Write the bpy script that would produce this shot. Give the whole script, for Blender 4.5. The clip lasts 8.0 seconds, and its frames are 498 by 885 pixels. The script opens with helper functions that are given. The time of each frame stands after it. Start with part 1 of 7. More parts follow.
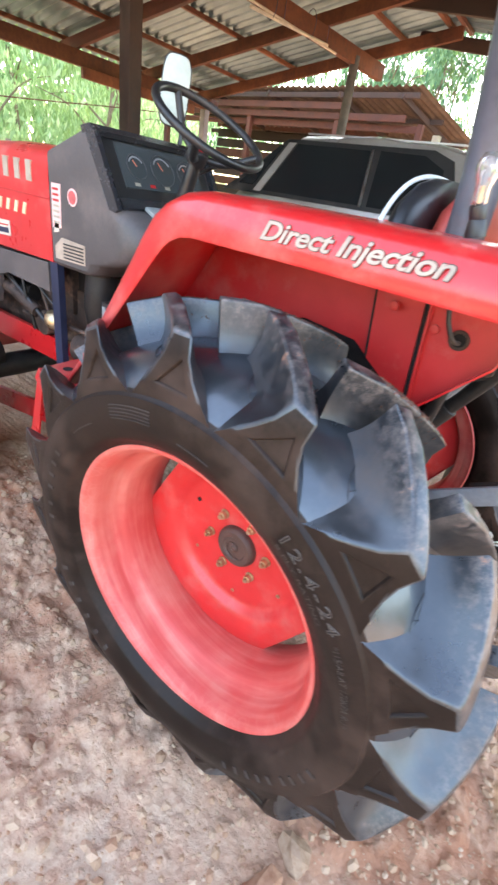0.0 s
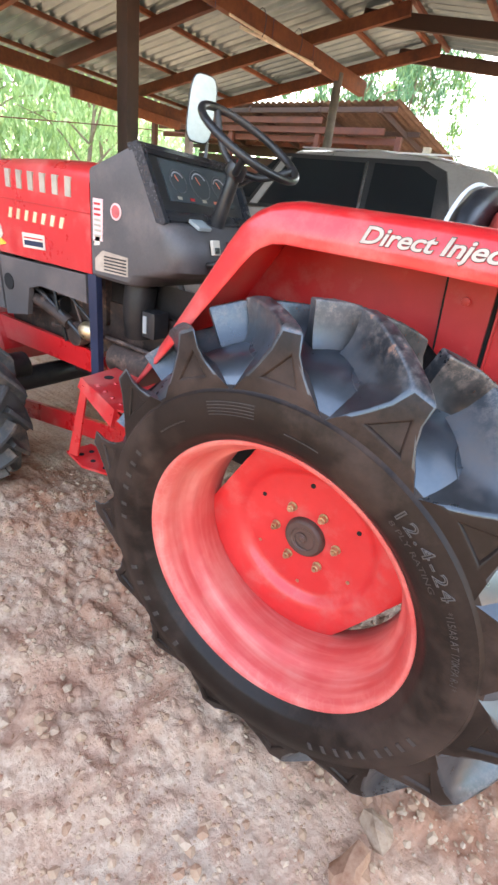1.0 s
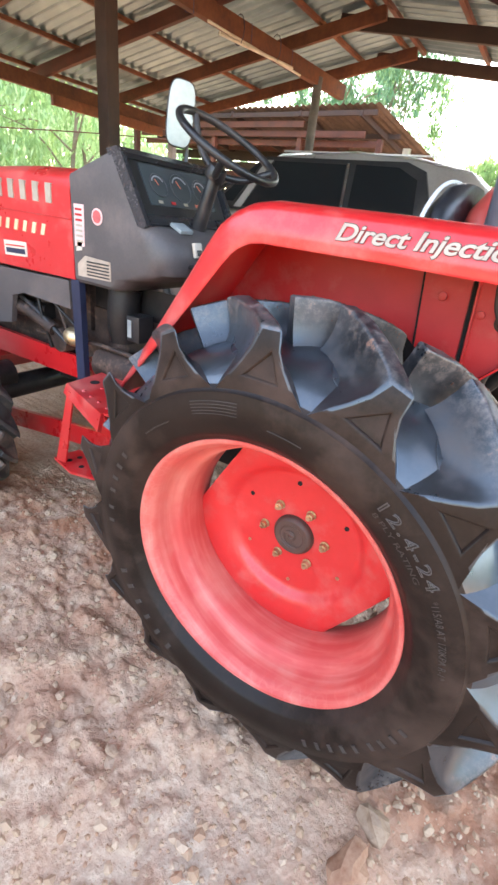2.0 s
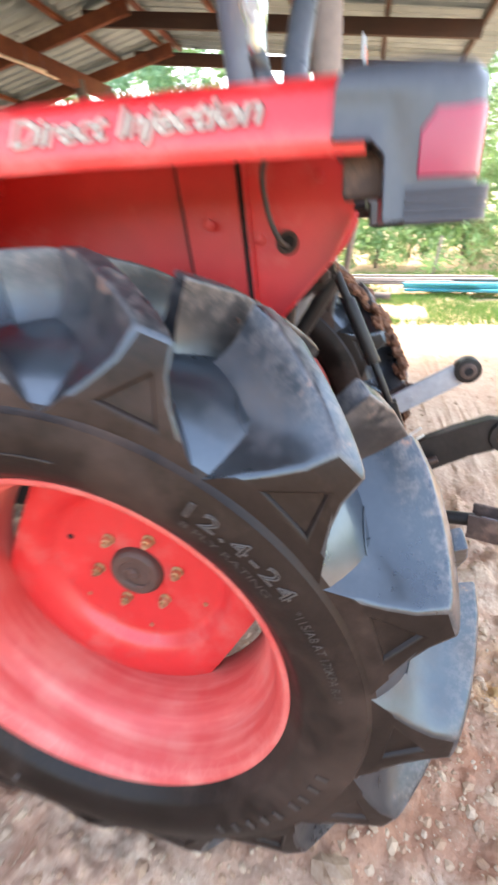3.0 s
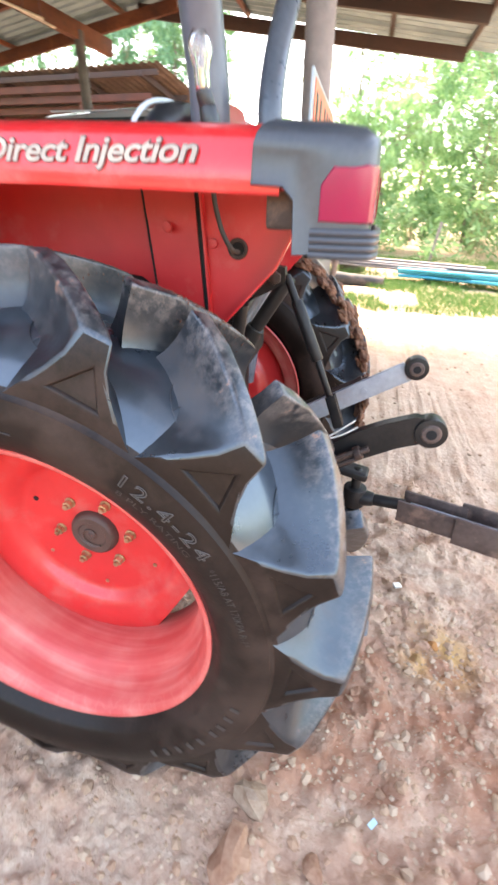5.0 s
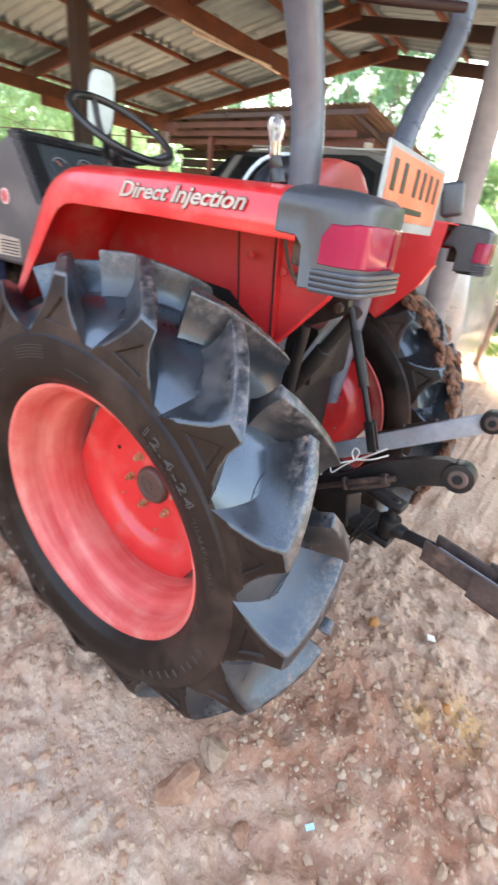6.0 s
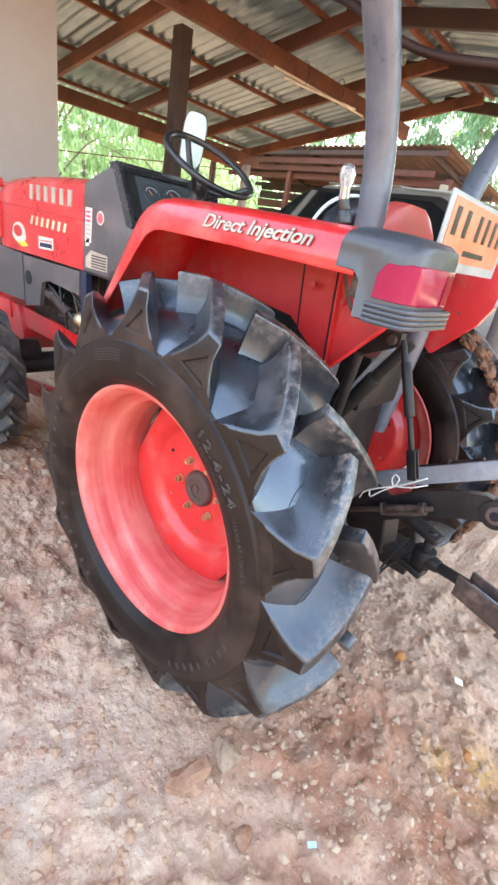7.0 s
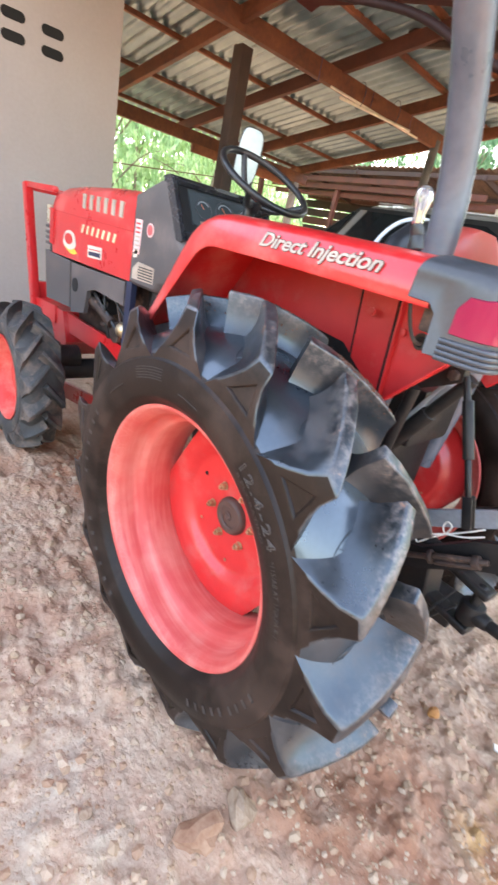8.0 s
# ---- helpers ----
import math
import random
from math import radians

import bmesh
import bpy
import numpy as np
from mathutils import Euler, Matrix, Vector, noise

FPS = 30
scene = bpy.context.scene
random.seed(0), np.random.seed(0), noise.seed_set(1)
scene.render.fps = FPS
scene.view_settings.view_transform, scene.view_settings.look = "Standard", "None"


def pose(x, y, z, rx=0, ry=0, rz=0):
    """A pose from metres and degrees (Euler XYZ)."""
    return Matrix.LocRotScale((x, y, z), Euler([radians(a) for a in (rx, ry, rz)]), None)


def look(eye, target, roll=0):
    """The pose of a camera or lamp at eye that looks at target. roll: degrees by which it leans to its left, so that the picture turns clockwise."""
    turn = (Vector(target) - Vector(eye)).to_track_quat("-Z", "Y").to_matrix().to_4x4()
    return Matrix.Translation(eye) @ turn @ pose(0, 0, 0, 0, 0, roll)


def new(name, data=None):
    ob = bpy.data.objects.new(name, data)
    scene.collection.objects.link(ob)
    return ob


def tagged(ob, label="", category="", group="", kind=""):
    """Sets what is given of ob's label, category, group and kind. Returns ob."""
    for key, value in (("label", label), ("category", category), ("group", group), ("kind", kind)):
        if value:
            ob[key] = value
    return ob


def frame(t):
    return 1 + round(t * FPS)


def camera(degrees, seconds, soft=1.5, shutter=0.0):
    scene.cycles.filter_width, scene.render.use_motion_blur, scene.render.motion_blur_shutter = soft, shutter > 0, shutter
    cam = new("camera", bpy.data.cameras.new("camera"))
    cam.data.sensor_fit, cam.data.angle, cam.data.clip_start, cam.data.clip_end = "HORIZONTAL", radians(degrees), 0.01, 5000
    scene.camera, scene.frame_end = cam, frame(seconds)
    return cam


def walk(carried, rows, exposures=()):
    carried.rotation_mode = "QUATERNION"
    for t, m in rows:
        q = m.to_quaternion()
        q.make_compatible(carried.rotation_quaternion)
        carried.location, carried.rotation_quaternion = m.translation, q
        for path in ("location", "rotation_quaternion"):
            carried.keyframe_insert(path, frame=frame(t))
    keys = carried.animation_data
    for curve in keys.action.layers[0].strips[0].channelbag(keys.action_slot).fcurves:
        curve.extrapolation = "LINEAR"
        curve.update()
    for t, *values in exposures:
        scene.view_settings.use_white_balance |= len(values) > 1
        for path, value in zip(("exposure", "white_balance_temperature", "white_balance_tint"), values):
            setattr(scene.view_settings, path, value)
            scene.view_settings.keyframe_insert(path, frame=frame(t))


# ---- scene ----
cam = camera(58.32, 8.0, soft=2.6, shutter=0.5)
PATH = [
    (0, (0.4385, -0.6828, 1.2798), (-0.4271, 0.6326, 0.4077), 9.56),
    (0.5, (0.362, -0.7562, 1.2507), (-0.5078, 0.5765, 0.4096), 8.63),
    (1, (0.3191, -0.849, 1.2485), (-0.5116, 0.516, 0.4197), 8.23),
    (2.5, (0.3607, -0.8437, 1.2409), (-0.4038, 0.5725, 0.4347), 5.0),
    (2.8, (0.3819, -0.7045, 1.2095), (-0.1426, 0.8146, 0.3988), -0.8),
    (3, (0.3953, -0.6078, 1.1286), (-0.0059, 0.9736, 0.3681), -2.96),
    (3.2, (0.3795, -0.5152, 1.0619), (0.0805, 1.078, 0.2794), -6.13),
    (3.5, (0.3408, -0.4569, 0.9735), (0.0784, 1.1606, 0.2286), -10.19),
    (4, (0.3276, -0.4554, 0.9514), (0.0791, 1.1675, 0.2135), -10.35),
    (4.5, (0.3642, -0.5065, 0.9992), (0.1369, 1.0814, 0.1825), -4.68),
    (4.7, (0.411, -0.5891, 1.1065), (0.1716, 0.9771, 0.2522), -1.01),
    (5.8, (0.7022, -0.7186, 1.2338), (-0.0459, 0.7038, 0.4233), 5.55),
    (6, (0.7435, -0.725, 1.2167), (-0.1066, 0.6393, 0.4068), 7.1),
    (6.5, (0.7838, -0.7615, 1.2238), (-0.2081, 0.5175, 0.4363), 7.98),
    (7, (0.7903, -0.7797, 1.2243), (-0.2409, 0.49, 0.4729), 10.36),
    (7.5, (0.7671, -0.7599, 1.2213), (-0.2897, 0.4995, 0.4884), 12.52),
    (8, (0.7116, -0.7496, 1.2272), (-0.4148, 0.4516, 0.5004), 12.78),
]
walk(cam, [(t, look(eye, target, roll)) for t, eye, target, roll in PATH], exposures=[(0.0, 3.68, 8300, 13), (3.5, 3.67, 8300, 13), (4.5, 3.75, 8300, 13), (6.0, 3.49, 8300, 13), (6.5, 3.56, 8300, 13), (7.0, 3.73, 8300, 13), (8.0, 3.71, 8300, 13)])

# ---- light ----
world = bpy.data.worlds.new("world")
scene.world = world
world.use_nodes = True
wn = world.node_tree.nodes
sky = wn.new("ShaderNodeTexSky")
sky.sky_type = "NISHITA"
sky.sun_disc = False
SUN_EL, SUN_AZ = 54.0, -24.0      # degrees up, degrees from +y towards +x
sky.sun_elevation, sky.sun_rotation = radians(SUN_EL), radians(SUN_AZ)
sky.dust_density, sky.air_density = 1.6, 1.0
world.node_tree.links.new(sky.outputs[0], wn["Background"].inputs[0])
wn["Background"].inputs[1].default_value = 0.15
sun = new("sun", bpy.data.lights.new("sun", "SUN"))
sun.data.energy, sun.data.angle, sun.data.color = 1.2, radians(11.0), (1.0, 0.95, 0.87)
sdir = Vector((math.sin(radians(SUN_AZ)) * math.cos(radians(SUN_EL)), math.cos(radians(SUN_AZ)) * math.cos(radians(SUN_EL)), math.sin(radians(SUN_EL))))
sun.matrix_basis = look(sdir * 50, (0, 0, 0))


# ---- materials ----
def node_mat(name, stops, scale=6.0, fine=60.0, rough=0.6, rough_var=0.15, metal=0.0, bump=0.2, bump_dist=0.004, spec=0.5, coat=0.0,
             dust=None, dust_amount=0.0, dust_scale=3.0, dust_up=0.0, rand=0.0, detail=8.0, vary=False, tint=None):
    """Two scales of noise mixed over the colour stops, with fine relief, and dust by its own patches."""
    m = bpy.data.materials.new(name)
    m.use_nodes = True
    nt, n = m.node_tree, m.node_tree.nodes
    b = n["Principled BSDF"]
    co = n.new("ShaderNodeTexCoord")
    src = co.outputs["Object"]
    if vary:
        info, sh = n.new("ShaderNodeObjectInfo"), n.new("ShaderNodeVectorMath")
        sh.operation = "MULTIPLY_ADD"
        nt.links.new(info.outputs["Random"], sh.inputs[0])
        sh.inputs[1].default_value = (17, 23, 31)
        nt.links.new(src, sh.inputs[2])
        src = sh.outputs[0]
    base = src
    big = n.new("ShaderNodeTexNoise")
    big.inputs["Scale"].default_value, big.inputs["Detail"].default_value, big.inputs["Roughness"].default_value = scale, detail, 0.6
    small = n.new("ShaderNodeTexNoise")
    small.inputs["Scale"].default_value, small.inputs["Detail"].default_value = fine, 4.0
    for t in (big, small):
        nt.links.new(src, t.inputs["Vector"])
    mix = n.new("ShaderNodeMath")
    mix.operation = "MULTIPLY_ADD"
    nt.links.new(small.outputs[0], mix.inputs[0])
    mix.inputs[1].default_value = 0.45
    sub = n.new("ShaderNodeMath")
    sub.operation = "MULTIPLY_ADD"
    nt.links.new(big.outputs[0], sub.inputs[0])
    sub.inputs[1].default_value, sub.inputs[2].default_value = 1.1, -0.28
    nt.links.new(sub.outputs[0], mix.inputs[2])
    ramp = n.new("ShaderNodeValToRGB")
    el = ramp.color_ramp.elements
    for i, (p, c) in enumerate(stops):
        e = el[i] if i < 2 else el.new(p)
        e.position, e.color = p, (*c, 1)
    nt.links.new(mix.outputs[0], ramp.inputs[0])
    col = ramp.outputs[0]
    if rand:
        oi = n.new("ShaderNodeObjectInfo")
        hsv = n.new("ShaderNodeHueSaturation")
        mr = n.new("ShaderNodeMapRange")
        mr.inputs["To Min"].default_value, mr.inputs["To Max"].default_value = 1 - rand, 1 + rand
        nt.links.new(oi.outputs["Random"], mr.inputs[0])
        nt.links.new(mr.outputs[0], hsv.inputs["Value"])
        nt.links.new(col, hsv.inputs["Color"])
        col = hsv.outputs[0]
    rmap = n.new("ShaderNodeMapRange")
    rmap.inputs["To Min"].default_value, rmap.inputs["To Max"].default_value = rough - rough_var, rough + rough_var
    nt.links.new(mix.outputs[0], rmap.inputs[0])
    rsrc = rmap.outputs[0]
    if dust:
        dn = n.new("ShaderNodeTexNoise")
        dn.inputs["Scale"].default_value, dn.inputs["Detail"].default_value, dn.inputs["Roughness"].default_value = dust_scale, 10, 0.68
        nt.links.new(base, dn.inputs["Vector"])
        dr = n.new("ShaderNodeMapRange")
        dr.inputs["From Min"].default_value, dr.inputs["From Max"].default_value = 0.62 - 0.4 * dust_amount, 0.8 - 0.3 * dust_amount
        nt.links.new(dn.outputs[0], dr.inputs[0])
        dmul = n.new("ShaderNodeMath")
        dmul.operation = "MULTIPLY"
        dmul.inputs[1].default_value = min(1.0, 0.35 + dust_amount)
        nt.links.new(dr.outputs[0], dmul.inputs[0])
        dm = n.new("ShaderNodeMixRGB")
        dm.inputs[2].default_value = (*dust, 1)
        nt.links.new(dmul.outputs[0], dm.inputs[0])
        nt.links.new(col, dm.inputs[1])
        col = dm.outputs[0]
        rm = n.new("ShaderNodeMix")
        nt.links.new(dmul.outputs[0], rm.inputs[0])
        nt.links.new(rsrc, rm.inputs[2])
        rm.inputs[3].default_value = 0.9
        rsrc = rm.outputs[0]
    nt.links.new(col, b.inputs["Base Color"])
    nt.links.new(rsrc, b.inputs["Roughness"])
    b.inputs["Metallic"].default_value = metal
    b.inputs["Specular IOR Level"].default_value = spec
    b.inputs["Coat Weight"].default_value = coat
    if tint:
        b.inputs["Specular Tint"].default_value = (*tint, 1)
        b.inputs["Coat Tint"].default_value = (*tint, 1)
    b.inputs["Coat Roughness"].default_value = 0.12
    if bump:
        bp = n.new("ShaderNodeBump")
        bp.inputs["Strength"].default_value, bp.inputs["Distance"].default_value = bump, bump_dist
        nt.links.new(mix.outputs[0], bp.inputs["Height"])
        nt.links.new(bp.outputs[0], b.inputs["Normal"])
    return m


def plain(name, color, rough=0.5, metal=0.0, **kw):
    c2 = tuple(min(1, v * 1.25 + 0.004) for v in color)
    c1 = tuple(v * 0.75 for v in color)
    return node_mat(name, [(0.25, c1), (0.75, c2)], rough=rough, metal=metal, **kw)


DUST = (0.42, 0.25, 0.18)
RED = node_mat("red_paint", [(0.2, (0.52, 0.012, 0.014)), (0.8, (0.64, 0.024, 0.026))], scale=4, fine=30, rough=0.30, rough_var=0.1, bump=0.05, coat=0.3,
               dust=(0.60, 0.20, 0.16), dust_amount=0.24, dust_scale=4)
RED_DUSTY = node_mat("dusty_red_paint", [(0.2, (0.62, 0.035, 0.026)), (0.8, (0.75, 0.060, 0.045))], scale=5, fine=40, rough=0.5, rough_var=0.12, bump=0.06,
                     dust=(0.80, 0.27, 0.21), dust_amount=0.42, dust_scale=7)
# RED darkened to put the shade under the fenders into the paint, plus dust
RED_INNER = node_mat("dusty_shaded_red_paint", [(0.2, (0.42, 0.013, 0.014)), (0.8, (0.54, 0.022, 0.024))], scale=4, fine=30, rough=0.45, bump=0.08,
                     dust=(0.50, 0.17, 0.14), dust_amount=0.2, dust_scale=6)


def worn(m, r0, r1, color, mud):
    """Scuffed, muddy wear on what lies far from the wheel's axle (the object's y axis)."""
    nt, n = m.node_tree, m.node_tree.nodes
    b = n["Principled BSDF"]
    co, sep = n.new("ShaderNodeTexCoord"), n.new("ShaderNodeSeparateXYZ")
    nt.links.new(co.outputs["Object"], sep.inputs[0])
    flat, ln = n.new("ShaderNodeCombineXYZ"), n.new("ShaderNodeVectorMath")
    nt.links.new(sep.outputs[0], flat.inputs[0])
    nt.links.new(sep.outputs[2], flat.inputs[1])
    ln.operation = "LENGTH"
    nt.links.new(flat.outputs[0], ln.inputs[0])
    mr = n.new("ShaderNodeMapRange")
    mr.inputs["From Min"].default_value, mr.inputs["From Max"].default_value = r0, r1
    nt.links.new(ln.outputs["Value"], mr.inputs[0])
    info, sh = n.new("ShaderNodeObjectInfo"), n.new("ShaderNodeVectorMath")
    sh.operation = "MULTIPLY_ADD"
    nt.links.new(info.outputs["Random"], sh.inputs[0])
    sh.inputs[1].default_value = (11, 7, 19)
    nt.links.new(co.outputs["Object"], sh.inputs[2])
    src = b.inputs["Base Color"].links[0].from_socket
    rough = b.inputs["Roughness"].links[0].from_socket
    for sc, lo, hi, c, gain in ((60.0, 0.45, 0.64, color, 0.75), (30.0, 0.61, 0.67, mud, 0.85)):
        t = n.new("ShaderNodeTexNoise")
        t.inputs["Scale"].default_value, t.inputs["Detail"].default_value, t.inputs["Roughness"].default_value = sc, 9, 0.75
        nt.links.new(sh.outputs[0], t.inputs["Vector"])
        r = n.new("ShaderNodeMapRange")
        r.inputs["From Min"].default_value, r.inputs["From Max"].default_value, r.inputs["To Max"].default_value = lo, hi, gain
        nt.links.new(t.outputs[0], r.inputs[0])
        mul = n.new("ShaderNodeMath")
        mul.operation = "MULTIPLY"
        nt.links.new(r.outputs[0], mul.inputs[0])
        nt.links.new(mr.outputs[0], mul.inputs[1])
        mx = n.new("ShaderNodeMixRGB")
        mx.inputs[2].default_value = (*c, 1)
        nt.links.new(mul.outputs[0], mx.inputs[0])
        nt.links.new(src, mx.inputs[1])
        src = mx.outputs[0]
        mm = n.new("ShaderNodeMix")
        nt.links.new(mul.outputs[0], mm.inputs[0])
        nt.links.new(rough, mm.inputs[2])
        mm.inputs[3].default_value = 0.85
        rough = mm.outputs[0]
    nt.links.new(src, b.inputs["Base Color"])
    nt.links.new(rough, b.inputs["Roughness"])
    return m


# bluish base and specular tint put the open sky's reflection into the tread rubber
RUBBER = node_mat("tyre_rubber", [(0.25, (0.0130, 0.0150, 0.0180)), (0.75, (0.034, 0.0385, 0.0450))], scale=7, fine=90, rough=0.31, rough_var=0.12, bump=0.10, bump_dist=0.002,
                  spec=1.0, coat=0.45, dust=(0.080, 0.060, 0.054), dust_amount=0.24, dust_scale=7, tint=(0.80, 0.91, 1.0))
RUBBER_LUG = worn(node_mat("tyre_lug_rubber", [(0.25, (0.0105, 0.0110, 0.0124)), (0.75, (0.029, 0.0305, 0.0340))], scale=7, fine=90, rough=0.33, rough_var=0.16, bump=0.20, bump_dist=0.002,
                           spec=0.90, coat=0.12, dust=(0.092, 0.066, 0.056), dust_amount=0.34, dust_scale=7, vary=True, tint=(0.80, 0.91, 1.0)), 0.525, 0.592, (0.27, 0.215, 0.19), (0.42, 0.17, 0.085))
RUBBER_WALL = node_mat("tyre_sidewall_rubber", [(0.25, (0.0068, 0.0038, 0.0029)), (0.75, (0.0185, 0.0107, 0.0081))], scale=8, fine=130, rough=0.42, rough_var=0.16, bump=0.3, bump_dist=0.002,
                       spec=0.22, dust=(0.085, 0.050, 0.037), dust_amount=0.36, dust_scale=3.5, vary=True)
RUBBER_TEXT = plain("rubber_lettering", (0.036, 0.028, 0.025), rough=0.5)
RUBBER_OLD = node_mat("dusty_black_rubber", [(0.25, (0.025, 0.024, 0.024)), (0.75, (0.06, 0.055, 0.052))], scale=9, fine=80, rough=0.7, bump=0.3,
                      dust=(0.30, 0.20, 0.15), dust_amount=0.3, dust_scale=6, vary=True)
MUD = node_mat("dried_mud", [(0.25, (0.075, 0.032, 0.018)), (0.75, (0.22, 0.10, 0.058))], scale=14, fine=90, rough=0.92, bump=0.8, bump_dist=0.01)
MUD_RED = node_mat("dried_red_mud", [(0.25, (0.085, 0.036, 0.024)), (0.75, (0.19, 0.085, 0.055))], scale=20, fine=110, rough=0.95, bump=0.6, bump_dist=0.006)
GREY_PLASTIC = node_mat("dark_grey_plastic", [(0.25, (0.060, 0.052, 0.052)), (0.75, (0.095, 0.082, 0.080))], scale=5, fine=120, rough=0.5, bump=0.1, bump_dist=0.001,
                        dust=(0.20, 0.15, 0.135), dust_amount=0.3, dust_scale=4)
LAMP_PLASTIC = node_mat("grey_lamp_plastic", [(0.25, (0.032, 0.034, 0.040)), (0.75, (0.056, 0.058, 0.066))], scale=6, fine=140, rough=0.36, bump=0.1, bump_dist=0.001,
                        dust=(0.15, 0.125, 0.12), dust_amount=0.2, dust_scale=5)
BLACK = node_mat("black_plastic", [(0.25, (0.012, 0.012, 0.013)), (0.75, (0.025, 0.024, 0.025))], scale=8, fine=90, rough=0.35, bump=0.05,
                 dust=(0.12, 0.09, 0.08), dust_amount=0.15)
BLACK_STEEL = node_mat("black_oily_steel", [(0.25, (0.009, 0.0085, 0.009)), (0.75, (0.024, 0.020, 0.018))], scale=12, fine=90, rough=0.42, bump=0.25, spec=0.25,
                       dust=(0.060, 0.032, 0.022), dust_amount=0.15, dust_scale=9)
GREY_STEEL = node_mat("grey_painted_steel", [(0.25, (0.20, 0.21, 0.23)), (0.75, (0.33, 0.34, 0.36))], scale=7, fine=60, rough=0.42, bump=0.12,
                      dust=(0.30, 0.18, 0.14), dust_amount=0.24, dust_scale=6)
POST_STEEL = node_mat("blue_grey_painted_steel", [(0.25, (0.060, 0.070, 0.088)), (0.75, (0.105, 0.116, 0.140))], scale=9, fine=60, rough=0.32, bump=0.1,
                      dust=(0.13, 0.075, 0.07), dust_amount=0.3, dust_scale=4)
RUST_STEEL = node_mat("dusty_rusted_steel", [(0.25, (0.045, 0.024, 0.019)), (0.75, (0.12, 0.078, 0.064))], scale=14, fine=90, rough=0.7, bump=0.3, dust=DUST, dust_amount=0.3, dust_scale=9)
ENGINE = node_mat("greasy_engine_metal", [(0.25, (0.016, 0.011, 0.010)), (0.75, (0.095, 0.058, 0.045))], scale=12, fine=80, rough=0.6, bump=0.4, metal=0.3,
                  dust=DUST, dust_amount=0.25, dust_scale=10)
BRASS = node_mat("yellow_zinc_steel", [(0.25, (0.42, 0.30, 0.17)), (0.75, (0.66, 0.52, 0.34))], scale=30, fine=120, rough=0.34, metal=0.85, bump=0.1)
HUBCAP = node_mat("brown_rubber_cap", [(0.25, (0.055, 0.028, 0.021)), (0.75, (0.10, 0.055, 0.042))], scale=20, fine=120, rough=0.6, bump=0.2)
CHROME = plain("worn_chrome", (0.62, 0.62, 0.63), rough=0.2, metal=1.0)
# pale green-grey paints what the mirror glass reflects
MIRROR_FACE = node_mat("pale_mirror_reflection", [(0.25, (0.36, 0.42, 0.40)), (0.75, (0.52, 0.58, 0.56))], scale=6, rough=0.35, bump=0.04)
WHITE = plain("white_vinyl", (0.60, 0.52, 0.43), rough=0.45, bump=0.03)
WHITE_PIPING = plain("white_piping", (0.70, 0.72, 0.74), rough=0.4)
CREAM = plain("cream_vinyl_lettering", (0.42, 0.335, 0.265), rough=0.45, bump=0.03)
DECAL_EDGE = plain("dark_red_decal_edge", (0.12, 0.035, 0.025), rough=0.5)
SILVER = plain("silver_lettering", (0.40, 0.35, 0.28), rough=0.4, metal=0.2)
GOLD = plain("pale_gold_lettering", (0.66, 0.52, 0.32), rough=0.4)
ORANGE = plain("orange_plate_paint", (0.70, 0.165, 0.085), rough=0.45, dust=(0.72, 0.27, 0.19), dust_amount=0.2)
YELLOW = plain("yellow_vinyl", (0.80, 0.48, 0.06), rough=0.45)
PINK = plain("pale_pink_sticker", (0.80, 0.50, 0.47), rough=0.5)
NAVY = plain("dark_blue_vinyl", (0.014, 0.02, 0.05), rough=0.5)
PLATE_FRAME = plain("pale_grey_plastic", (0.26, 0.285, 0.285), rough=0.4)
DASH = node_mat("glossy_black_dash", [(0.25, (0.016, 0.017, 0.020)), (0.75, (0.030, 0.031, 0.036))], scale=8, fine=90, rough=0.24, bump=0.04, spec=0.7, dust=(0.06, 0.05, 0.048), dust_amount=0.1)
SEAT_BLACK = plain("black_vinyl_seat", (0.014, 0.014, 0.017), rough=0.34, bump=0.15)
SEAT_RED = node_mat("red_vinyl", [(0.2, (0.46, 0.045, 0.035)), (0.8, (0.56, 0.085, 0.065))], scale=6, rough=0.42, bump=0.15)
WOOD = node_mat("brown_rough_wood", [(0.2, (0.046, 0.012, 0.005)), (0.5, (0.130, 0.036, 0.0140)), (0.8, (0.21, 0.072, 0.031))], scale=3, fine=26, rough=0.72, bump=0.35, rand=0.28,
                bump_dist=0.006)
WOOD_DARK = node_mat("dark_old_wood", [(0.2, (0.022, 0.0105, 0.0080)), (0.8, (0.060, 0.029, 0.0205))], scale=4, fine=30, rough=0.75, bump=0.35, rand=0.2)
WOOD_RED = node_mat("red_brown_wood", [(0.2, (0.058, 0.015, 0.009)), (0.8, (0.135, 0.040, 0.023))], scale=4, fine=30, rough=0.7, bump=0.3, rand=0.2)
WOOD_GREY = node_mat("weathered_grey_wood", [(0.2, (0.14, 0.115, 0.11)), (0.8, (0.28, 0.235, 0.22))], scale=4, fine=30, rough=0.8, bump=0.4)
WOOD_POST = node_mat("dark_weathered_wood", [(0.2, (0.05, 0.05, 0.052)), (0.8, (0.13, 0.125, 0.125))], scale=4, fine=30, rough=0.8, bump=0.4)
TIN = node_mat("galvanised_roof_sheet", [(0.2, (0.090, 0.135, 0.158)), (0.5, (0.16, 0.228, 0.258)), (0.8, (0.26, 0.345, 0.38))], scale=0.8, fine=6, rough=0.30, rough_var=0.06, metal=0.38, bump=0.0,
               dust=(0.20, 0.19, 0.17), dust_amount=0.04, dust_scale=1.2)
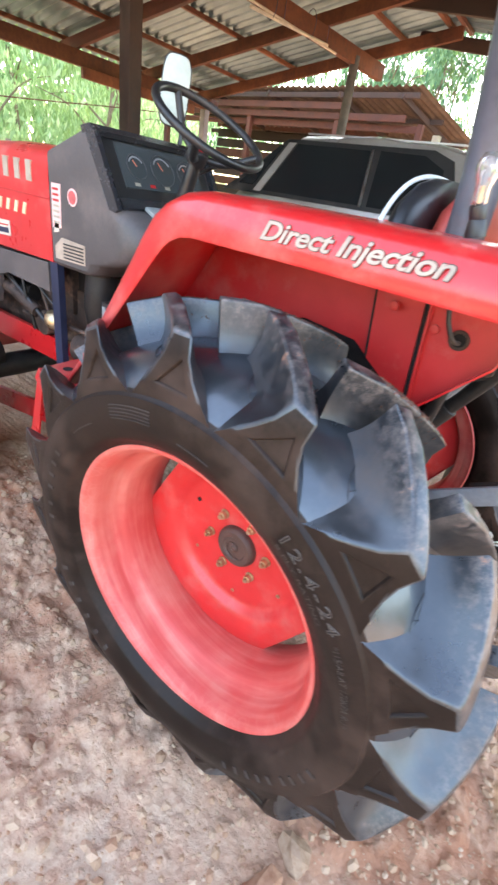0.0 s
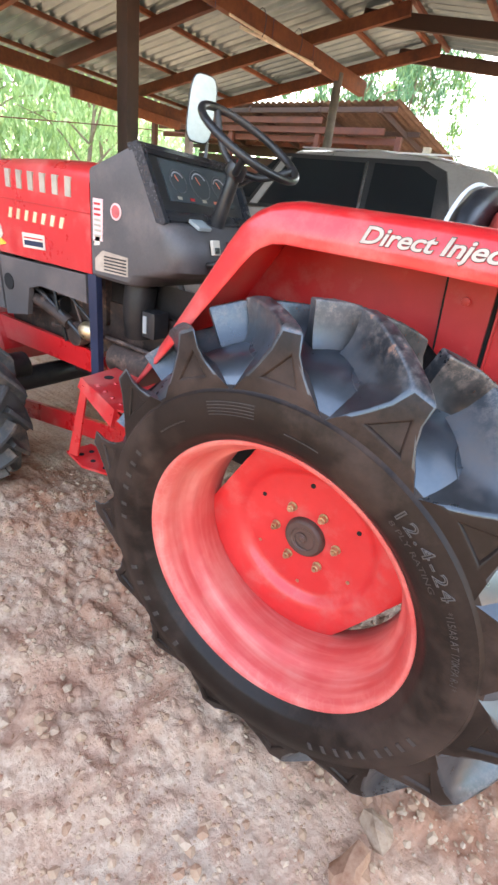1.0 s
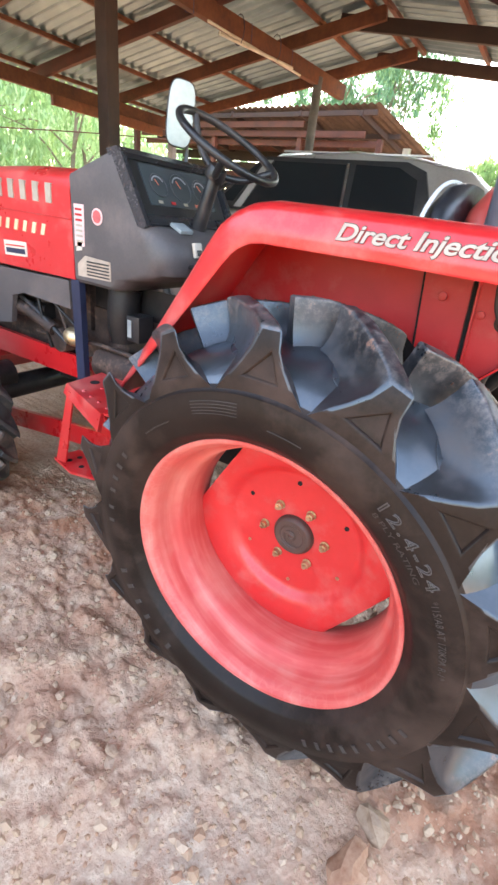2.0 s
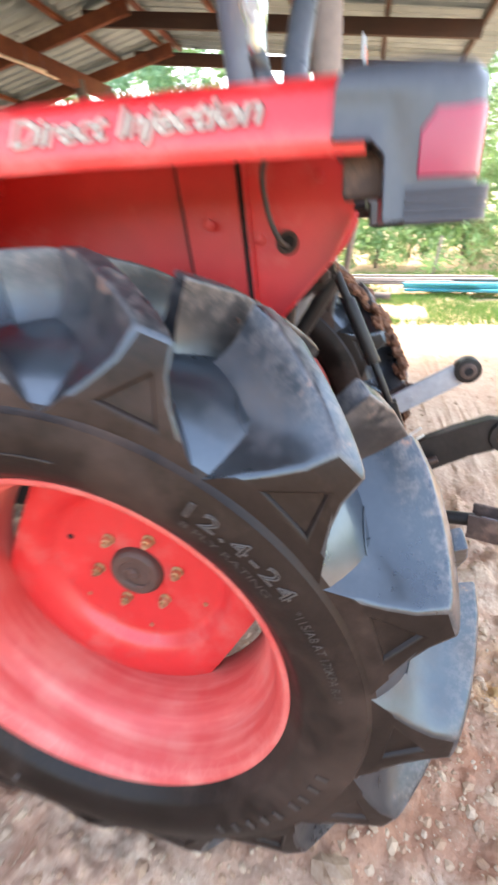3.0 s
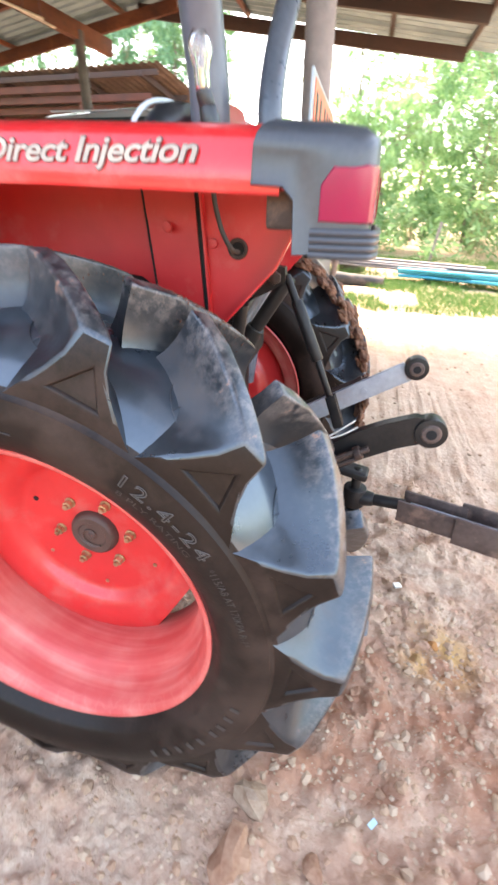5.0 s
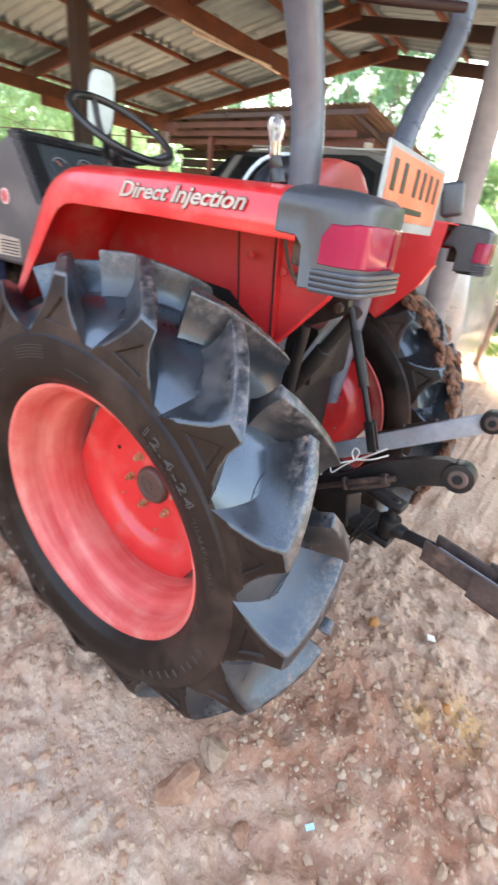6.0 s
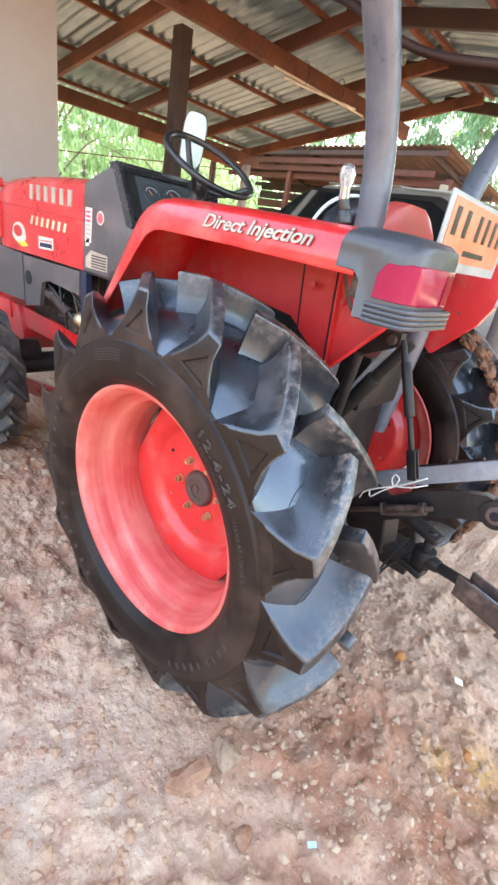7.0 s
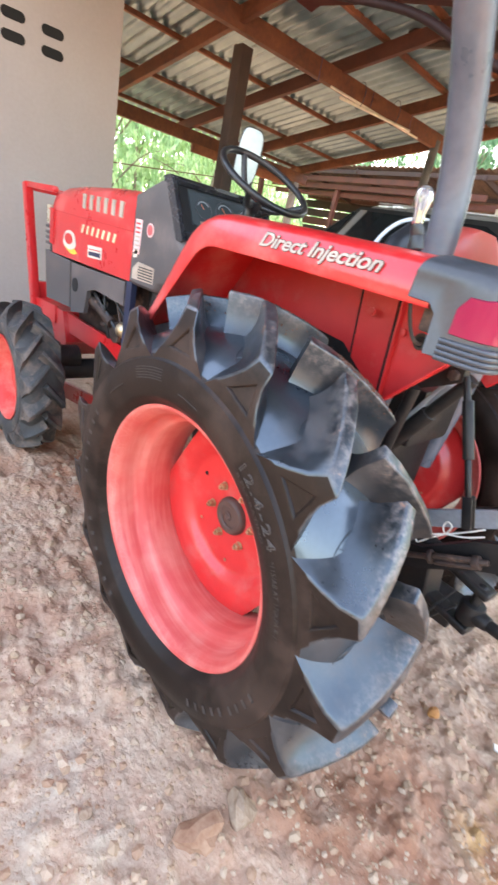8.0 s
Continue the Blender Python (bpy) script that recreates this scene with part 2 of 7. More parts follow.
TIN_RUST = node_mat("rusty_roof_sheet", [(0.2, (0.055, 0.029, 0.021)), (0.8, (0.16, 0.105, 0.080))], scale=2.5, fine=20, rough=0.75, bump=0.2)
PLASTER = node_mat("painted_plaster_wall", [(0.2, (0.34, 0.288, 0.272)), (0.8, (0.41, 0.352, 0.336))], scale=1.2, fine=40, rough=0.85, bump=0.1)
# near-black that paints the shade inside gaps, holes and hollows
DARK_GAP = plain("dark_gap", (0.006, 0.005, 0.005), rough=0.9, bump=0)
CAR_PAINT = node_mat("dusty_silver_car_paint", [(0.2, (0.27, 0.25, 0.24)), (0.8, (0.38, 0.36, 0.35))], scale=2, fine=60, rough=0.34, metal=0.45, bump=0.03, coat=0.4,
                     dust=(0.42, 0.37, 0.33), dust_amount=0.3, dust_scale=3)
BLUE_STRING = plain("dark_blue_string", (0.05, 0.05, 0.11), rough=0.8)
SCRAP_BLUE = plain("faded_blue_plastic", (0.36, 0.52, 0.55), rough=0.6)
BLUE_PIPE = plain("blue_plastic_pipe", (0.045, 0.42, 0.56), rough=0.35)
ROPE = plain("white_cord", (0.70, 0.66, 0.60), rough=0.85)
PIPE_DARK = plain("dark_maroon_pipe", (0.020, 0.0065, 0.0055), rough=0.6, spec=0.2)
RUST_PIPE = node_mat("dark_red_painted_pipe", [(0.2, (0.040, 0.010, 0.008)), (0.8, (0.095, 0.026, 0.020))], scale=9, fine=60, rough=0.75, bump=0.2, spec=0.2)


def rim_mat(cx, cz):
    """Faded red paint with pale dried-water streaks that run round the wheel."""
    m = bpy.data.materials.new("streaked_rim_paint")
    m.use_nodes = True
    nt, n = m.node_tree, m.node_tree.nodes
    b = n["Principled BSDF"]
    co, sep = n.new("ShaderNodeTexCoord"), n.new("ShaderNodeSeparateXYZ")
    nt.links.new(co.outputs["Object"], sep.inputs[0])

    def op(kind, a, b_=0.0):
        q = n.new("ShaderNodeMath")
        q.operation = kind
        for k, v in enumerate((a, b_)):
            if hasattr(v, "links"):
                nt.links.new(v, q.inputs[k])
            else:
                q.inputs[k].default_value = v
        return q.outputs[0]
    dx, dz = op("SUBTRACT", sep.outputs[0], cx), op("SUBTRACT", sep.outputs[2], cz)
    ang = op("ARCTAN2", dz, dx)
    rad = op("SQRT", op("ADD", op("MULTIPLY", dx, dx), op("MULTIPLY", dz, dz)))
    comb = n.new("ShaderNodeCombineXYZ")
    nt.links.new(op("ADD", op("MULTIPLY", op("COSINE", ang), 1.6), op("MULTIPLY", sep.outputs[1], 55.0)), comb.inputs[0])
    nt.links.new(op("MULTIPLY", op("SINE", ang), 1.6), comb.inputs[1])
    nt.links.new(op("ADD", op("MULTIPLY", rad, 75.0), op("MULTIPLY", sep.outputs[1], 20.0)), comb.inputs[2])
    streak = n.new("ShaderNodeTexNoise")
    streak.inputs["Scale"].default_value, streak.inputs["Detail"].default_value, streak.inputs["Distortion"].default_value = 1.0, 9, 0.35
    nt.links.new(comb.outputs[0], streak.inputs["Vector"])
    patch = n.new("ShaderNodeTexNoise")
    patch.inputs["Scale"].default_value, patch.inputs["Detail"].default_value = 9.0, 8
    nt.links.new(co.outputs["Object"], patch.inputs["Vector"])
    mixv = op("ADD", op("MULTIPLY", streak.outputs[0], 0.54), op("MULTIPLY", patch.outputs[0], 0.46))
    r = n.new("ShaderNodeValToRGB")
    el = r.color_ramp.elements
    el[0].position, el[0].color = 0.30, (0.54, 0.050, 0.044, 1)
    el[1].position, el[1].color = 0.76, (0.70, 0.255, 0.205, 1)
    for p, c in ((0.46, (0.57, 0.074, 0.063)), (0.56, (0.62, 0.120, 0.100))):
        e = el.new(p)
        e.color = (*c, 1)
    nt.links.new(mixv, r.inputs[0])
    # tan dust, and a net of pale dried lines on the outer flange
    tan = n.new("ShaderNodeTexNoise")
    tan.inputs["Scale"].default_value, tan.inputs["Detail"].default_value = 4.5, 8
    nt.links.new(co.outputs["Object"], tan.inputs["Vector"])
    tr = n.new("ShaderNodeMapRange")
    tr.inputs["From Min"].default_value, tr.inputs["From Max"].default_value, tr.inputs["To Max"].default_value = 0.46, 0.68, 0.46
    nt.links.new(tan.outputs[0], tr.inputs[0])
    mt = n.new("ShaderNodeMixRGB")
    mt.inputs[2].default_value = (0.62, 0.25, 0.19, 1)
    nt.links.new(tr.outputs[0], mt.inputs[0])
    nt.links.new(r.outputs[0], mt.inputs[1])
    wob, wadd = n.new("ShaderNodeTexNoise"), n.new("ShaderNodeVectorMath")
    wob.inputs["Scale"].default_value, wob.inputs["Detail"].default_value = 22.0, 4
    nt.links.new(co.outputs["Object"], wob.inputs["Vector"])
    wadd.operation = "MULTIPLY_ADD"
    nt.links.new(wob.outputs["Color"], wadd.inputs[0])
    wadd.inputs[1].default_value = (0.045, 0.045, 0.045)
    nt.links.new(co.outputs["Object"], wadd.inputs[2])
    vein = n.new("ShaderNodeTexVoronoi")
    vein.feature = "DISTANCE_TO_EDGE"
    vein.inputs["Scale"].default_value = 34.0
    nt.links.new(wadd.outputs[0], vein.inputs["Vector"])
    vr, zone = n.new("ShaderNodeMapRange"), n.new("ShaderNodeMapRange")
    vr.inputs["From Min"].default_value, vr.inputs["From Max"].default_value = 0.10, 0.02
    nt.links.new(vein.outputs["Distance"], vr.inputs[0])
    zone.inputs["From Min"].default_value, zone.inputs["From Max"].default_value, zone.inputs["To Max"].default_value = 0.300, 0.312, 0.07
    nt.links.new(rad, zone.inputs[0])
    mv_ = n.new("ShaderNodeMixRGB")
    mv_.inputs[2].default_value = (0.82, 0.46, 0.38, 1)
    nt.links.new(op("MULTIPLY", op("MULTIPLY", vr.outputs[0], zone.outputs[0]), op("MULTIPLY", tan.outputs[0], 1.7)), mv_.inputs[0])
    nt.links.new(mt.outputs[0], mv_.inputs[1])
    nt.links.new(mv_.outputs[0], b.inputs["Base Color"])
    rr = n.new("ShaderNodeMapRange")
    rr.inputs["To Min"].default_value, rr.inputs["To Max"].default_value = 0.38, 0.7
    nt.links.new(mixv, rr.inputs[0])
    nt.links.new(rr.outputs[0], b.inputs["Roughness"])
    bp = n.new("ShaderNodeBump")
    bp.inputs["Strength"].default_value, bp.inputs["Distance"].default_value = 0.08, 0.003
    nt.links.new(mixv, bp.inputs["Height"])
    nt.links.new(bp.outputs[0], b.inputs["Normal"])
    return m


RIM = rim_mat(0.0, 0.54)


def glassy(name, color, rough=0.05, transmission=1.0):
    m = bpy.data.materials.new(name)
    m.use_nodes = True
    b = m.node_tree.nodes["Principled BSDF"]
    b.inputs["Base Color"].default_value = (*color, 1)
    b.inputs["Roughness"].default_value = rough
    b.inputs["Transmission Weight"].default_value = transmission
    b.inputs["IOR"].default_value = 1.45
    return m


LENS = glassy("red_lamp_lens", (0.26, 0.007, 0.042), 0.16, 0.0)
LENS_DARK = glassy("dark_red_reflector", (0.20, 0.003, 0.02), 0.10, 0.0)
CLEAR = glassy("clear_lamp_plastic", (0.93, 0.93, 0.95), 0.04, 0.92)
CAR_GLASS = glassy("tinted_car_glass", (0.012, 0.014, 0.016), 0.06, 0.0)
GAUGE = glassy("gauge_glass", (0.05, 0.06, 0.065), 0.12, 0.0)


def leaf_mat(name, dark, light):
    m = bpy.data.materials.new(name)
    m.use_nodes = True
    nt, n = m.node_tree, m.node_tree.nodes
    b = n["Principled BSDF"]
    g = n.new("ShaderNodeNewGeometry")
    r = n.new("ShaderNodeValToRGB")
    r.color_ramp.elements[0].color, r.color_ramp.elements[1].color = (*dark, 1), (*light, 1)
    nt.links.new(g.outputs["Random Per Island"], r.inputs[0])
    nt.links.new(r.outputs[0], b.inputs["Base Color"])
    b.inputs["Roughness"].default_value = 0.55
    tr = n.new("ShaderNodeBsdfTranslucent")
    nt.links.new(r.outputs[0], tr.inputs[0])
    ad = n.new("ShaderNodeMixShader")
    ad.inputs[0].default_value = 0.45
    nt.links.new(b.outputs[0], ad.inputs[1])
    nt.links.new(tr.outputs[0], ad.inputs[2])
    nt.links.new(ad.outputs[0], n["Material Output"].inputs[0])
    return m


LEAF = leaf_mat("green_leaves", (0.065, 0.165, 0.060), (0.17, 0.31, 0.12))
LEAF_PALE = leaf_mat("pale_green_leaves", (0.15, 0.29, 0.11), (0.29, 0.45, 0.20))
# paler copy of the pale green, with sunlight put into its colour
LEAF_SUN = leaf_mat("drooping_leaves_painted_sunlit", (0.20, 0.37, 0.17), (0.48, 0.66, 0.40))
LEAF_DEEP = leaf_mat("deep_green_bamboo_leaves", (0.020, 0.070, 0.026), (0.075, 0.165, 0.060))
LEAF_BLUE = leaf_mat("blue_green_leaves", (0.06, 0.17, 0.09), (0.22, 0.40, 0.23))
GRASS = leaf_mat("grass_blades", (0.035, 0.10, 0.02), (0.12, 0.24, 0.06))
BARK = node_mat("tree_bark", [(0.2, (0.10, 0.075, 0.055)), (0.8, (0.28, 0.22, 0.17))], scale=6, fine=40, rough=0.9, bump=0.5)
BAMBOO = node_mat("bamboo_stalk", [(0.2, (0.16, 0.13, 0.05)), (0.8, (0.34, 0.29, 0.13))], scale=3, fine=30, rough=0.6, bump=0.1)
STONE = node_mat("pale_stone", [(0.2, (0.25, 0.140, 0.085)), (0.8, (0.50, 0.35, 0.245))], scale=22, fine=120, rough=0.95, bump=0.6, rand=0.15, spec=0.1)
STONE_RED = node_mat("red_brown_stone", [(0.2, (0.22, 0.092, 0.052)), (0.8, (0.43, 0.25, 0.16))], scale=18, fine=120, rough=0.95, bump=0.6, rand=0.15, spec=0.1)


def pebble_mat():
    m = bpy.data.materials.new("mixed_pebbles")
    m.use_nodes = True
    nt, n = m.node_tree, m.node_tree.nodes
    g, r = n.new("ShaderNodeNewGeometry"), n.new("ShaderNodeValToRGB")
    el = r.color_ramp.elements
    el[0].color, el[1].color = (0.38, 0.215, 0.135, 1), (0.50, 0.35, 0.245, 1)
    e = el.new(0.5)
    e.color = (0.42, 0.27, 0.172, 1)
    nt.links.new(g.outputs["Random Per Island"], r.inputs[0])
    nt.links.new(r.outputs[0], n["Principled BSDF"].inputs["Base Color"])
    n["Principled BSDF"].inputs["Roughness"].default_value = 0.95
    n["Principled BSDF"].inputs["Specular IOR Level"].default_value = 0.1
    return m


PEBBLE = pebble_mat()


def dirt_mat():
    m = bpy.data.materials.new("reddish_dirt")
    m.use_nodes = True
    nt, n = m.node_tree, m.node_tree.nodes
    b = n["Principled BSDF"]
    co = n.new("ShaderNodeTexCoord")

    def noise_tex(s, d=8, rough=0.6):
        t = n.new("ShaderNodeTexNoise")
        t.inputs["Scale"].default_value, t.inputs["Detail"].default_value, t.inputs["Roughness"].default_value = s, d, rough
        nt.links.new(co.outputs["Object"], t.inputs["Vector"])
        return t

    def ramp(src, stops):
        r = n.new("ShaderNodeValToRGB")
        el = r.color_ramp.elements
        for i, (p, c) in enumerate(stops):
            e = el[i] if i < 2 else el.new(p)
            e.position, e.color = p, (*c, 1)
        nt.links.new(src, r.inputs[0])
        return r.outputs[0]

    big, mid, fine = noise_tex(1.3), noise_tex(9), noise_tex(70, 6, 0.7)
    c1 = ramp(big.outputs[0], [(0.33, (0.53, 0.275, 0.167)), (0.44, (0.59, 0.370, 0.246)), (0.66, (0.63, 0.46, 0.330))])
    c2 = ramp(mid.outputs[0], [(0.33, (0.40, 0.20, 0.118)), (0.66, (0.66, 0.49, 0.352))])
    c3 = ramp(fine.outputs[0], [(0.36, (0.27, 0.14, 0.088)), (0.62, (0.68, 0.52, 0.390))])
    m1, m2 = n.new("ShaderNodeMixRGB"), n.new("ShaderNodeMixRGB")
    m1.inputs[0].default_value, m2.inputs[0].default_value = 0.45, 0.36
    nt.links.new(c1, m1.inputs[1])
    nt.links.new(c2, m1.inputs[2])
    nt.links.new(m1.outputs[0], m2.inputs[1])
    nt.links.new(c3, m2.inputs[2])
    # fresh red earth turned up along the wheel's track, widened to paint underbody shade
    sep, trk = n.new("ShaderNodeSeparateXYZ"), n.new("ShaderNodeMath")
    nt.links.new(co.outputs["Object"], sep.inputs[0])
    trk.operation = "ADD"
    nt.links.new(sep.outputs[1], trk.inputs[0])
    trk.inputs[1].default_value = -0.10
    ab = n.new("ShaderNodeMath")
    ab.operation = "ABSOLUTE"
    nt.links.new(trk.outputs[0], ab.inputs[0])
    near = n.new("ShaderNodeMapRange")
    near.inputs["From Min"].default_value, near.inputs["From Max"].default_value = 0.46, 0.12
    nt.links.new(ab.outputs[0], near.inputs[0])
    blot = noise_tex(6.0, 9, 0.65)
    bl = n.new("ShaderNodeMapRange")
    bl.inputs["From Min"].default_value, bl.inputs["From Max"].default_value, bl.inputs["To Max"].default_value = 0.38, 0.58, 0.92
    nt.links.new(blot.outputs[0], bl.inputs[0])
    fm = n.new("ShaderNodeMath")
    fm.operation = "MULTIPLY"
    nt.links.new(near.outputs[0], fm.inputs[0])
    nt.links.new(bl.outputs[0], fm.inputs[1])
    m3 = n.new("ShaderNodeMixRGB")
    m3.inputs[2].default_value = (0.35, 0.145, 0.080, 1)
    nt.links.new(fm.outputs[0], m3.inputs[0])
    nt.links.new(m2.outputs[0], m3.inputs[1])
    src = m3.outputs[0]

    # a spill of grey gravel, a smear of ochre, and red streaks dragged across the yard
    def stain(src, centre, reach, color, gain, tex):
        d = n.new("ShaderNodeVectorMath")
        d.operation = "DISTANCE"
        nt.links.new(co.outputs["Object"], d.inputs[0])
        d.inputs[1].default_value = centre
        a, c = n.new("ShaderNodeMapRange"), n.new("ShaderNodeMapRange")
        a.inputs["From Min"].default_value, a.inputs["From Max"].default_value, a.inputs["To Max"].default_value = reach, reach * 0.25, gain
        nt.links.new(d.outputs["Value"], a.inputs[0])
        c.inputs["From Min"].default_value, c.inputs["From Max"].default_value = 0.40, 0.58
        nt.links.new(tex, c.inputs[0])
        f, mx = n.new("ShaderNodeMath"), n.new("ShaderNodeMixRGB")
        f.operation = "MULTIPLY"
        nt.links.new(a.outputs[0], f.inputs[0])
        nt.links.new(c.outputs[0], f.inputs[1])
        mx.inputs[2].default_value = (*color, 1)
        nt.links.new(f.outputs[0], mx.inputs[0])
        nt.links.new(src, mx.inputs[1])
        return mx.outputs[0]

    turn = n.new("ShaderNodeMapping")
    turn.inputs["Rotation"].default_value, turn.inputs["Scale"].default_value = (0, 0, 0.72), (1.6, 13.0, 1.0)
    nt.links.new(co.outputs["Object"], turn.inputs["Vector"])
    drag = noise_tex(1.0, 7, 0.6)
    nt.links.new(turn.outputs[0], drag.inputs["Vector"])
    src = stain(src, (0.70, 0.10, 0.0), 1.30, (0.43, 0.20, 0.122), 0.46, drag.outputs[0])
    src = stain(src, (-0.40, -0.30, 0.0), 0.50, (0.40, 0.175, 0.105), 0.62, blot.outputs[0])
    src = stain(src, (0.16, -0.58, 0.0), 0.42, (0.46, 0.365, 0.275), 0.62, mid.outputs[0])
    src = stain(src, (0.87, 0.33, 0.0), 0.15, (0.62, 0.36, 0.13), 0.85, mid.outputs[0])
    nt.links.new(src, b.inputs["Base Color"])
    b.inputs["Roughness"].default_value = 0.95
    b.inputs["Specular IOR Level"].default_value = 0.15
    vor = n.new("ShaderNodeTexVoronoi")
    vor.inputs["Scale"].default_value = 55
    nt.links.new(co.outputs["Object"], vor.inputs["Vector"])
    add = n.new("ShaderNodeMath")
    add.operation = "MULTIPLY_ADD"
    nt.links.new(vor.outputs["Distance"], add.inputs[0])
    add.inputs[1].default_value = -0.5
    nt.links.new(fine.outputs[0], add.inputs[2])
    bp = n.new("ShaderNodeBump")
    bp.inputs["Strength"].default_value, bp.inputs["Distance"].default_value = 0.7, 0.012
    lump = n.new("ShaderNodeMath")
    lump.operation = "MULTIPLY_ADD"
    crumb = noise_tex(22, 8, 0.65)
    nt.links.new(crumb.outputs[0], lump.inputs[0])
    lump.inputs[1].default_value = 1.7
    nt.links.new(add.outputs[0], lump.inputs[2])
    nt.links.new(lump.outputs[0], bp.inputs["Height"])
    nt.links.new(bp.outputs[0], b.inputs["Normal"])
    return m


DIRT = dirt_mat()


# ---- mesh helpers ----
def mesh_part(name, verts, faces, material, parent=None, label="", smooth=False, sharp=None):
    me = bpy.data.meshes.new(name)
    me.from_pydata([tuple(v) for v in verts], [], faces)
    me.validate()
    me.materials.append(material)
    if smooth:
        me.polygons.foreach_set("use_smooth", [True] * len(me.polygons))
        if sharp:
            me.set_sharp_from_angle(angle=radians(sharp))
    ob = new(name, me)
    if parent is not None:
        ob.parent = parent
        ob.matrix_parent_inverse = (Matrix() if parent.get("tilted") else world_of(parent)).inverted()
    if label:
        ob["label"] = label
    return ob


def world_of(ob):
    m = ob.matrix_basis.copy()
    if ob.parent is not None:
        m = world_of(ob.parent) @ ob.matrix_parent_inverse @ m
    return m


def part(name, bm, material, parent=None, label="", smooth=True, sharp=40, bevel=0.0, seg=2):
    """Links a bmesh, given in world places, as one mesh object under a thing or a part."""
    if bevel:
        ed = [e for e in bm.edges if len(e.link_faces) == 2 and e.calc_face_angle(0) > radians(35)]
        bmesh.ops.bevel(bm, geom=ed, offset=bevel, segments=seg, affect="EDGES", profile=0.6, clamp_overlap=True)
    bmesh.ops.recalc_face_normals(bm, faces=bm.faces[:])
    me = bpy.data.meshes.new(name)
    bm.to_mesh(me)
    bm.free()
    me.materials.append(material)
    if smooth:
        me.polygons.foreach_set("use_smooth", [True] * len(me.polygons))
        me.set_sharp_from_angle(angle=radians(sharp))
    ob = new(name, me)
    if parent is not None:
        ob.parent = parent
        ob.matrix_parent_inverse = (Matrix() if parent.get("tilted") else world_of(parent)).inverted()
    if label:
        ob["label"] = label
    return ob


def thing(name, at, label, category, group="", kind=""):
    ob = new(name)
    ob.empty_display_size = 0.1
    ob.location = at
    return tagged(ob, label, category, group, kind)


def B():
    return bmesh.new()


def box(bm, c, s, rot=(0, 0, 0)):
    m = Matrix.LocRotScale(Vector(c), Euler([radians(a) for a in rot]), Vector(s))
    return bmesh.ops.create_cube(bm, size=1.0, matrix=m)["verts"]


def span(bm, a, b):
    """A box from corner a to corner b."""
    return box(bm, [(p + q) / 2 for p, q in zip(a, b)], [abs(q - p) for p, q in zip(a, b)])


def beam(bm, a, b, w, h, roll=0.0):
    """A rectangular bar from a to b: w across, h upright."""
    a, b = Vector(a), Vector(b)
    d = (b - a)
    side = d.cross(Vector((0, 0, 1)))
    side = side.normalized() if side.length > 1e-5 else Vector((1, 0, 0))
    up = side.cross(d).normalized()
    m = Matrix((side, d.normalized(), up)).transposed().to_4x4()
    m = Matrix.Translation((a + b) / 2) @ m @ Matrix.Rotation(radians(roll), 4, "Y") @ Matrix.Diagonal((w, d.length, h, 1))
    return bmesh.ops.create_cube(bm, size=1.0, matrix=m)["verts"]


def rod(bm, a, b, r, r2=None, seg=16, caps=True):
    a, b = Vector(a), Vector(b)
    d = b - a
    m = Matrix.Translation((a + b) / 2) @ d.to_track_quat("Z", "Y").to_matrix().to_4x4()
    return bmesh.ops.create_cone(bm, cap_ends=caps, segments=seg, radius1=r, radius2=r if r2 is None else r2, depth=d.length, matrix=m)["verts"]


def smooth_path(pts, n=6):
    """Points along a Catmull-Rom curve through pts."""
    p = [Vector(q) for q in pts]
    p = [p[0] * 2 - p[1]] + p + [p[-1] * 2 - p[-2]]
    out = []
    for i in range(1, len(p) - 2):
        for k in range(n):
            t = k / n
            out.append(0.5 * ((2 * p[i]) + (p[i + 1] - p[i - 1]) * t + (2 * p[i - 1] - 5 * p[i] + 4 * p[i + 1] - p[i + 2]) * t * t
                              + (3 * p[i] - p[i - 1] - 3 * p[i + 1] + p[i + 2]) * t ** 3))
    out.append(p[-2])
    return out


def pipe(bm, pts, r, seg=12, n=6, closed=False, taper=None):
    """A round bar along a smooth path."""
    path = smooth_path(pts, n) if n else [Vector(q) for q in pts]
    rings = []
    up = Vector((0, 0, 1))
    side = None
    for i, p in enumerate(path):
        if closed:
            d = path[(i + 1) % len(path)] - path[i - 1]
        else:
            d = path[min(i + 1, len(path) - 1)] - path[max(i - 1, 0)]
        d.normalize()
        if side is None:
            side = d.cross(up)
            if side.length < 0.05:
                side = d.cross(Vector((0, 1, 0)))
        side = (side - d * side.dot(d)).normalized()
        other = d.cross(side)
        rr = r if taper is None else r + (taper - r) * i / (len(path) - 1)
        rings.append([bm.verts.new(p + (side * math.cos(a) + other * math.sin(a)) * rr) for a in [2 * math.pi * k / seg for k in range(seg)]])
    m = len(rings)
    for i in range(m if closed else m - 1):
        a, b = rings[i], rings[(i + 1) % m]
        for k in range(seg):
            bm.faces.new((a[k], a[(k + 1) % seg], b[(k + 1) % seg], b[k]))
    if not closed:
        bm.faces.new(rings[0][::-1])
        bm.faces.new(rings[-1])


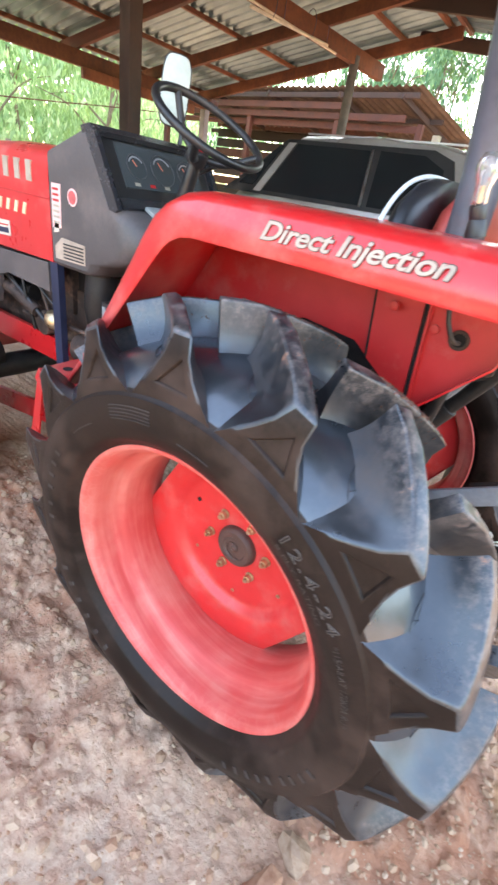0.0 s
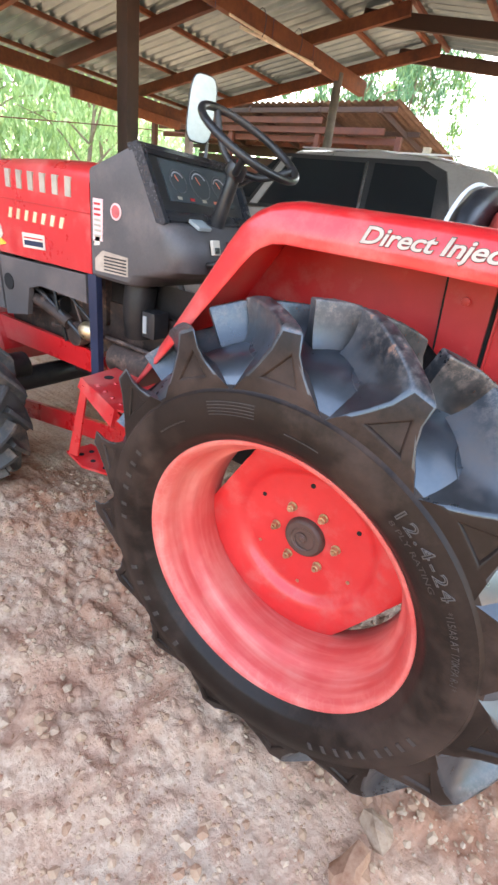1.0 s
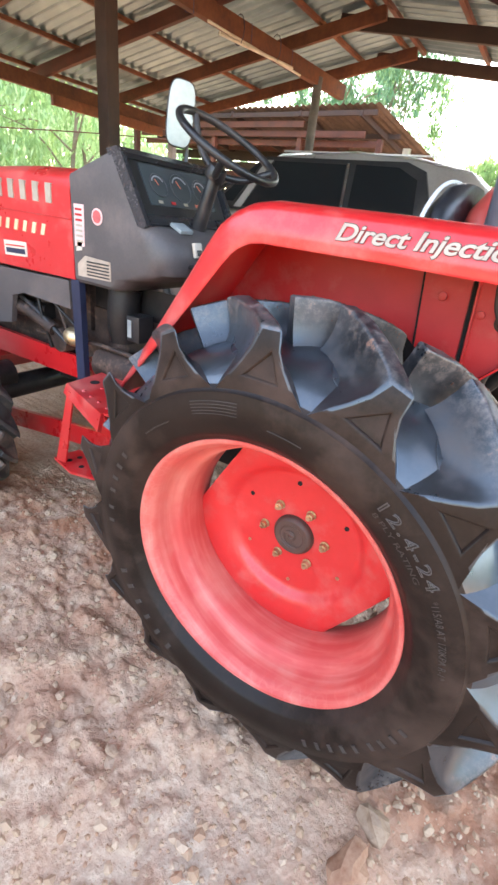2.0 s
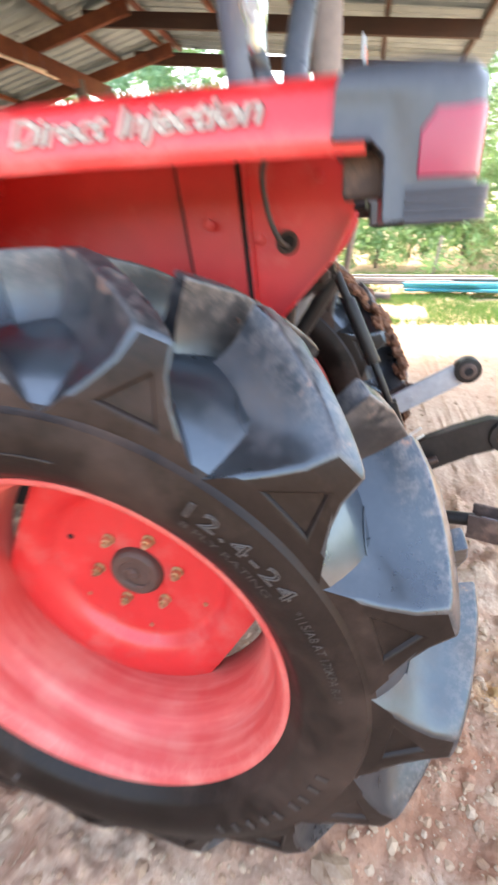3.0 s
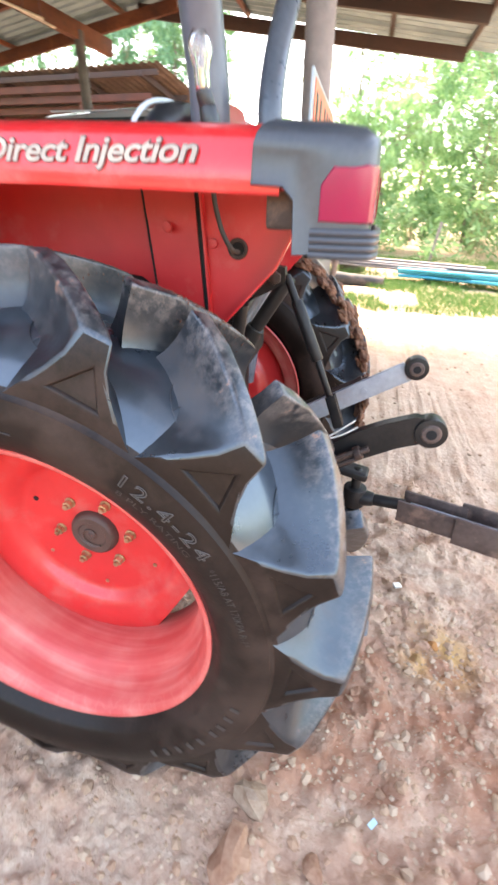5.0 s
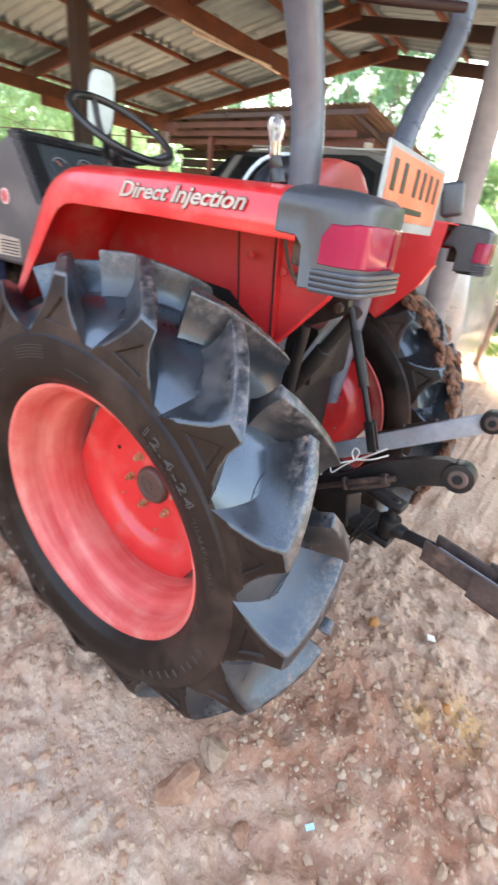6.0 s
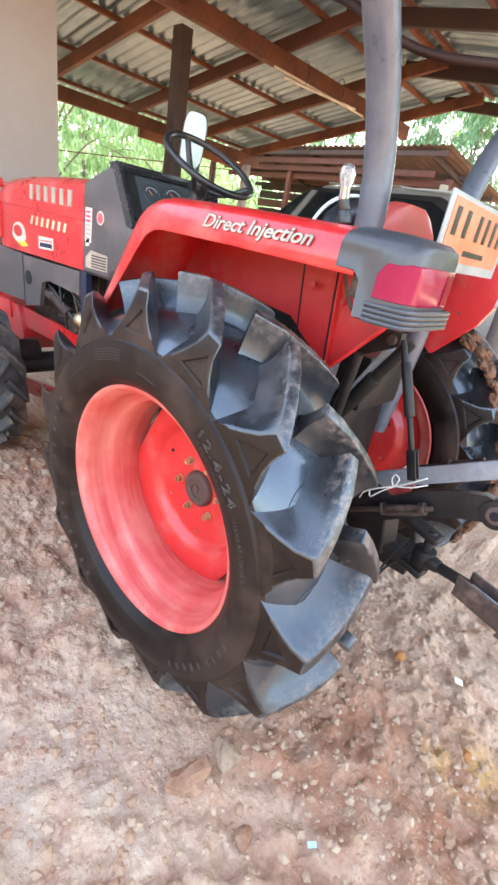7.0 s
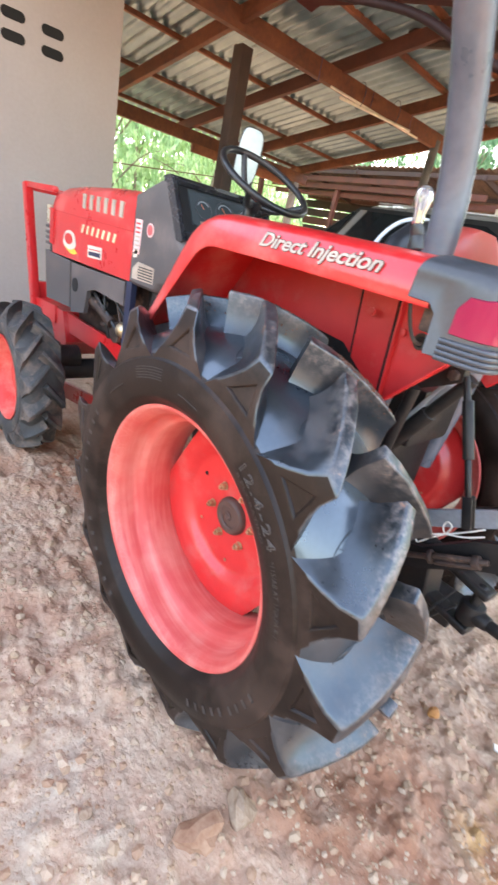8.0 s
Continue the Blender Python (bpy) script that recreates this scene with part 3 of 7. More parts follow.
def prism(bm, profile, y0, y1, axis="y"):
    """Extrudes a closed outline of (x, z) from y0 to y1 (axis x: outline of (y, z); axis z: of (x, y))."""
    def at(p, v):
        return {"y": (p[0], v, p[1]), "x": (v, p[0], p[1]), "z": (p[0], p[1], v)}[axis]
    a = [bm.verts.new(at(p, y0)) for p in profile]
    b = [bm.verts.new(at(p, y1)) for p in profile]
    n = len(profile)
    bm.faces.new(a[::-1])
    bm.faces.new(b)
    for i in range(n):
        bm.faces.new((a[i], a[(i + 1) % n], b[(i + 1) % n], b[i]))
    return a, b


def sheet(bm, line, thick, y0, y1):
    """A bent plate: an open line of (x, z), thickened downwards, from y0 to y1."""
    n = len(line)
    low = []
    for i, p in enumerate(line):
        a, b = line[max(i - 1, 0)], line[min(i + 1, n - 1)]
        d = Vector((b[0] - a[0], b[1] - a[1])).normalized()
        low.append((p[0] + d.y * thick, p[1] - d.x * thick))
    prism(bm, list(line) + low[::-1], y0, y1)


def lathe(profile, centre, seg=96, close=False):
    """Turns (r, y) round the axis y through centre: vertices and faces."""
    verts, faces = [], []
    n = len(profile)
    for k in range(seg):
        a = 2 * math.pi * k / seg
        for r, y in profile:
            verts.append((centre[0] + r * math.cos(a), centre[1] + y, centre[2] + r * math.sin(a)))
    for k in range(seg):
        q = (k + 1) % seg
        for i in range(n if close else n - 1):
            j = (i + 1) % n
            faces.append((k * n + i, k * n + j, q * n + j, q * n + i))
    return verts, faces


def letters(body, size, bold=0.0, shear=0.0, outline=0.0, spacing=1.0):
    """Vertices and faces of a line of text in the built-in font, flat, from x = 0."""
    cu = bpy.data.curves.new("letters", "FONT")
    cu.body, cu.size, cu.offset, cu.shear, cu.space_character = body, size, bold, shear, spacing
    if outline:
        cu.fill_mode, cu.bevel_depth, cu.bevel_resolution = "NONE", outline, 0
    cu.resolution_u = 4
    ob = bpy.data.objects.new("letters", cu)
    scene.collection.objects.link(ob)
    dg = bpy.context.evaluated_depsgraph_get()
    me = ob.evaluated_get(dg).to_mesh()
    v = [tuple(p.co) for p in me.vertices]
    f = [tuple(p.vertices) for p in me.polygons]
    bpy.data.objects.remove(ob)
    bpy.data.curves.remove(cu)
    return v, f


def fit_letters(body, width, height, **kw):
    v, f = letters(body, 1.0, **kw)
    a = np.array(v)
    lo, hi = a.min(0), a.max(0)
    s = np.array([width / (hi[0] - lo[0]), height / (hi[1] - lo[1]), 1.0])
    return [tuple(p) for p in (a - [lo[0], lo[1], 0]) * s], f


# ---- ground ----
def value_noise(x, y, cell, seed):
    rng = np.random.RandomState(seed)
    tab = rng.rand(256, 256)
    u, v = x / cell, y / cell
    i, j = np.floor(u).astype(int), np.floor(v).astype(int)
    fu, fv = u - i, v - j
    fu, fv = fu * fu * (3 - 2 * fu), fv * fv * (3 - 2 * fv)
    g = lambda a, b: tab[a % 256, b % 256]
    return (g(i, j) * (1 - fu) + g(i + 1, j) * fu) * (1 - fv) + (g(i, j + 1) * (1 - fu) + g(i + 1, j + 1) * fu) * fv


def clods(x, y, cell, lo, hi, seed):
    """Half-sunk rounded lumps of earth, one to a jittered cell, some cells empty."""
    tab = np.random.RandomState(seed).rand(4, 256, 256)
    i, j = np.floor(x / cell).astype(int), np.floor(y / cell).astype(int)
    h = np.zeros_like(x)
    for a in (-1, 0, 1):
        for b in (-1, 0, 1):
            p, q = (i + a) % 256, (j + b) % 256
            d = np.hypot(x - (i + a + tab[0, p, q]) * cell, y - (j + b + tab[1, p, q]) * cell)
            r = (lo + (hi - lo) * tab[2, p, q] ** 2) * (tab[3, p, q] > 0.35)
            h = np.maximum(h, np.sqrt(np.maximum(r * r - d * d, 0)))
    return h


def ground_z(x, y):
    x, y = np.asarray(x, float), np.asarray(y, float)
    near = np.clip(1.5 - np.hypot(x, y) / 8, 0.15, 1)
    lump = np.clip(value_noise(x, y, 0.062, 5) - 0.38, 0, 1) * np.clip(value_noise(x, y, 0.31, 12) * 1.9 - 0.35, 0, 1)
    crumb = np.clip(value_noise(x + 0.4 * y, y, 0.026, 6) - 0.42, 0, 1) * np.clip(value_noise(x, y, 0.2, 13) * 2.0 - 0.5, 0.1, 1)
    z = (value_noise(x, y, 0.55, 3) - 0.5) * 0.034 + (value_noise(x, y, 0.17, 4) - 0.5) * 0.028 + near * (lump * 0.056 + crumb * 0.036 - 0.012)
    rut = np.exp(-((y + 0.06) / 0.24) ** 2) * np.exp(-((x + 0.02) / 0.42) ** 2)
    z = z + 0.026 * rut
    heap = np.exp(-((x - 0.95) / 0.35) ** 2 - ((y - 0.75) / 0.4) ** 2)
    wob = 0.010 * (value_noise(x, y, 0.021, 31) - 0.5)
    z = z + near * (0.36 * clods(x + wob, y - wob, 0.075, 0.010, 0.036, 41) + 0.42 * clods(x - wob, y + wob, 0.036, 0.006, 0.017, 42) - 0.008)
    return z + 0.05 * heap * value_noise(x, y, 0.12, 8) + 0.02 * np.clip(np.hypot(x, y) / 40, 0, 1) * value_noise(x, y, 3.0, 9) - 0.004


def axis_steps(lo, hi, fine, lo2, hi2):
    a = list(np.arange(lo, hi + 1e-6, fine))
    s, v = fine, hi
    while v < hi2:
        s = min(s * 1.16, 60)
        v += s
        a.append(v)
    s, v = fine, lo
    while v > lo2:
        s = min(s * 1.16, 60)
        v -= s
        a.insert(0, v)
    return np.array(a)


gx, gy = axis_steps(-1.3, 1.25, 0.0060, -400, 400), axis_steps(-0.72, 1.0, 0.0060, -400, 400)
GX, GY = np.meshgrid(gx, gy, indexing="ij")
gz = ground_z(GX, GY)
nv, mv = len(gx), len(gy)
gidx = np.arange(nv * mv).reshape(nv, mv)
gf = np.stack([gidx[:-1, :-1], gidx[1:, :-1], gidx[1:, 1:], gidx[:-1, 1:]], -1).reshape(-1, 4)
gme = bpy.data.meshes.new("ground")
gme.from_pydata(np.stack([GX, GY, gz], -1).reshape(-1, 3).tolist(), [], gf.tolist())
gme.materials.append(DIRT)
gme.polygons.foreach_set("use_smooth", [True] * len(gme.polygons))
tagged(new("ground", gme), "reddish bare earth yard strewn with small stones", "ground", kind="structure")


# ---- shed ----
RIDGE_X, RIDGE_Z, EAVE_L, EAVE_R = -1.95, 3.04, -5.95, 1.6


def rafter_z(x):
    return RIDGE_Z - (0.175 * (RIDGE_X - x) if x < RIDGE_X else 0.16 * (x - RIDGE_X))


def corrugated(bm_name, x0, x1, z0, z1, y0, y1, material, parent, label, pitch=0.135, amp=0.019):
    """A corrugated sheet whose waves run along x."""
    ys = np.arange(y0, y1, pitch / 6)
    xs = np.linspace(x0, x1, 5)
    v, f = [], []
    for y in ys:
        w = amp * math.sin(2 * math.pi * y / pitch) + 0.012 * math.sin(y * 1.7)
        for x in xs:
            v.append((x, y, z0 + (z1 - z0) * (x - x0) / (x1 - x0) + w))
    k = len(xs)
    for i in range(len(ys) - 1):
        for j in range(k - 1):
            f.append((i * k + j, i * k + j + 1, (i + 1) * k + j + 1, (i + 1) * k + j))
    return mesh_part(bm_name, v, f, material, parent, label, smooth=True)


shed = thing("shed_roof", (RIDGE_X, 2, 0), "open timber shed roof of corrugated metal sheet on rough brown beams", "roof", kind="structure")
TOP = 0.19
corrugated("roof_sheet", EAVE_L, RIDGE_X + 0.06, rafter_z(EAVE_L) + TOP, rafter_z(RIDGE_X) + TOP, -0.75, 5.95, TIN, shed, "galvanised corrugated sheet")
corrugated("roof_sheet", RIDGE_X - 0.06, EAVE_R, rafter_z(RIDGE_X) + TOP + 0.012, rafter_z(EAVE_R) + TOP, -0.75, 5.95, TIN, shed, "galvanised corrugated sheet")
for i, y in enumerate((-0.2, 1.0, 2.15, 3.3, 4.5, 5.62)):
    bm = B()
    beam(bm, (-5.75, y, rafter_z(-5.75) + 0.06), (RIDGE_X + 0.1, y, rafter_z(RIDGE_X + 0.1) + 0.08), 0.05, 0.12)
    part("rafter", bm, WOOD if i % 3 else WOOD_RED, shed, bevel=0.004)
    bm = B()
    beam(bm, (RIDGE_X - 0.4, y + 0.055, RIDGE_Z + 0.05), (1.28, y + 0.055, rafter_z(1.28) + 0.06), 0.05, 0.12)
    part("rafter", bm, WOOD_DARK, shed, "dark old timber", bevel=0.004)
for x in (-5.7, -4.9, -4.05, -3.3, -2.55, -2.02):
    bm = B()
    beam(bm, (x, -0.7, rafter_z(x) + 0.146), (x, 5.9, rafter_z(x) + 0.146), 0.045, 0.04)
    part("purlin", bm, WOOD, shed, bevel=0.003)
for x in (-1.85, -1.1, -0.3, 0.5, 1.3):
    bm = B()
    beam(bm, (x, -0.7, rafter_z(x) + 0.146), (x, 5.9, rafter_z(x) + 0.146), 0.045, 0.04)
    part("purlin", bm, WOOD_DARK if x > 0 else WOOD_RED, shed, bevel=0.003)
bm = B()
BEAM_A, BEAM_B = Vector((-3.38, 0.95, 2.905)), Vector((-2.61, 5.42, 2.70))
beam(bm, BEAM_A, BEAM_B, 0.075, 0.150)
part("main_beam", bm, WOOD, shed, "thick rough-sawn brown beam", bevel=0.005)
# white conduit under the beam's edge, with string tied round the beam
bm = B()
rod(bm, BEAM_A.lerp(BEAM_B, 0.50) + Vector((0.036, 0, -0.085)), BEAM_A.lerp(BEAM_B, 0.80) + Vector((0.036, 0, -0.085)), 0.011, seg=10)
part("conduit", bm, WHITE, shed, "thin white plastic conduit")
for q in (0.46, 0.62, 0.76):
    bm = B()
    c = BEAM_A.lerp(BEAM_B, q)
    pipe(bm, [c + Vector(p) for p in ((-0.042, 0, 0.079), (0.042, 0.006, 0.079), (0.042, 0.012, -0.100), (-0.042, 0.004, -0.079), (-0.042, 0, 0.079))], 0.003, seg=6, n=0)
    part("tie_string", bm, BLUE_STRING, shed, "dark blue string tied round the beam")
bm = B()
beam(bm, (-5.45, 0.2, 2.345), (-5.45, 5.75, 2.345), 0.07, 0.15)
part("eave_beam", bm, WOOD, shed, bevel=0.005)
bm = B()
beam(bm, (-5.40, 3.32, 2.215), (-5.40, 5.2, 2.215), 0.05, 0.11)
part("eave_board", bm, WOOD, shed, bevel=0.004)

def post(x, y, z, w, material, label, round_=False, lean=(0, 0)):
    p = thing("shed_post", (x, y, 0), label, "post", kind="structure")
    bm = B()
    if round_:
        pipe(bm, [(x, y, -0.05), (x + lean[0] * 0.4 + 0.008, y + lean[1] * 0.4, z * 0.4), (x + lean[0], y + lean[1], z)], w / 2, seg=14, taper=w * 0.46)
    else:
        beam(bm, (x, y, -0.05), (x + lean[0], y + lean[1] + 0.0005, z), w, w)
    part("post", bm, material, p, bevel=0 if round_ else 0.006)
    return p


post(-3.17, 2.23, 2.70, 0.122, WOOD_DARK, "square dark timber post holding up the shed beam")
post(-2.695, 4.9, 2.73, 0.11, WOOD_POST, "slim round weathered timber post under the beam end", True)
post(-5.45, 5.5, 2.27, 0.10, WOOD_GREY, "short weathered timber post under the eave")
post(-5.45, 4.75, 2.2, 0.07, WOOD_RED, "thin red-brown timber post under the eave")
post(0.235, 1.62, 2.66, 0.125, WOOD_GREY, "round pale bark-stripped timber post", True, (-0.03, 0.02))

# tube lamp fixed along the beam, switched off
tube = thing("tube_lamp", (-2.9, 3.8, 2.69), "unlit white fluorescent tube strapped under the wooden beam", "lamp")
bm = B()
rod(bm, (-2.915, 3.30, 2.665), (-2.735, 4.35, 2.675), 0.014)
part("glass_tube", bm, WHITE, tube)
for t in (0.25, 0.75):
    c = Vector((-2.915, 3.30, 2.66)).lerp(Vector((-2.735, 4.35, 2.67)), t)
    bm = B()
    pipe(bm, [c + Vector((0.06 * math.cos(a) - 0.02, 0, 0.10 + 0.115 * math.sin(a))) for a in np.linspace(0, 2 * math.pi, 13)[:-1]], 0.004, seg=6, n=0, closed=True)
    part("tie_wire", bm, NAVY, tube)

# white building beside the shed
house = thing("building_wall", (-3.4, -1, 0), "pale pinkish plastered wall with four dark vent slots", "wall", kind="structure")
bm = B()
span(bm, (-3.6, -4.5, -0.05), (-3.4, 1.245, 2.70))
part("plaster_wall", bm, PLASTER, house, bevel=0.006)
bm = B()
span(bm, (-6.5, 1.045, -0.05), (-3.602, 1.245, 2.2))
part("plaster_wall", bm, PLASTER, house)
for vy in (0.47, 0.73):
    for vz in (2.255, 2.135):
        bm = B()
        n = 16
        prof = []
        for k in range(n):
            a = 2 * math.pi * k / n
            prof.append((vy + (0.045 if math.cos(a) > 0 else -0.045) + 0.032 * math.cos(a), vz + 0.032 * math.sin(a)))
        prism(bm, prof, -3.43, -3.396, "x")
        part("vent_slot", bm, DARK_GAP, house, "dark vent slot")
# second, lower shed behind
hut = thing("lean_to_shed", (-4.5, 8, 0), "low old plank shed with a rusty corrugated roof", "shed")
for i, z in enumerate(np.arange(0.12, 2.80, 0.19)):
    bm = B()
    o = 0.03 * math.sin(i * 2.3)
    beam(bm, (-8.2, 8.9 + o, z), (-2.75 - 0.12 * (i % 3) * 0.3 if z < 2.4 else -3.9, 8.9 + o, z + 0.02 * math.sin(i)), 0.03, 0.165)
    part("plank", bm, (WOOD_DARK, WOOD_RED, WOOD_DARK)[i % 3], hut)
# the roof falls away to the back; its ribbed underside shows
v, f = [], []
xs = np.arange(-8.6, -2.93, 0.020)
for x in xs:
    w = 0.016 * math.sin(2 * math.pi * x / 0.125)
    zr = 3.070 + 0.018 * (x + 2.93)
    v += [(x, 7.6, zr + w), (x + 0.39 * 0.8, 8.4, zr - 0.26 + w), (x + 0.39 * 1.7, 9.3, zr - 0.553 + w)]
for i in range(len(xs) - 1):
    for j in range(2):
        f.append((i * 3 + j, i * 3 + j + 1, (i + 1) * 3 + j + 1, (i + 1) * 3 + j))
mesh_part("roof_sheet", v, f, TIN_RUST, hut, smooth=True)
for y, z, x1 in ((7.66, 2.955, -2.98), (8.35, 2.74, -2.75), (9.0, 2.53, -2.5)):
    bm = B()
    beam(bm, (-8.5, y, z - 0.09), (x1, y, z), 0.045, 0.075)
    part("roof_batten", bm, WOOD_DARK, hut, bevel=0.003)
for y, z, x1 in ((7.75, 2.80, -4.35), (7.85, 2.68, -3.2), (8.0, 2.56, -3.0)):
    bm = B()
    beam(bm, (-8.5, y, z - 0.05), (x1, y, z), 0.05, 0.10)
    part("beam", bm, WOOD_RED, hut, bevel=0.004)
for x in (-7.3, -5.9, -4.4, -3.25):
    bm = B()
    beam(bm, (x, 7.62, 2.94), (x + 0.6, 9.2, 2.42), 0.05, 0.08)
    part("rafter", bm, WOOD_DARK, hut, bevel=0.003)
for x in (-2.95, -4.5, -6.5):
    bm = B()
    beam(bm, (x, 7.9, -0.05), (x + 0.02, 7.9, 2.62), 0.09, 0.09)
    part("post", bm, WOOD_RED, hut)


# ---- tractor ----
CY = 0.46
HUB = Vector((0, -0.08, 0.54))
tractor = thing("tractor", (-0.8, CY, 0), "red compact farm tractor with large lugged tyres and grey cowl, parked", "tractor")


def near_far(far):
    return (lambda y: 2 * CY - y) if far else (lambda y: y)


def carcass_r(y):
    """The tyre's radius between the lugs at a place across the tread."""
    return 0.503 - 0.062 * (abs(y) / 0.142) ** 2.6


def one_lug():
    """A tread lug from the shoulder (y < 0) to the middle, in angle (radians), radius and y."""
    sec = []
    for s in (0.0, 0.06, 0.12, 0.18, 0.25, 0.35, 0.5, 0.75, 1.0):
        y = -0.122 + 0.134 * s
        rt = 0.551 + 0.036 * min(1, s * 1.25) ** 0.8
        c = 2.45 + 17.0 * s
        hw = 2.15 - 0.15 * s
        flare = max(0.0, 1 - s / 0.35) ** 1.3
        R, Fr = 2.6 + 6.2 * flare, 3.6 + 6.8 * flare
        q7 = (0.0, 0.04, 0.12, 0.26, 0.45, 0.70, 1.0)
        low = [(1 - q) ** (4.2 - 2.1 * flare) for q in q7]
        high = [(1 - q) ** (3.6 - 2.0 * flare) for q in q7]
        fade = max(0.0, 1 - s / 0.2)
        out = [0.0205 * fade * (1 - q ** 1.6) for q in q7]
        out += out[::-1]
        rb = carcass_r(y - out[0]) - 0.0035
        rows = [(c - hw - R * u, rb + q * (rt - rb)) for u, q in zip(low, q7)] + [(c + hw + Fr * u, rb + q * (rt - rb)) for u, q in zip(high[::-1], q7[::-1])]
        # the inner end is cut square across the lug
        skew = 0.5 if s == 1.0 else 0.0
        sec.append([(radians(a - skew * (a - c)), r, y - o - skew * 0.54 * radians(a - c)) for (a, r), o in zip(rows, out)])
    bm = B()
    V = [[bm.verts.new(p) for p in row] for row in sec]
    for i in range(len(V) - 1):
        for k in range(13):
            bm.faces.new((V[i][k], V[i + 1][k], V[i + 1][k + 1], V[i][k + 1]))
    n = V[-1]
    for k in range(6):
        bm.faces.new((n[k], n[k + 1], n[12 - k], n[13 - k]))
    side = set(bm.faces)
    # the end face on the shoulder, with its sunken triangle
    e = V[0]
    tri = [(radians(-1.4), 0.461, -0.1408), (radians(1.7), 0.514, -0.1312), (radians(8.0), 0.466, -0.1404)]
    o = [bm.verts.new(p) for p in tri]
    d = [bm.verts.new((p[0] * 0.80 + radians(0.55), p[1] * 0.86 + 0.0672, p[2] + 0.0070)) for p in tri]
    for q in ([(e[k], e[k + 1], o[0]) for k in range(3)] + [(e[3], o[1], o[0])] + [(e[k], e[k + 1], o[1]) for k in range(3, 10)] + [(e[10], o[2], o[1])]
              + [(e[k], e[k + 1], o[2]) for k in range(10, 13)] + [(e[13], e[0], o[0], o[2])]):
        bm.faces.new(q)
    for k in range(3):
        bm.faces.new((o[k], o[(k + 1) % 3], d[(k + 1) % 3], d[k]))
    bm.faces.new(d)
    for g in bm.faces:
        g.material_index = 0 if g in side else 1
    # to metres, softened edges, and back to lists
    for q in bm.verts:
        a, r, y = q.co
        q.co = (r * math.cos(a), y, r * math.sin(a))
    bmesh.ops.recalc_face_normals(bm, faces=bm.faces[:])
    rim = [(V[i][k], V[i + 1][k]) for i in range(len(V) - 1) for k in (6, 7)] + [(e[k], e[k + 1]) for k in range(3, 10)] + [(n[6], n[7])]
    ed = [bm.edges.get(pair) for pair in rim]
    ed = [g for g in ed if g is not None]
    bmesh.ops.bevel(bm, geom=[bm.edges.get((o[k], o[(k + 1) % 3])) for k in range(3)], offset=0.004, segments=2, affect="EDGES", profile=0.5, material=1)
    ed = [g for g in ed if g.is_valid]
    bmesh.ops.bevel(bm, geom=ed, offset=0.0050, segments=3, affect="EDGES", profile=0.55, clamp_overlap=False)
    bm.verts.index_update()
    v = np.array([q.co[:] for q in bm.verts])
    f = [[q.index for q in g.verts] for g in bm.faces]
    kind = [g.material_index for g in bm.faces]
    bm.free()
    return v, f, kind


LUG_V, LUG_F, LUG_M = one_lug()
LUG_N, LUG_0 = 15, 41.3
WALL = [(0.314, -0.104), (0.327, -0.1135), (0.334, -0.1215), (0.342, -0.1285), (0.347, -0.1365), (0.354, -0.1405), (0.372, -0.1490), (0.388, -0.1530), (0.402, -0.1540), (0.416, -0.1525),
        (0.427, -0.1500), (0.4335, -0.1490), (0.4360, -0.1450), (0.4385, -0.1425), (0.4410, -0.1408), (0.4435, -0.1392)]
CROWN = [(carcass_r(y), y) for y in np.linspace(-0.138, 0.138, 23)]


def lugs(V, F, count, first, centre, mirror, wheel, rubber, wall, turn=None):
    """Near-side and far-side lugs round a wheel, half a pitch apart, on two shared meshes."""
    inv = world_of(wheel).inverted()
    for flip in (False, True):
        sgn = (-1 if flip else 1) * (-1 if mirror else 1)
        me = bpy.data.meshes.new("lug")
        me.from_pydata([(v[0], v[1] * sgn, v[2]) for v in V], [], [tuple(g)[::-1] if sgn < 0 else tuple(g) for g in F])
        me.materials.append(rubber)
        me.materials.append(wall)
        me.polygons.foreach_set("use_smooth", [True] * len(me.polygons))
        me.polygons.foreach_set("material_index", LUG_M)
        me.set_sharp_from_angle(angle=radians(50))
        for k in range(count):
            ob = new("lug", me)
            ob.parent = wheel
            ob.matrix_parent_inverse = inv
            ob.matrix_basis = Matrix.Translation(centre) @ (turn or Matrix()) @ Matrix.Rotation(-radians(first + 360 / count * (k + (0.40 if flip else 0))), 4, "Y")


def place(verts, centre, scale=1.0, mirror=False):
    return [(centre[0] + v[0] * scale, centre[1] + v[1] * scale * (-1 if mirror else 1), centre[2] + v[2] * scale) for v in verts]


def flipped(faces, mirror):
    return [tuple(g)[::-1] for g in faces] if mirror else faces


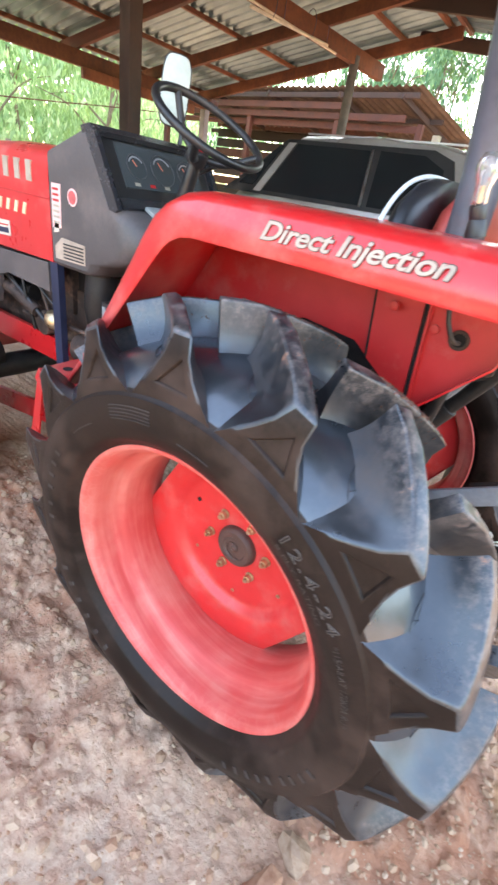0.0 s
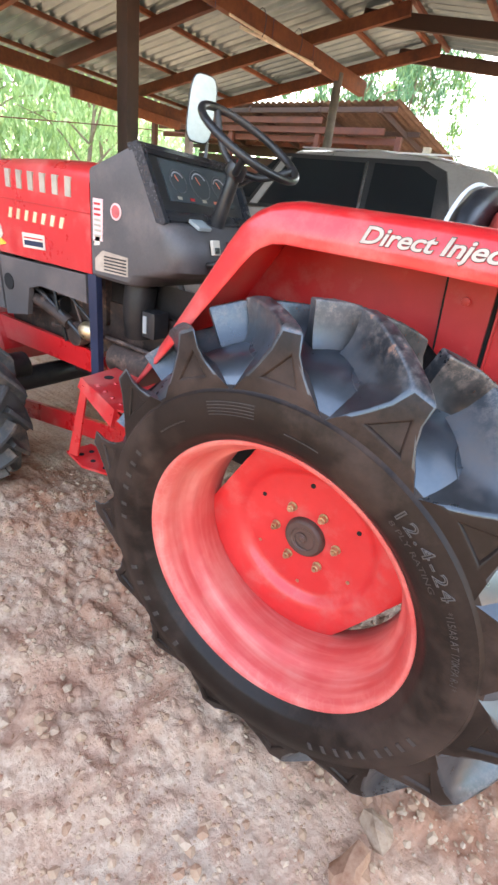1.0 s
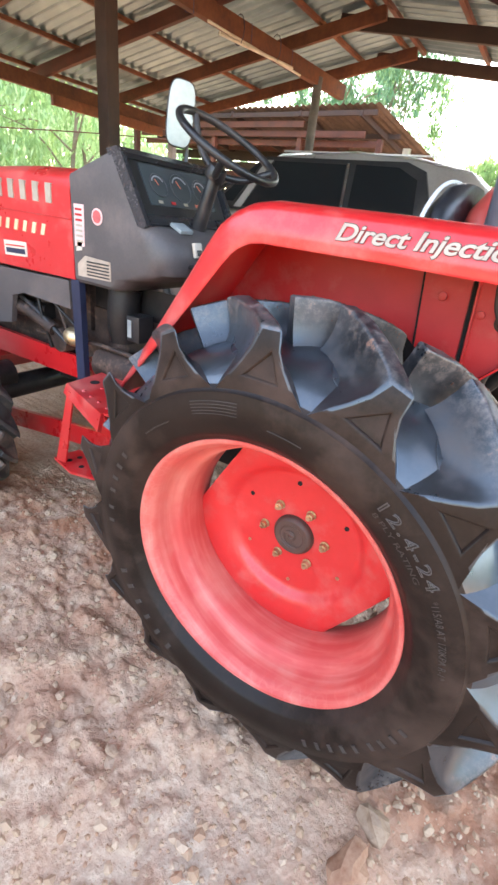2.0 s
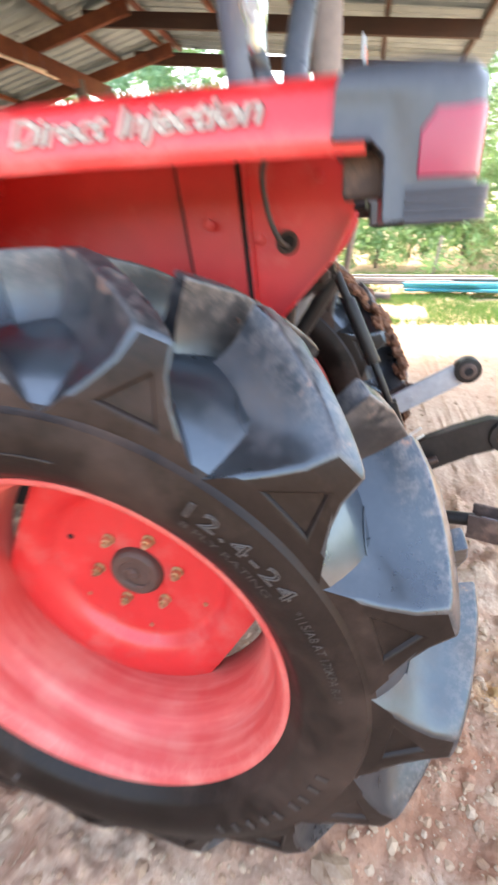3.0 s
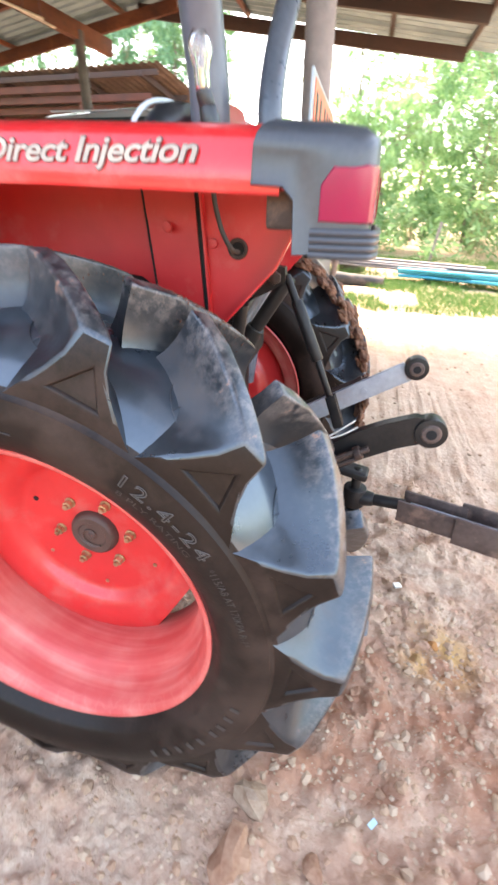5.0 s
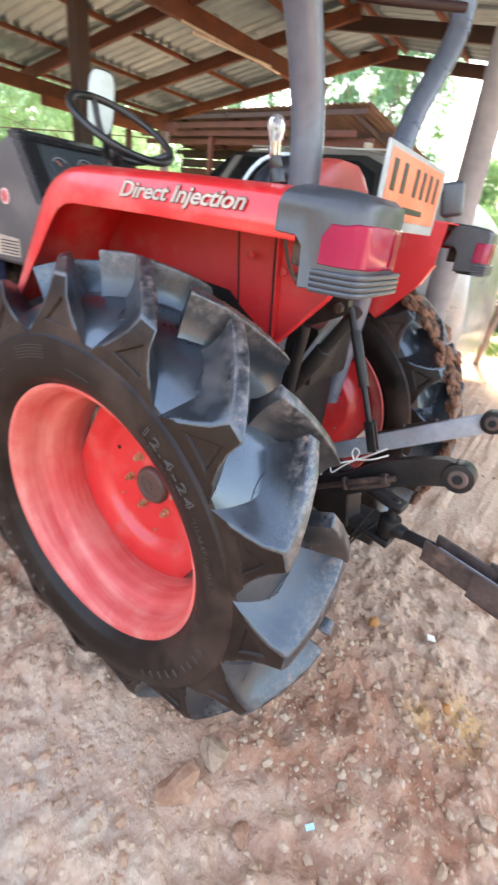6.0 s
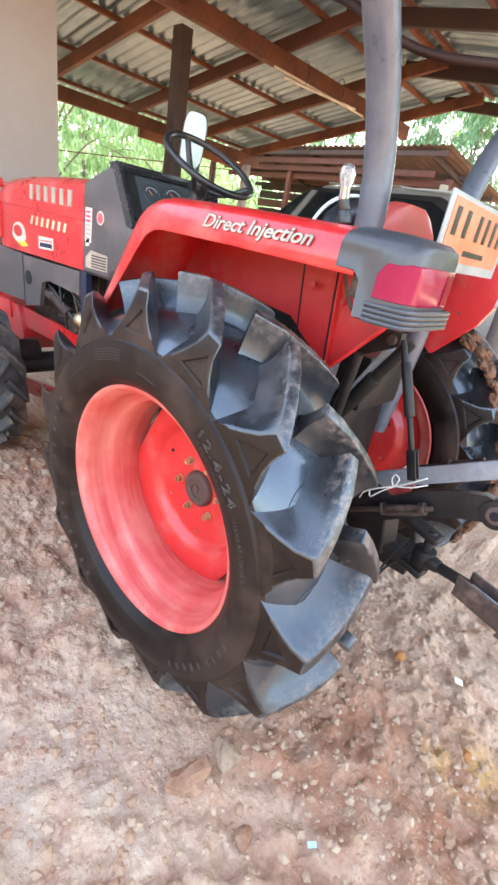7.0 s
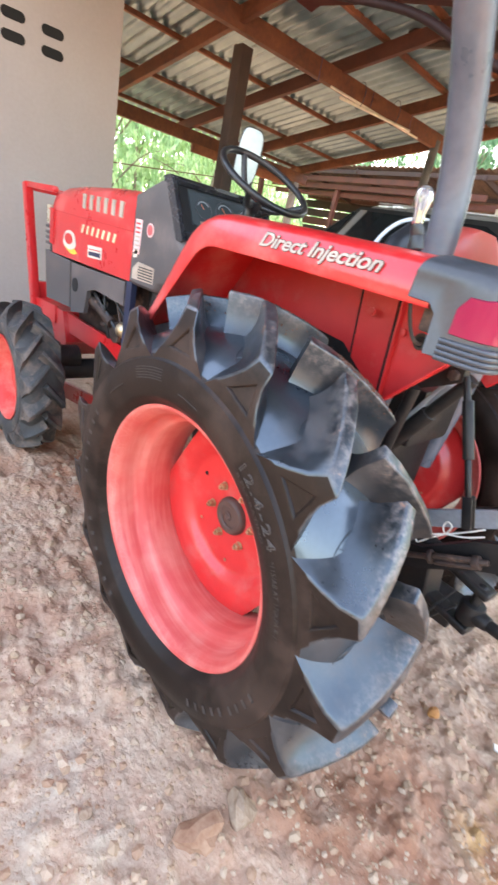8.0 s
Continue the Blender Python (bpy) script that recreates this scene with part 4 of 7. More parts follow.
def rear_wheel(centre, mirror):
    """Rim and disc, with tyre, nuts, cap and lettering. The outer side looks towards -y, or +y when mirrored."""
    prof = [(0.319, -0.098), (0.3245, -0.103), (0.3295, -0.109), (0.3312, -0.1138), (0.3288, -0.118), (0.3235, -0.118), (0.318, -0.114), (0.3135, -0.105), (0.308, -0.098), (0.304, -0.090),
            (0.300, -0.058), (0.297, -0.045), (0.281, -0.030), (0.275, -0.022), (0.274, 0.020), (0.274, 0.092), (0.281, 0.100), (0.297, 0.106), (0.304, 0.110), (0.310, 0.116), (0.318, 0.120),
            (0.330, 0.124), (0.334, 0.130), (0.329, 0.134)]
    v, f = lathe(prof, (0, 0, 0), 128)
    wheel = mesh_part("rear_wheel", place(v, centre, 1, mirror), flipped(f, mirror), RIM, tractor, "faded red steel rim with pale dust streaks", smooth=True, sharp=50)
    # disc: raised middle, rounded shoulder, two straight-cut sides that leave gaps to the rim
    rings = [(0.036, 0.089), (0.10, 0.089), (0.163, 0.089), (0.172, 0.0875), (0.180, 0.082), (0.188, 0.073), (0.197, 0.066), (0.208, 0.0625), (0.225, 0.0605), (0.245, 0.060), (0.262, 0.0615), (0.276, 0.064)]
    seg = 128
    v, f = [], []
    for k in range(seg):
        a = 2 * math.pi * k / seg
        cut = 1e9
        for flat in (radians(150), radians(-30)):
            q = math.cos(a - flat)
            if q > 0.05:
                cut = min(cut, 0.238 / q)
        for r, y in rings:
            rr = min(r, cut)
            v.append((rr * math.cos(a), y, rr * math.sin(a)))
        rr = min(rings[-1][0], cut)
        v.append((rr * math.cos(a), rings[-1][1] + 0.008, rr * math.sin(a)))
    n = len(rings) + 1
    for k in range(seg):
        q = (k + 1) % seg
        for i in range(n - 1):
            f.append((k * n + i, k * n + i + 1, q * n + i + 1, q * n + i))
    f.append([k * n for k in range(seg)])
    mesh_part("wheel_disc", place(v, centre, 1, mirror), flipped(f, mirror), RED_WHEEL, wheel, "glossy red steel wheel disc", smooth=True, sharp=40)
    s = -1 if mirror else 1
    # hub cap with a spiral ridge
    cv, cf = lathe([(0.0005, 0.072), (0.006, 0.070), (0.012, 0.0735), (0.030, 0.0735), (0.033, 0.071), (0.045, 0.071), (0.050, 0.074), (0.0535, 0.080), (0.0545, 0.090)], (0, 0, 0), 48)
    mesh_part("hub_cap", place(cv, centre, 1, mirror), flipped(cf, mirror), HUBCAP, wheel, "round brown hub cap", smooth=True, sharp=30)
    bm = B()
    pipe(bm, [(centre[0] + (0.008 + 0.010 * t) * math.cos(2.4 * t), centre[1] + s * 0.072, centre[2] + (0.008 + 0.010 * t) * math.sin(2.4 * t)) for t in np.linspace(0, 2.2, 14)], 0.0022, seg=6, n=0)
    part("cap_ridge", bm, HUBCAP, wheel)
    for k in range(6):
        a = radians(5 + 60 * k)
        x, z = centre[0] + 0.0843 * math.cos(a), centre[2] + 0.0843 * math.sin(a)
        bm = B()
        rod(bm, (x, centre[1] + s * 0.088, z), (x, centre[1] + s * 0.0855, z), 0.0125, seg=20)
        rod(bm, (x, centre[1] + s * 0.086, z), (x, centre[1] + s * 0.073, z), 0.0102, seg=6)
        rod(bm, (x, centre[1] + s * 0.075, z), (x, centre[1] + s * 0.066, z), 0.0058, seg=12)
        part("wheel_nut", bm, BRASS, wheel, "brassy hexagon nut", bevel=0.0008, sharp=30)
    for a, r, q in ((93, 0.149, 0.0062), (154, 0.147, 0.0058), (33, 0.150, 0.0058), (-28, 0.150, 0.0048), (-88, 0.151, 0.0048), (-146, 0.150, 0.0045)):
        x, z = centre[0] + r * math.cos(radians(a)), centre[2] + r * math.sin(radians(a))
        bm = B()
        rod(bm, (x, centre[1] + s * 0.0895, z), (x, centre[1] + s * 0.0868, z), q, seg=14)
        part("bolt_hole", bm, DARK_GAP if a > 0 else BRASS, wheel)
    # tyre body, and each lug an object on shared meshes
    wv, wf = lathe(WALL + CROWN + [(r, -y) for r, y in WALL[::-1]], (0, 0, 0), 144)
    m = len(WALL) * 2 + len(CROWN)
    tyre = mesh_part("tyre", place(wv, centre, 1, mirror), flipped(wf, mirror), RUBBER, wheel, "black tractor tyre with dusty brown sidewall", smooth=True, sharp=42)
    tyre.data.materials.append(RUBBER_WALL)
    tyre.data.polygons.foreach_set("material_index", [1 if (i % (m - 1)) < len(WALL) or (i % (m - 1)) > m - len(WALL) - 3 else 0 for i in range(len(wf))])
    lugs(LUG_V, LUG_F, LUG_N, LUG_0, centre, mirror, wheel, RUBBER_LUG, RUBBER_WALL)
    # fine moulding seams with a stray rubber nib on the floor between the lugs
    bm = B()
    for path in ([(8.5, -0.118), (11.5, -0.098), (14.5, -0.082), (16.5, -0.060), (17.2, -0.036)], [(14.5, -0.082), (13.6, -0.066), (13.4, -0.050)]):
        pipe(bm, [((carcass_r(y) + 0.001) * math.cos(radians(a)), y * s, (carcass_r(y) + 0.001) * math.sin(radians(a))) for a, y in path], 0.0008, seg=5)
    seam_me = None
    for k in range(LUG_N):
        if seam_me is None:
            ob = part("moulding_seam", bm, RUBBER_LUG, wheel)
            seam_me = ob.data
        else:
            ob = new("moulding_seam", seam_me)
            ob.parent = wheel
        ob.matrix_parent_inverse = world_of(wheel).inverted()
        ob.matrix_basis = Matrix.Translation(centre) @ Matrix.Rotation(-radians(LUG_0 + 360 / LUG_N * k), 4, "Y")
    return wheel


RED_WHEEL = node_mat("red_wheel_paint", [(0.2, (0.56, 0.020, 0.020)), (0.8, (0.66, 0.034, 0.034))], scale=4, fine=40, rough=0.36, rough_var=0.1, bump=0.04, coat=0.25,
                     dust=(0.56, 0.17, 0.14), dust_amount=0.25, dust_scale=6)
near_wheel = rear_wheel(HUB, False)
# the near wheel stands with a little camber
near_wheel.matrix_basis = Matrix.Translation(HUB) @ pose(0, 0, 0, 1.4, 0, 0.24) @ Matrix.Translation((0.0014 - HUB.x, -HUB.y, 0.0012 - HUB.z))
near_wheel["tilted"] = 1
far_wheel = rear_wheel(Vector((0, 2 * CY + 0.08, 0.54)), True)


def wall_text(body, r, height, a0, a1, material, outline=0.0, name="lettering", bold=0.0, spacing=1.0):
    """Raised lettering round the near sidewall, its tops outwards, from angle a0 down to a1 (degrees)."""
    v, f = letters(body, 1.0, outline=outline, bold=bold, spacing=spacing)
    a = np.array(v)
    lo, hi = a.min(0), a.max(0)
    out = []
    for x, y, z in v:
        t = (x - lo[0]) / (hi[0] - lo[0])
        ang, rr = radians(a0 + (a1 - a0) * t), r + height * (y - lo[1]) / (hi[1] - lo[1])
        wy = np.interp(rr, [p[0] for p in WALL], [p[1] for p in WALL])
        out.append((HUB.x + rr * math.cos(ang), HUB.y + wy - 0.0012 - z * height * 0.8, HUB.z + rr * math.sin(ang)))
    return mesh_part(name, out, f, material, near_wheel)


def wall_bar(r0, r1, a0, a1, material=RUBBER_TEXT, high=0.0016, name="raised_mark"):
    n = max(2, int(abs(a1 - a0) / 1.5))
    v, f = [], []
    for i in range(n + 1):
        a = radians(a0 + (a1 - a0) * i / n)
        for r, h in ((r0, -0.001), (r0 + 0.0006, high), (r1 - 0.0006, high), (r1, -0.001)):
            wy = np.interp(r, [p[0] for p in WALL], [p[1] for p in WALL])
            v.append((HUB.x + r * math.cos(a), HUB.y + wy - h, HUB.z + r * math.sin(a)))
    for i in range(n):
        for j in range(3):
            f.append((i * 4 + j, i * 4 + j + 1, (i + 1) * 4 + j + 1, (i + 1) * 4 + j))
    return mesh_part(name, v, f, material, near_wheel, smooth=True, sharp=30)


wall_text("12.4-24", 0.395, 0.021, 55.7, 33.4, RUBBER_TEXT, outline=0.03, name="size_marking", spacing=1.25)
wall_text("8 PLY RATING", 0.3785, 0.010, 55.2, 35.4, RUBBER_TEXT, name="ply_marking")
wall_text("*115/A8 AT 170KPA R-1*", 0.394, 0.0125, 31.0, 8.8, RUBBER_TEXT, name="load_marking")
for a in (-16, -21, -26, -30.5, -37, -42, -47, -52, -57):
    wall_bar(0.386, 0.404, a, a - 1.5, name="raised_letter_bar")
for a in (205, 212, 219, 226, 233, 240):
    wall_bar(0.380, 0.400, a, a - 1.7, name="raised_letter_bar")
for a in (150, 156, 162, 168, 176, 182):
    wall_bar(0.382, 0.398, a, a - 1.5, name="raised_letter_bar")
for r in (0.392, 0.398, 0.404, 0.410, 0.416):
    wall_bar(r, r + 0.0022, 112, 97, name="raised_rib")
wall_bar(0.384, 0.387, 88, 78)
wall_bar(0.386, 0.389, 134, 122)


# fenders
def fender(far):
    Y = near_far(far)
    prof = [(-0.555, 0.775), (-0.50, 0.850), (-0.40, 0.990), (-0.30, 1.135), (-0.262, 1.192), (-0.235, 1.227), (-0.205, 1.250), (-0.165, 1.267), (-0.12, 1.273), (0.10, 1.271), (0.395, 1.264)]
    bm = B()
    sheet(bm, prof, 0.004, Y(-0.056), Y(0.148))
    fe = part("fender", bm, RED, tractor, "glossy red sheet-metal fender", sharp=30)
    # rolled outer skirt
    off = []
    for i, p in enumerate(prof):
        a, b = prof[max(i - 1, 0)], prof[min(i + 1, len(prof) - 1)]
        d = Vector((b[0] - a[0], b[1] - a[1])).normalized()
        off.append((d.y, -d.x))
    rows = []
    n = len(prof)
    for i, (p, q) in enumerate(zip(prof, off)):
        k = max(0.0, min(1.0, (p[1] - 0.85) / 0.37))
        deep = 0.030 + 0.042 * k
        rows.append([(p[0] + q[0] * h, Y(y), p[1] + q[1] * h) for y, h in
                     ((-0.056, 0.0), (-0.074, 0.003), (-0.087, 0.009), (-0.096, 0.018), (-0.103, deep * 0.6), (-0.108, deep - 0.004), (-0.106, deep), (-0.102, deep), (-0.101, deep - 0.006), (-0.092, 0.023), (-0.056, 0.006))])
    v = [p for r in rows for p in r]
    m = len(rows[0])
    f = [(i * m + j, i * m + (j + 1) % m, (i + 1) * m + (j + 1) % m, (i + 1) * m + j) for i in range(n - 1) for j in range(m)]
    f += [tuple(range(m)), tuple((n - 1) * m + j for j in range(m))[::-1]]
    mesh_part("outer_skirt", v, flipped(f, far), RED, fe, smooth=True, sharp=60)
    # inner wall beside the wheel
    inner = [(-0.56, 0.76), (-0.53, 0.70), (-0.40, 0.86), (-0.2, 1.02), (-0.02, 1.072), (0.10, 1.060), (0.16, 1.015), (0.237, 0.963), (0.350, 1.085), (0.380, 1.146), (0.388, 1.260), (-0.12, 1.268), (-0.205, 1.246), (-0.262, 1.184), (-0.40, 0.984)]
    bm = B()
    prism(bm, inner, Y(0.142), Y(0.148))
    part("inner_panel", bm, RED_INNER, fe, "dusty red inner fender panel, shade painted in", sharp=30)
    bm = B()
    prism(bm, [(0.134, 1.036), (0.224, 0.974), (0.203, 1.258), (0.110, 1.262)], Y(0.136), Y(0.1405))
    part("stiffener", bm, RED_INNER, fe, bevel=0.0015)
    # raised black strips draw the shaded seams either side of the pillar
    for xa, xb, w, za in ((0.129, 0.107, 0.0035, 1.042), (0.2255, 0.2045, 0.007, 0.975)):
        bm = B()
        prism(bm, [(xa, za), (xa + w, za - 0.004), (xb + w, 1.258), (xb, 1.258)], Y(0.1352), Y(0.1416))
        part("seam_gap", bm, DARK_GAP, fe, "dark gap beside the pillar")
    bm = B()
    prism(bm, [(0.2350, 0.968), (0.2395, 0.966), (0.2180, 1.258), (0.2140, 1.258)], Y(0.128), Y(0.1415))
    part("stiffener", bm, RED_INNER, fe)
    bm = B()
    beam(bm, (0.238, Y(0.136), 0.963), (0.351, Y(0.136), 1.086), 0.022, 0.004)
    beam(bm, (0.351, Y(0.136), 1.086), (0.381, Y(0.1365), 1.147), 0.022, 0.004)
    part("edge_flange", bm, RED, fe)
    # added black sheet stands in for the dark void below the panel
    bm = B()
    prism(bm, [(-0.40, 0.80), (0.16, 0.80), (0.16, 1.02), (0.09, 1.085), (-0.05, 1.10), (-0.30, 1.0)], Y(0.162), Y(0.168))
    part("inner_guard", bm, BLACK_STEEL, fe, "black sheet added to darken the void behind the fender panel")
    # cable through its grommet
    gx_, gz_ = 0.283, 1.114
    bm = B()
    pipe(bm, [(gx_ + 0.0145 * math.cos(a), Y(0.139), gz_ + 0.0145 * math.sin(a)) for a in np.linspace(0, 2 * math.pi, 25)[:-1]], 0.0032, seg=8, n=0, closed=True)
    part("grommet", bm, ENGINE, fe, "worn brass-brown grommet")
    bm = B()
    rod(bm, (gx_, Y(0.1415), gz_), (gx_, Y(0.1385), gz_), 0.0135, seg=20)
    part("cable_hole", bm, DARK_GAP, fe)
    bm = B()
    pipe(bm, [(gx_ + 0.004, Y(0.15), gz_ - 0.006), (gx_ - 0.006, Y(0.118), gz_ + 0.002), (gx_ - 0.022, Y(0.105), gz_ + 0.04), (gx_ - 0.022, Y(0.08), gz_ + 0.10), (gx_ + 0.03, Y(0.05), gz_ + 0.14), (0.40, Y(0.02), gz_ + 0.13)], 0.0040, seg=8)
    part("cable", bm, RUBBER_OLD, fe, "dusty black cable")
    for x, z in ((0.239, 1.121), (0.165, 1.145), (0.33, 1.20), (-0.19, 1.215)):
        bm = B()
        rod(bm, (x, Y(0.1425 if x > 0.2 else 0.12), z), (x, Y(0.134 if x > 0.2 else 0.114), z), 0.0085, seg=10)
        part("rivet", bm, RED_INNER, fe, bevel=0.0015)
    return fe


near_fender = fender(False)
far_fender = fender(True)

# words on the near fender's skirt
def skirt_y(z):
    """How far out the near fender's skirt lies at a height."""
    return float(np.interp(1.270 - z, [0.0, 0.003, 0.009, 0.018, 0.0432, 0.068], [-0.056, -0.074, -0.087, -0.096, -0.103, -0.108]))


def islands(v, f):
    """Splits a mesh into its loose pieces."""
    root = list(range(len(v)))

    def find(a):
        while root[a] != a:
            root[a] = root[root[a]]
            a = root[a]
        return a
    for g in f:
        for a in g[1:]:
            root[find(a)] = find(g[0])
    groups = {}
    for g in f:
        groups.setdefault(find(g[0]), []).append(g)
    for gs in groups.values():
        used = sorted({a for g in gs for a in g})
        at = {a: k for k, a in enumerate(used)}
        yield [v[a] for a in used], [tuple(at[a] for a in g) for g in gs]


v, f = fit_letters("Direct Injection", 0.280, 0.034, bold=0.018, shear=0.26, spacing=0.97)
for lv, lf in islands(v, f):
    mesh_part("letter", [(0.018 + x, skirt_y(1.2150 + z) - 0.0030, 1.2150 + z) for x, z, q in lv], lf, CREAM, near_fender)
v, f = fit_letters("Direct Injection", 0.2835, 0.0375, bold=0.042, shear=0.26, spacing=0.97)
mesh_part("decal_edge", [(0.0163 + x, skirt_y(1.2132 + z) - 0.0021, 1.2132 + z) for x, z, q in v], f, DECAL_EDGE, near_fender, "dark outline of the lettering")



def rear_lamp(far):
    Y = near_far(far)
    # housing: an elbow of grey plastic that ends the fender, rounded at the corner
    def ring(inset, back, drop, lead):
        top = 1.2680 - inset - drop
        pts = [(0.362 + inset + lead, top), (0.445, top - 0.003), (0.480, top - 0.008), (0.497, top - 0.018), (0.5035, min(1.240, top - 0.024)), (0.504, 1.160), (0.504, 1.134 + inset),
               (0.412 + inset, 1.132 + inset), (0.410 + inset, 1.188), (0.398, 1.200 + inset), (0.362 + inset, 1.202 + inset)]
        return [(min(x, back - (0.504 - x) * 0.4) if x > 0.43 else x, z) for x, z in pts]
    lays = [(-0.1165, 0.003, 0.440, 0.030, 0.0), (-0.1175, 0.001, 0.458, 0.027, 0.002), (-0.1145, 0.0, 0.474, 0.018, 0.006), (-0.108, 0.0, 0.486, 0.011, 0.010), (-0.097, 0.0, 0.494, 0.006, 0.015), (-0.082, 0.0, 0.4975, 0.002, 0.020), (-0.06, 0.0, 0.4985, 0.0, 0.022), (-0.03, 0.0, 0.499, 0.0, 0.022), (0.032, 0.0, 0.499, 0.0, 0.022), (0.042, 0.005, 0.494, 0.0, 0.022)]
    bm = B()
    rings = [[bm.verts.new((x, Y(y), z)) for x, z in ring(i, q, d, l)] for y, i, q, d, l in lays]
    n = len(rings[0])
    for a, b in zip(rings, rings[1:]):
        for k in range(n):
            bm.faces.new((a[k], a[(k + 1) % n], b[(k + 1) % n], b[k]))
    bm.faces.new(rings[0][::-1])
    bm.faces.new(rings[-1])
    la = part("tail_lamp", bm, LAMP_PLASTIC, tractor, "grey plastic tail lamp housing at the fender's end", sharp=38)
    # lens wraps round the corner: side, rounded edge, rear
    path = [(0.441, -0.1197), (0.453, -0.1203), (0.462, -0.1203), (0.474, -0.1185), (0.488, -0.112), (0.497, -0.098), (0.5005, -0.08), (0.5015, -0.03), (0.5015, 0.028), (0.498, 0.040), (0.488, 0.0445), (0.464, 0.0455)]
    bm = B()
    cols = []
    for i, (x, y) in enumerate(path):
        t = i / (len(path) - 1)
        zt = (1.206 if i == 0 else 1.2230 if i < 4 else 1.2260) - 0.003 * t
        zb = 1.165 - 0.003 * t
        xo = 0.0
        yi = y + 0.010 if y < 0.035 else y - 0.008
        cols.append([bm.verts.new(p) for p in ((x - 0.004, Y(yi), zt), (x + xo, Y(y), zt - 0.004), (x, Y(y), zb + 0.004), (x - 0.004, Y(yi), zb))])
    for a, b in zip(cols, cols[1:]):
        for k in range(3):
            bm.faces.new((a[k], a[k + 1], b[k + 1], b[k]))
    bm.faces.new(cols[0])
    bm.faces.new(cols[-1][::-1])
    part("lens", bm, LENS, la, "translucent red lens", sharp=50)
    bm = B()
    span(bm, (0.501, Y(0.000), 1.170), (0.5035, Y(0.024), 1.216))
    part("reflector", bm, LENS_DARK, la, "darker red reflector window")
    # black plate paints the dark inside of the lamp's open foot
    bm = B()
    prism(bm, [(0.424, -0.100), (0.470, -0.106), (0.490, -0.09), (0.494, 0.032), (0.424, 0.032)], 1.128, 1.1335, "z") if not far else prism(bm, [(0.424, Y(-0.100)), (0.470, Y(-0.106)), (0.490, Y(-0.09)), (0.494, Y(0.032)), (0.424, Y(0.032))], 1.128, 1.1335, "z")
    part("hollow_foot", bm, DARK_GAP, la, "black plate painting the hollow's shade under the lamp")
    bm = B()
    span(bm, (0.372, min(Y(-0.075), Y(-0.02)), 1.156), (0.414, max(Y(-0.075), Y(-0.02)), 1.198))
    part("lamp_bracket", bm, ENGINE, la, "rusty brown bracket behind the lamp", bevel=0.006)
    # four ribs round the foot
    for i in range(4):
        z = 1.157 - 0.0078 * i
        bm = B()
        pipe(bm, [(0.432, Y(-0.1165), z), (0.470, Y(-0.118), z), (0.495, Y(-0.113), z), (0.5035, Y(-0.095), z), (0.506, Y(-0.06), z), (0.506, Y(0.034), z), (0.499, Y(0.047), z), (0.47, Y(0.049), z)], 0.0042, seg=8, n=5)
        part("rib", bm, LAMP_PLASTIC, la)
    return la


near_lamp = rear_lamp(False)
far_lamp = rear_lamp(True)

# clear indicator bulb on its black stalk
ind = B()
rod(ind, (0.2800, 0.0070, 1.271), (0.2760, 0.0050, 1.292), 0.014, 0.011)
rod(ind, (0.2760, 0.0050, 1.292), (0.2720, 0.0010, 1.308), 0.0105)
ind = part("indicator_lamp", ind, BLACK, tractor, "clear bulb lamp on a black stalk", bevel=0.002)
lv, lf = lathe([(0.0001, 0.0), (0.0085, 0.001), (0.0095, 0.006), (0.0095, 0.022), (0.0125, 0.030), (0.0148, 0.040), (0.0135, 0.050), (0.009, 0.057), (0.0001, 0.0595)], (0, 0, 0), 24)
mesh_part("bulb", [(0.272 - 0.05 * y + x, 0.001 + z - 0.04 * y, 1.306 + y) for x, y, z in lv], lf, CLEAR, ind, "clear bulb", smooth=True)
bm = B()
rod(bm, (0.2715, 0.0005, 1.308), (0.2700, -0.0010, 1.328), 0.0045)
part("bulb_socket", bm, BRASS, ind)

# roll-over posts
def rops(far):
    Y = near_far(far)
    bm = B()
    pts = [(0.16, Y(0.205), 0.66), (0.20, Y(0.205), 1.0), (0.216, Y(0.205), 1.22), (0.217, Y(0.202), 1.33), (0.213, Y(0.185), 1.42), (0.214, Y(0.135), 1.52), (0.218, Y(0.065), 1.61), (0.222, Y(-0.01), 1.70), (0.222, Y(-0.05), 1.78),
           (0.215, Y(-0.03), 1.88), (0.20, Y(0.05), 1.96)]
    pipe(bm, pts, 0.0325, seg=24, n=8)
    return part("roll_bar_post", bm, POST_STEEL, tractor, "blue-grey painted steel roll-bar post")


rops(False)
rops(True)
bm = B()
pipe(bm, [(0.20, 0.05, 1.96), (0.19, 0.18, 2.0), (0.19, CY, 2.01), (0.19, 0.74, 2.0), (0.20, 0.87, 1.96)], 0.035, seg=16)
part("roll_bar_crossbar", bm, POST_STEEL, tractor)

# number plate on its grey backing
bm = B()
span(bm, (0.380, 0.203, 1.222), (0.3855, 0.63, 1.371))
pl = part("number_plate", bm, PLATE_FRAME, tractor, "grey-framed orange plate with dark marks", bevel=0.008, seg=3)
bm = B()
span(bm, (0.3856, 0.222, 1.243), (0.3875, 0.606, 1.361))
part("plate_face", bm, ORANGE, pl, "orange plate face", bevel=0.0008)
for i, (y0, w) in enumerate(((0.240, 0.054), (0.302, 0.054), (0.386, 0.050), (0.440, 0.050), (0.494, 0.050), (0.548, 0.048))):
    bm = B()
    span(bm, (0.3874, y0, 1.292), (0.3885, y0 + w * 0.5, 1.346))
    part("plate_bar", bm, BLACK, pl, bevel=0.0003)
bm = B()
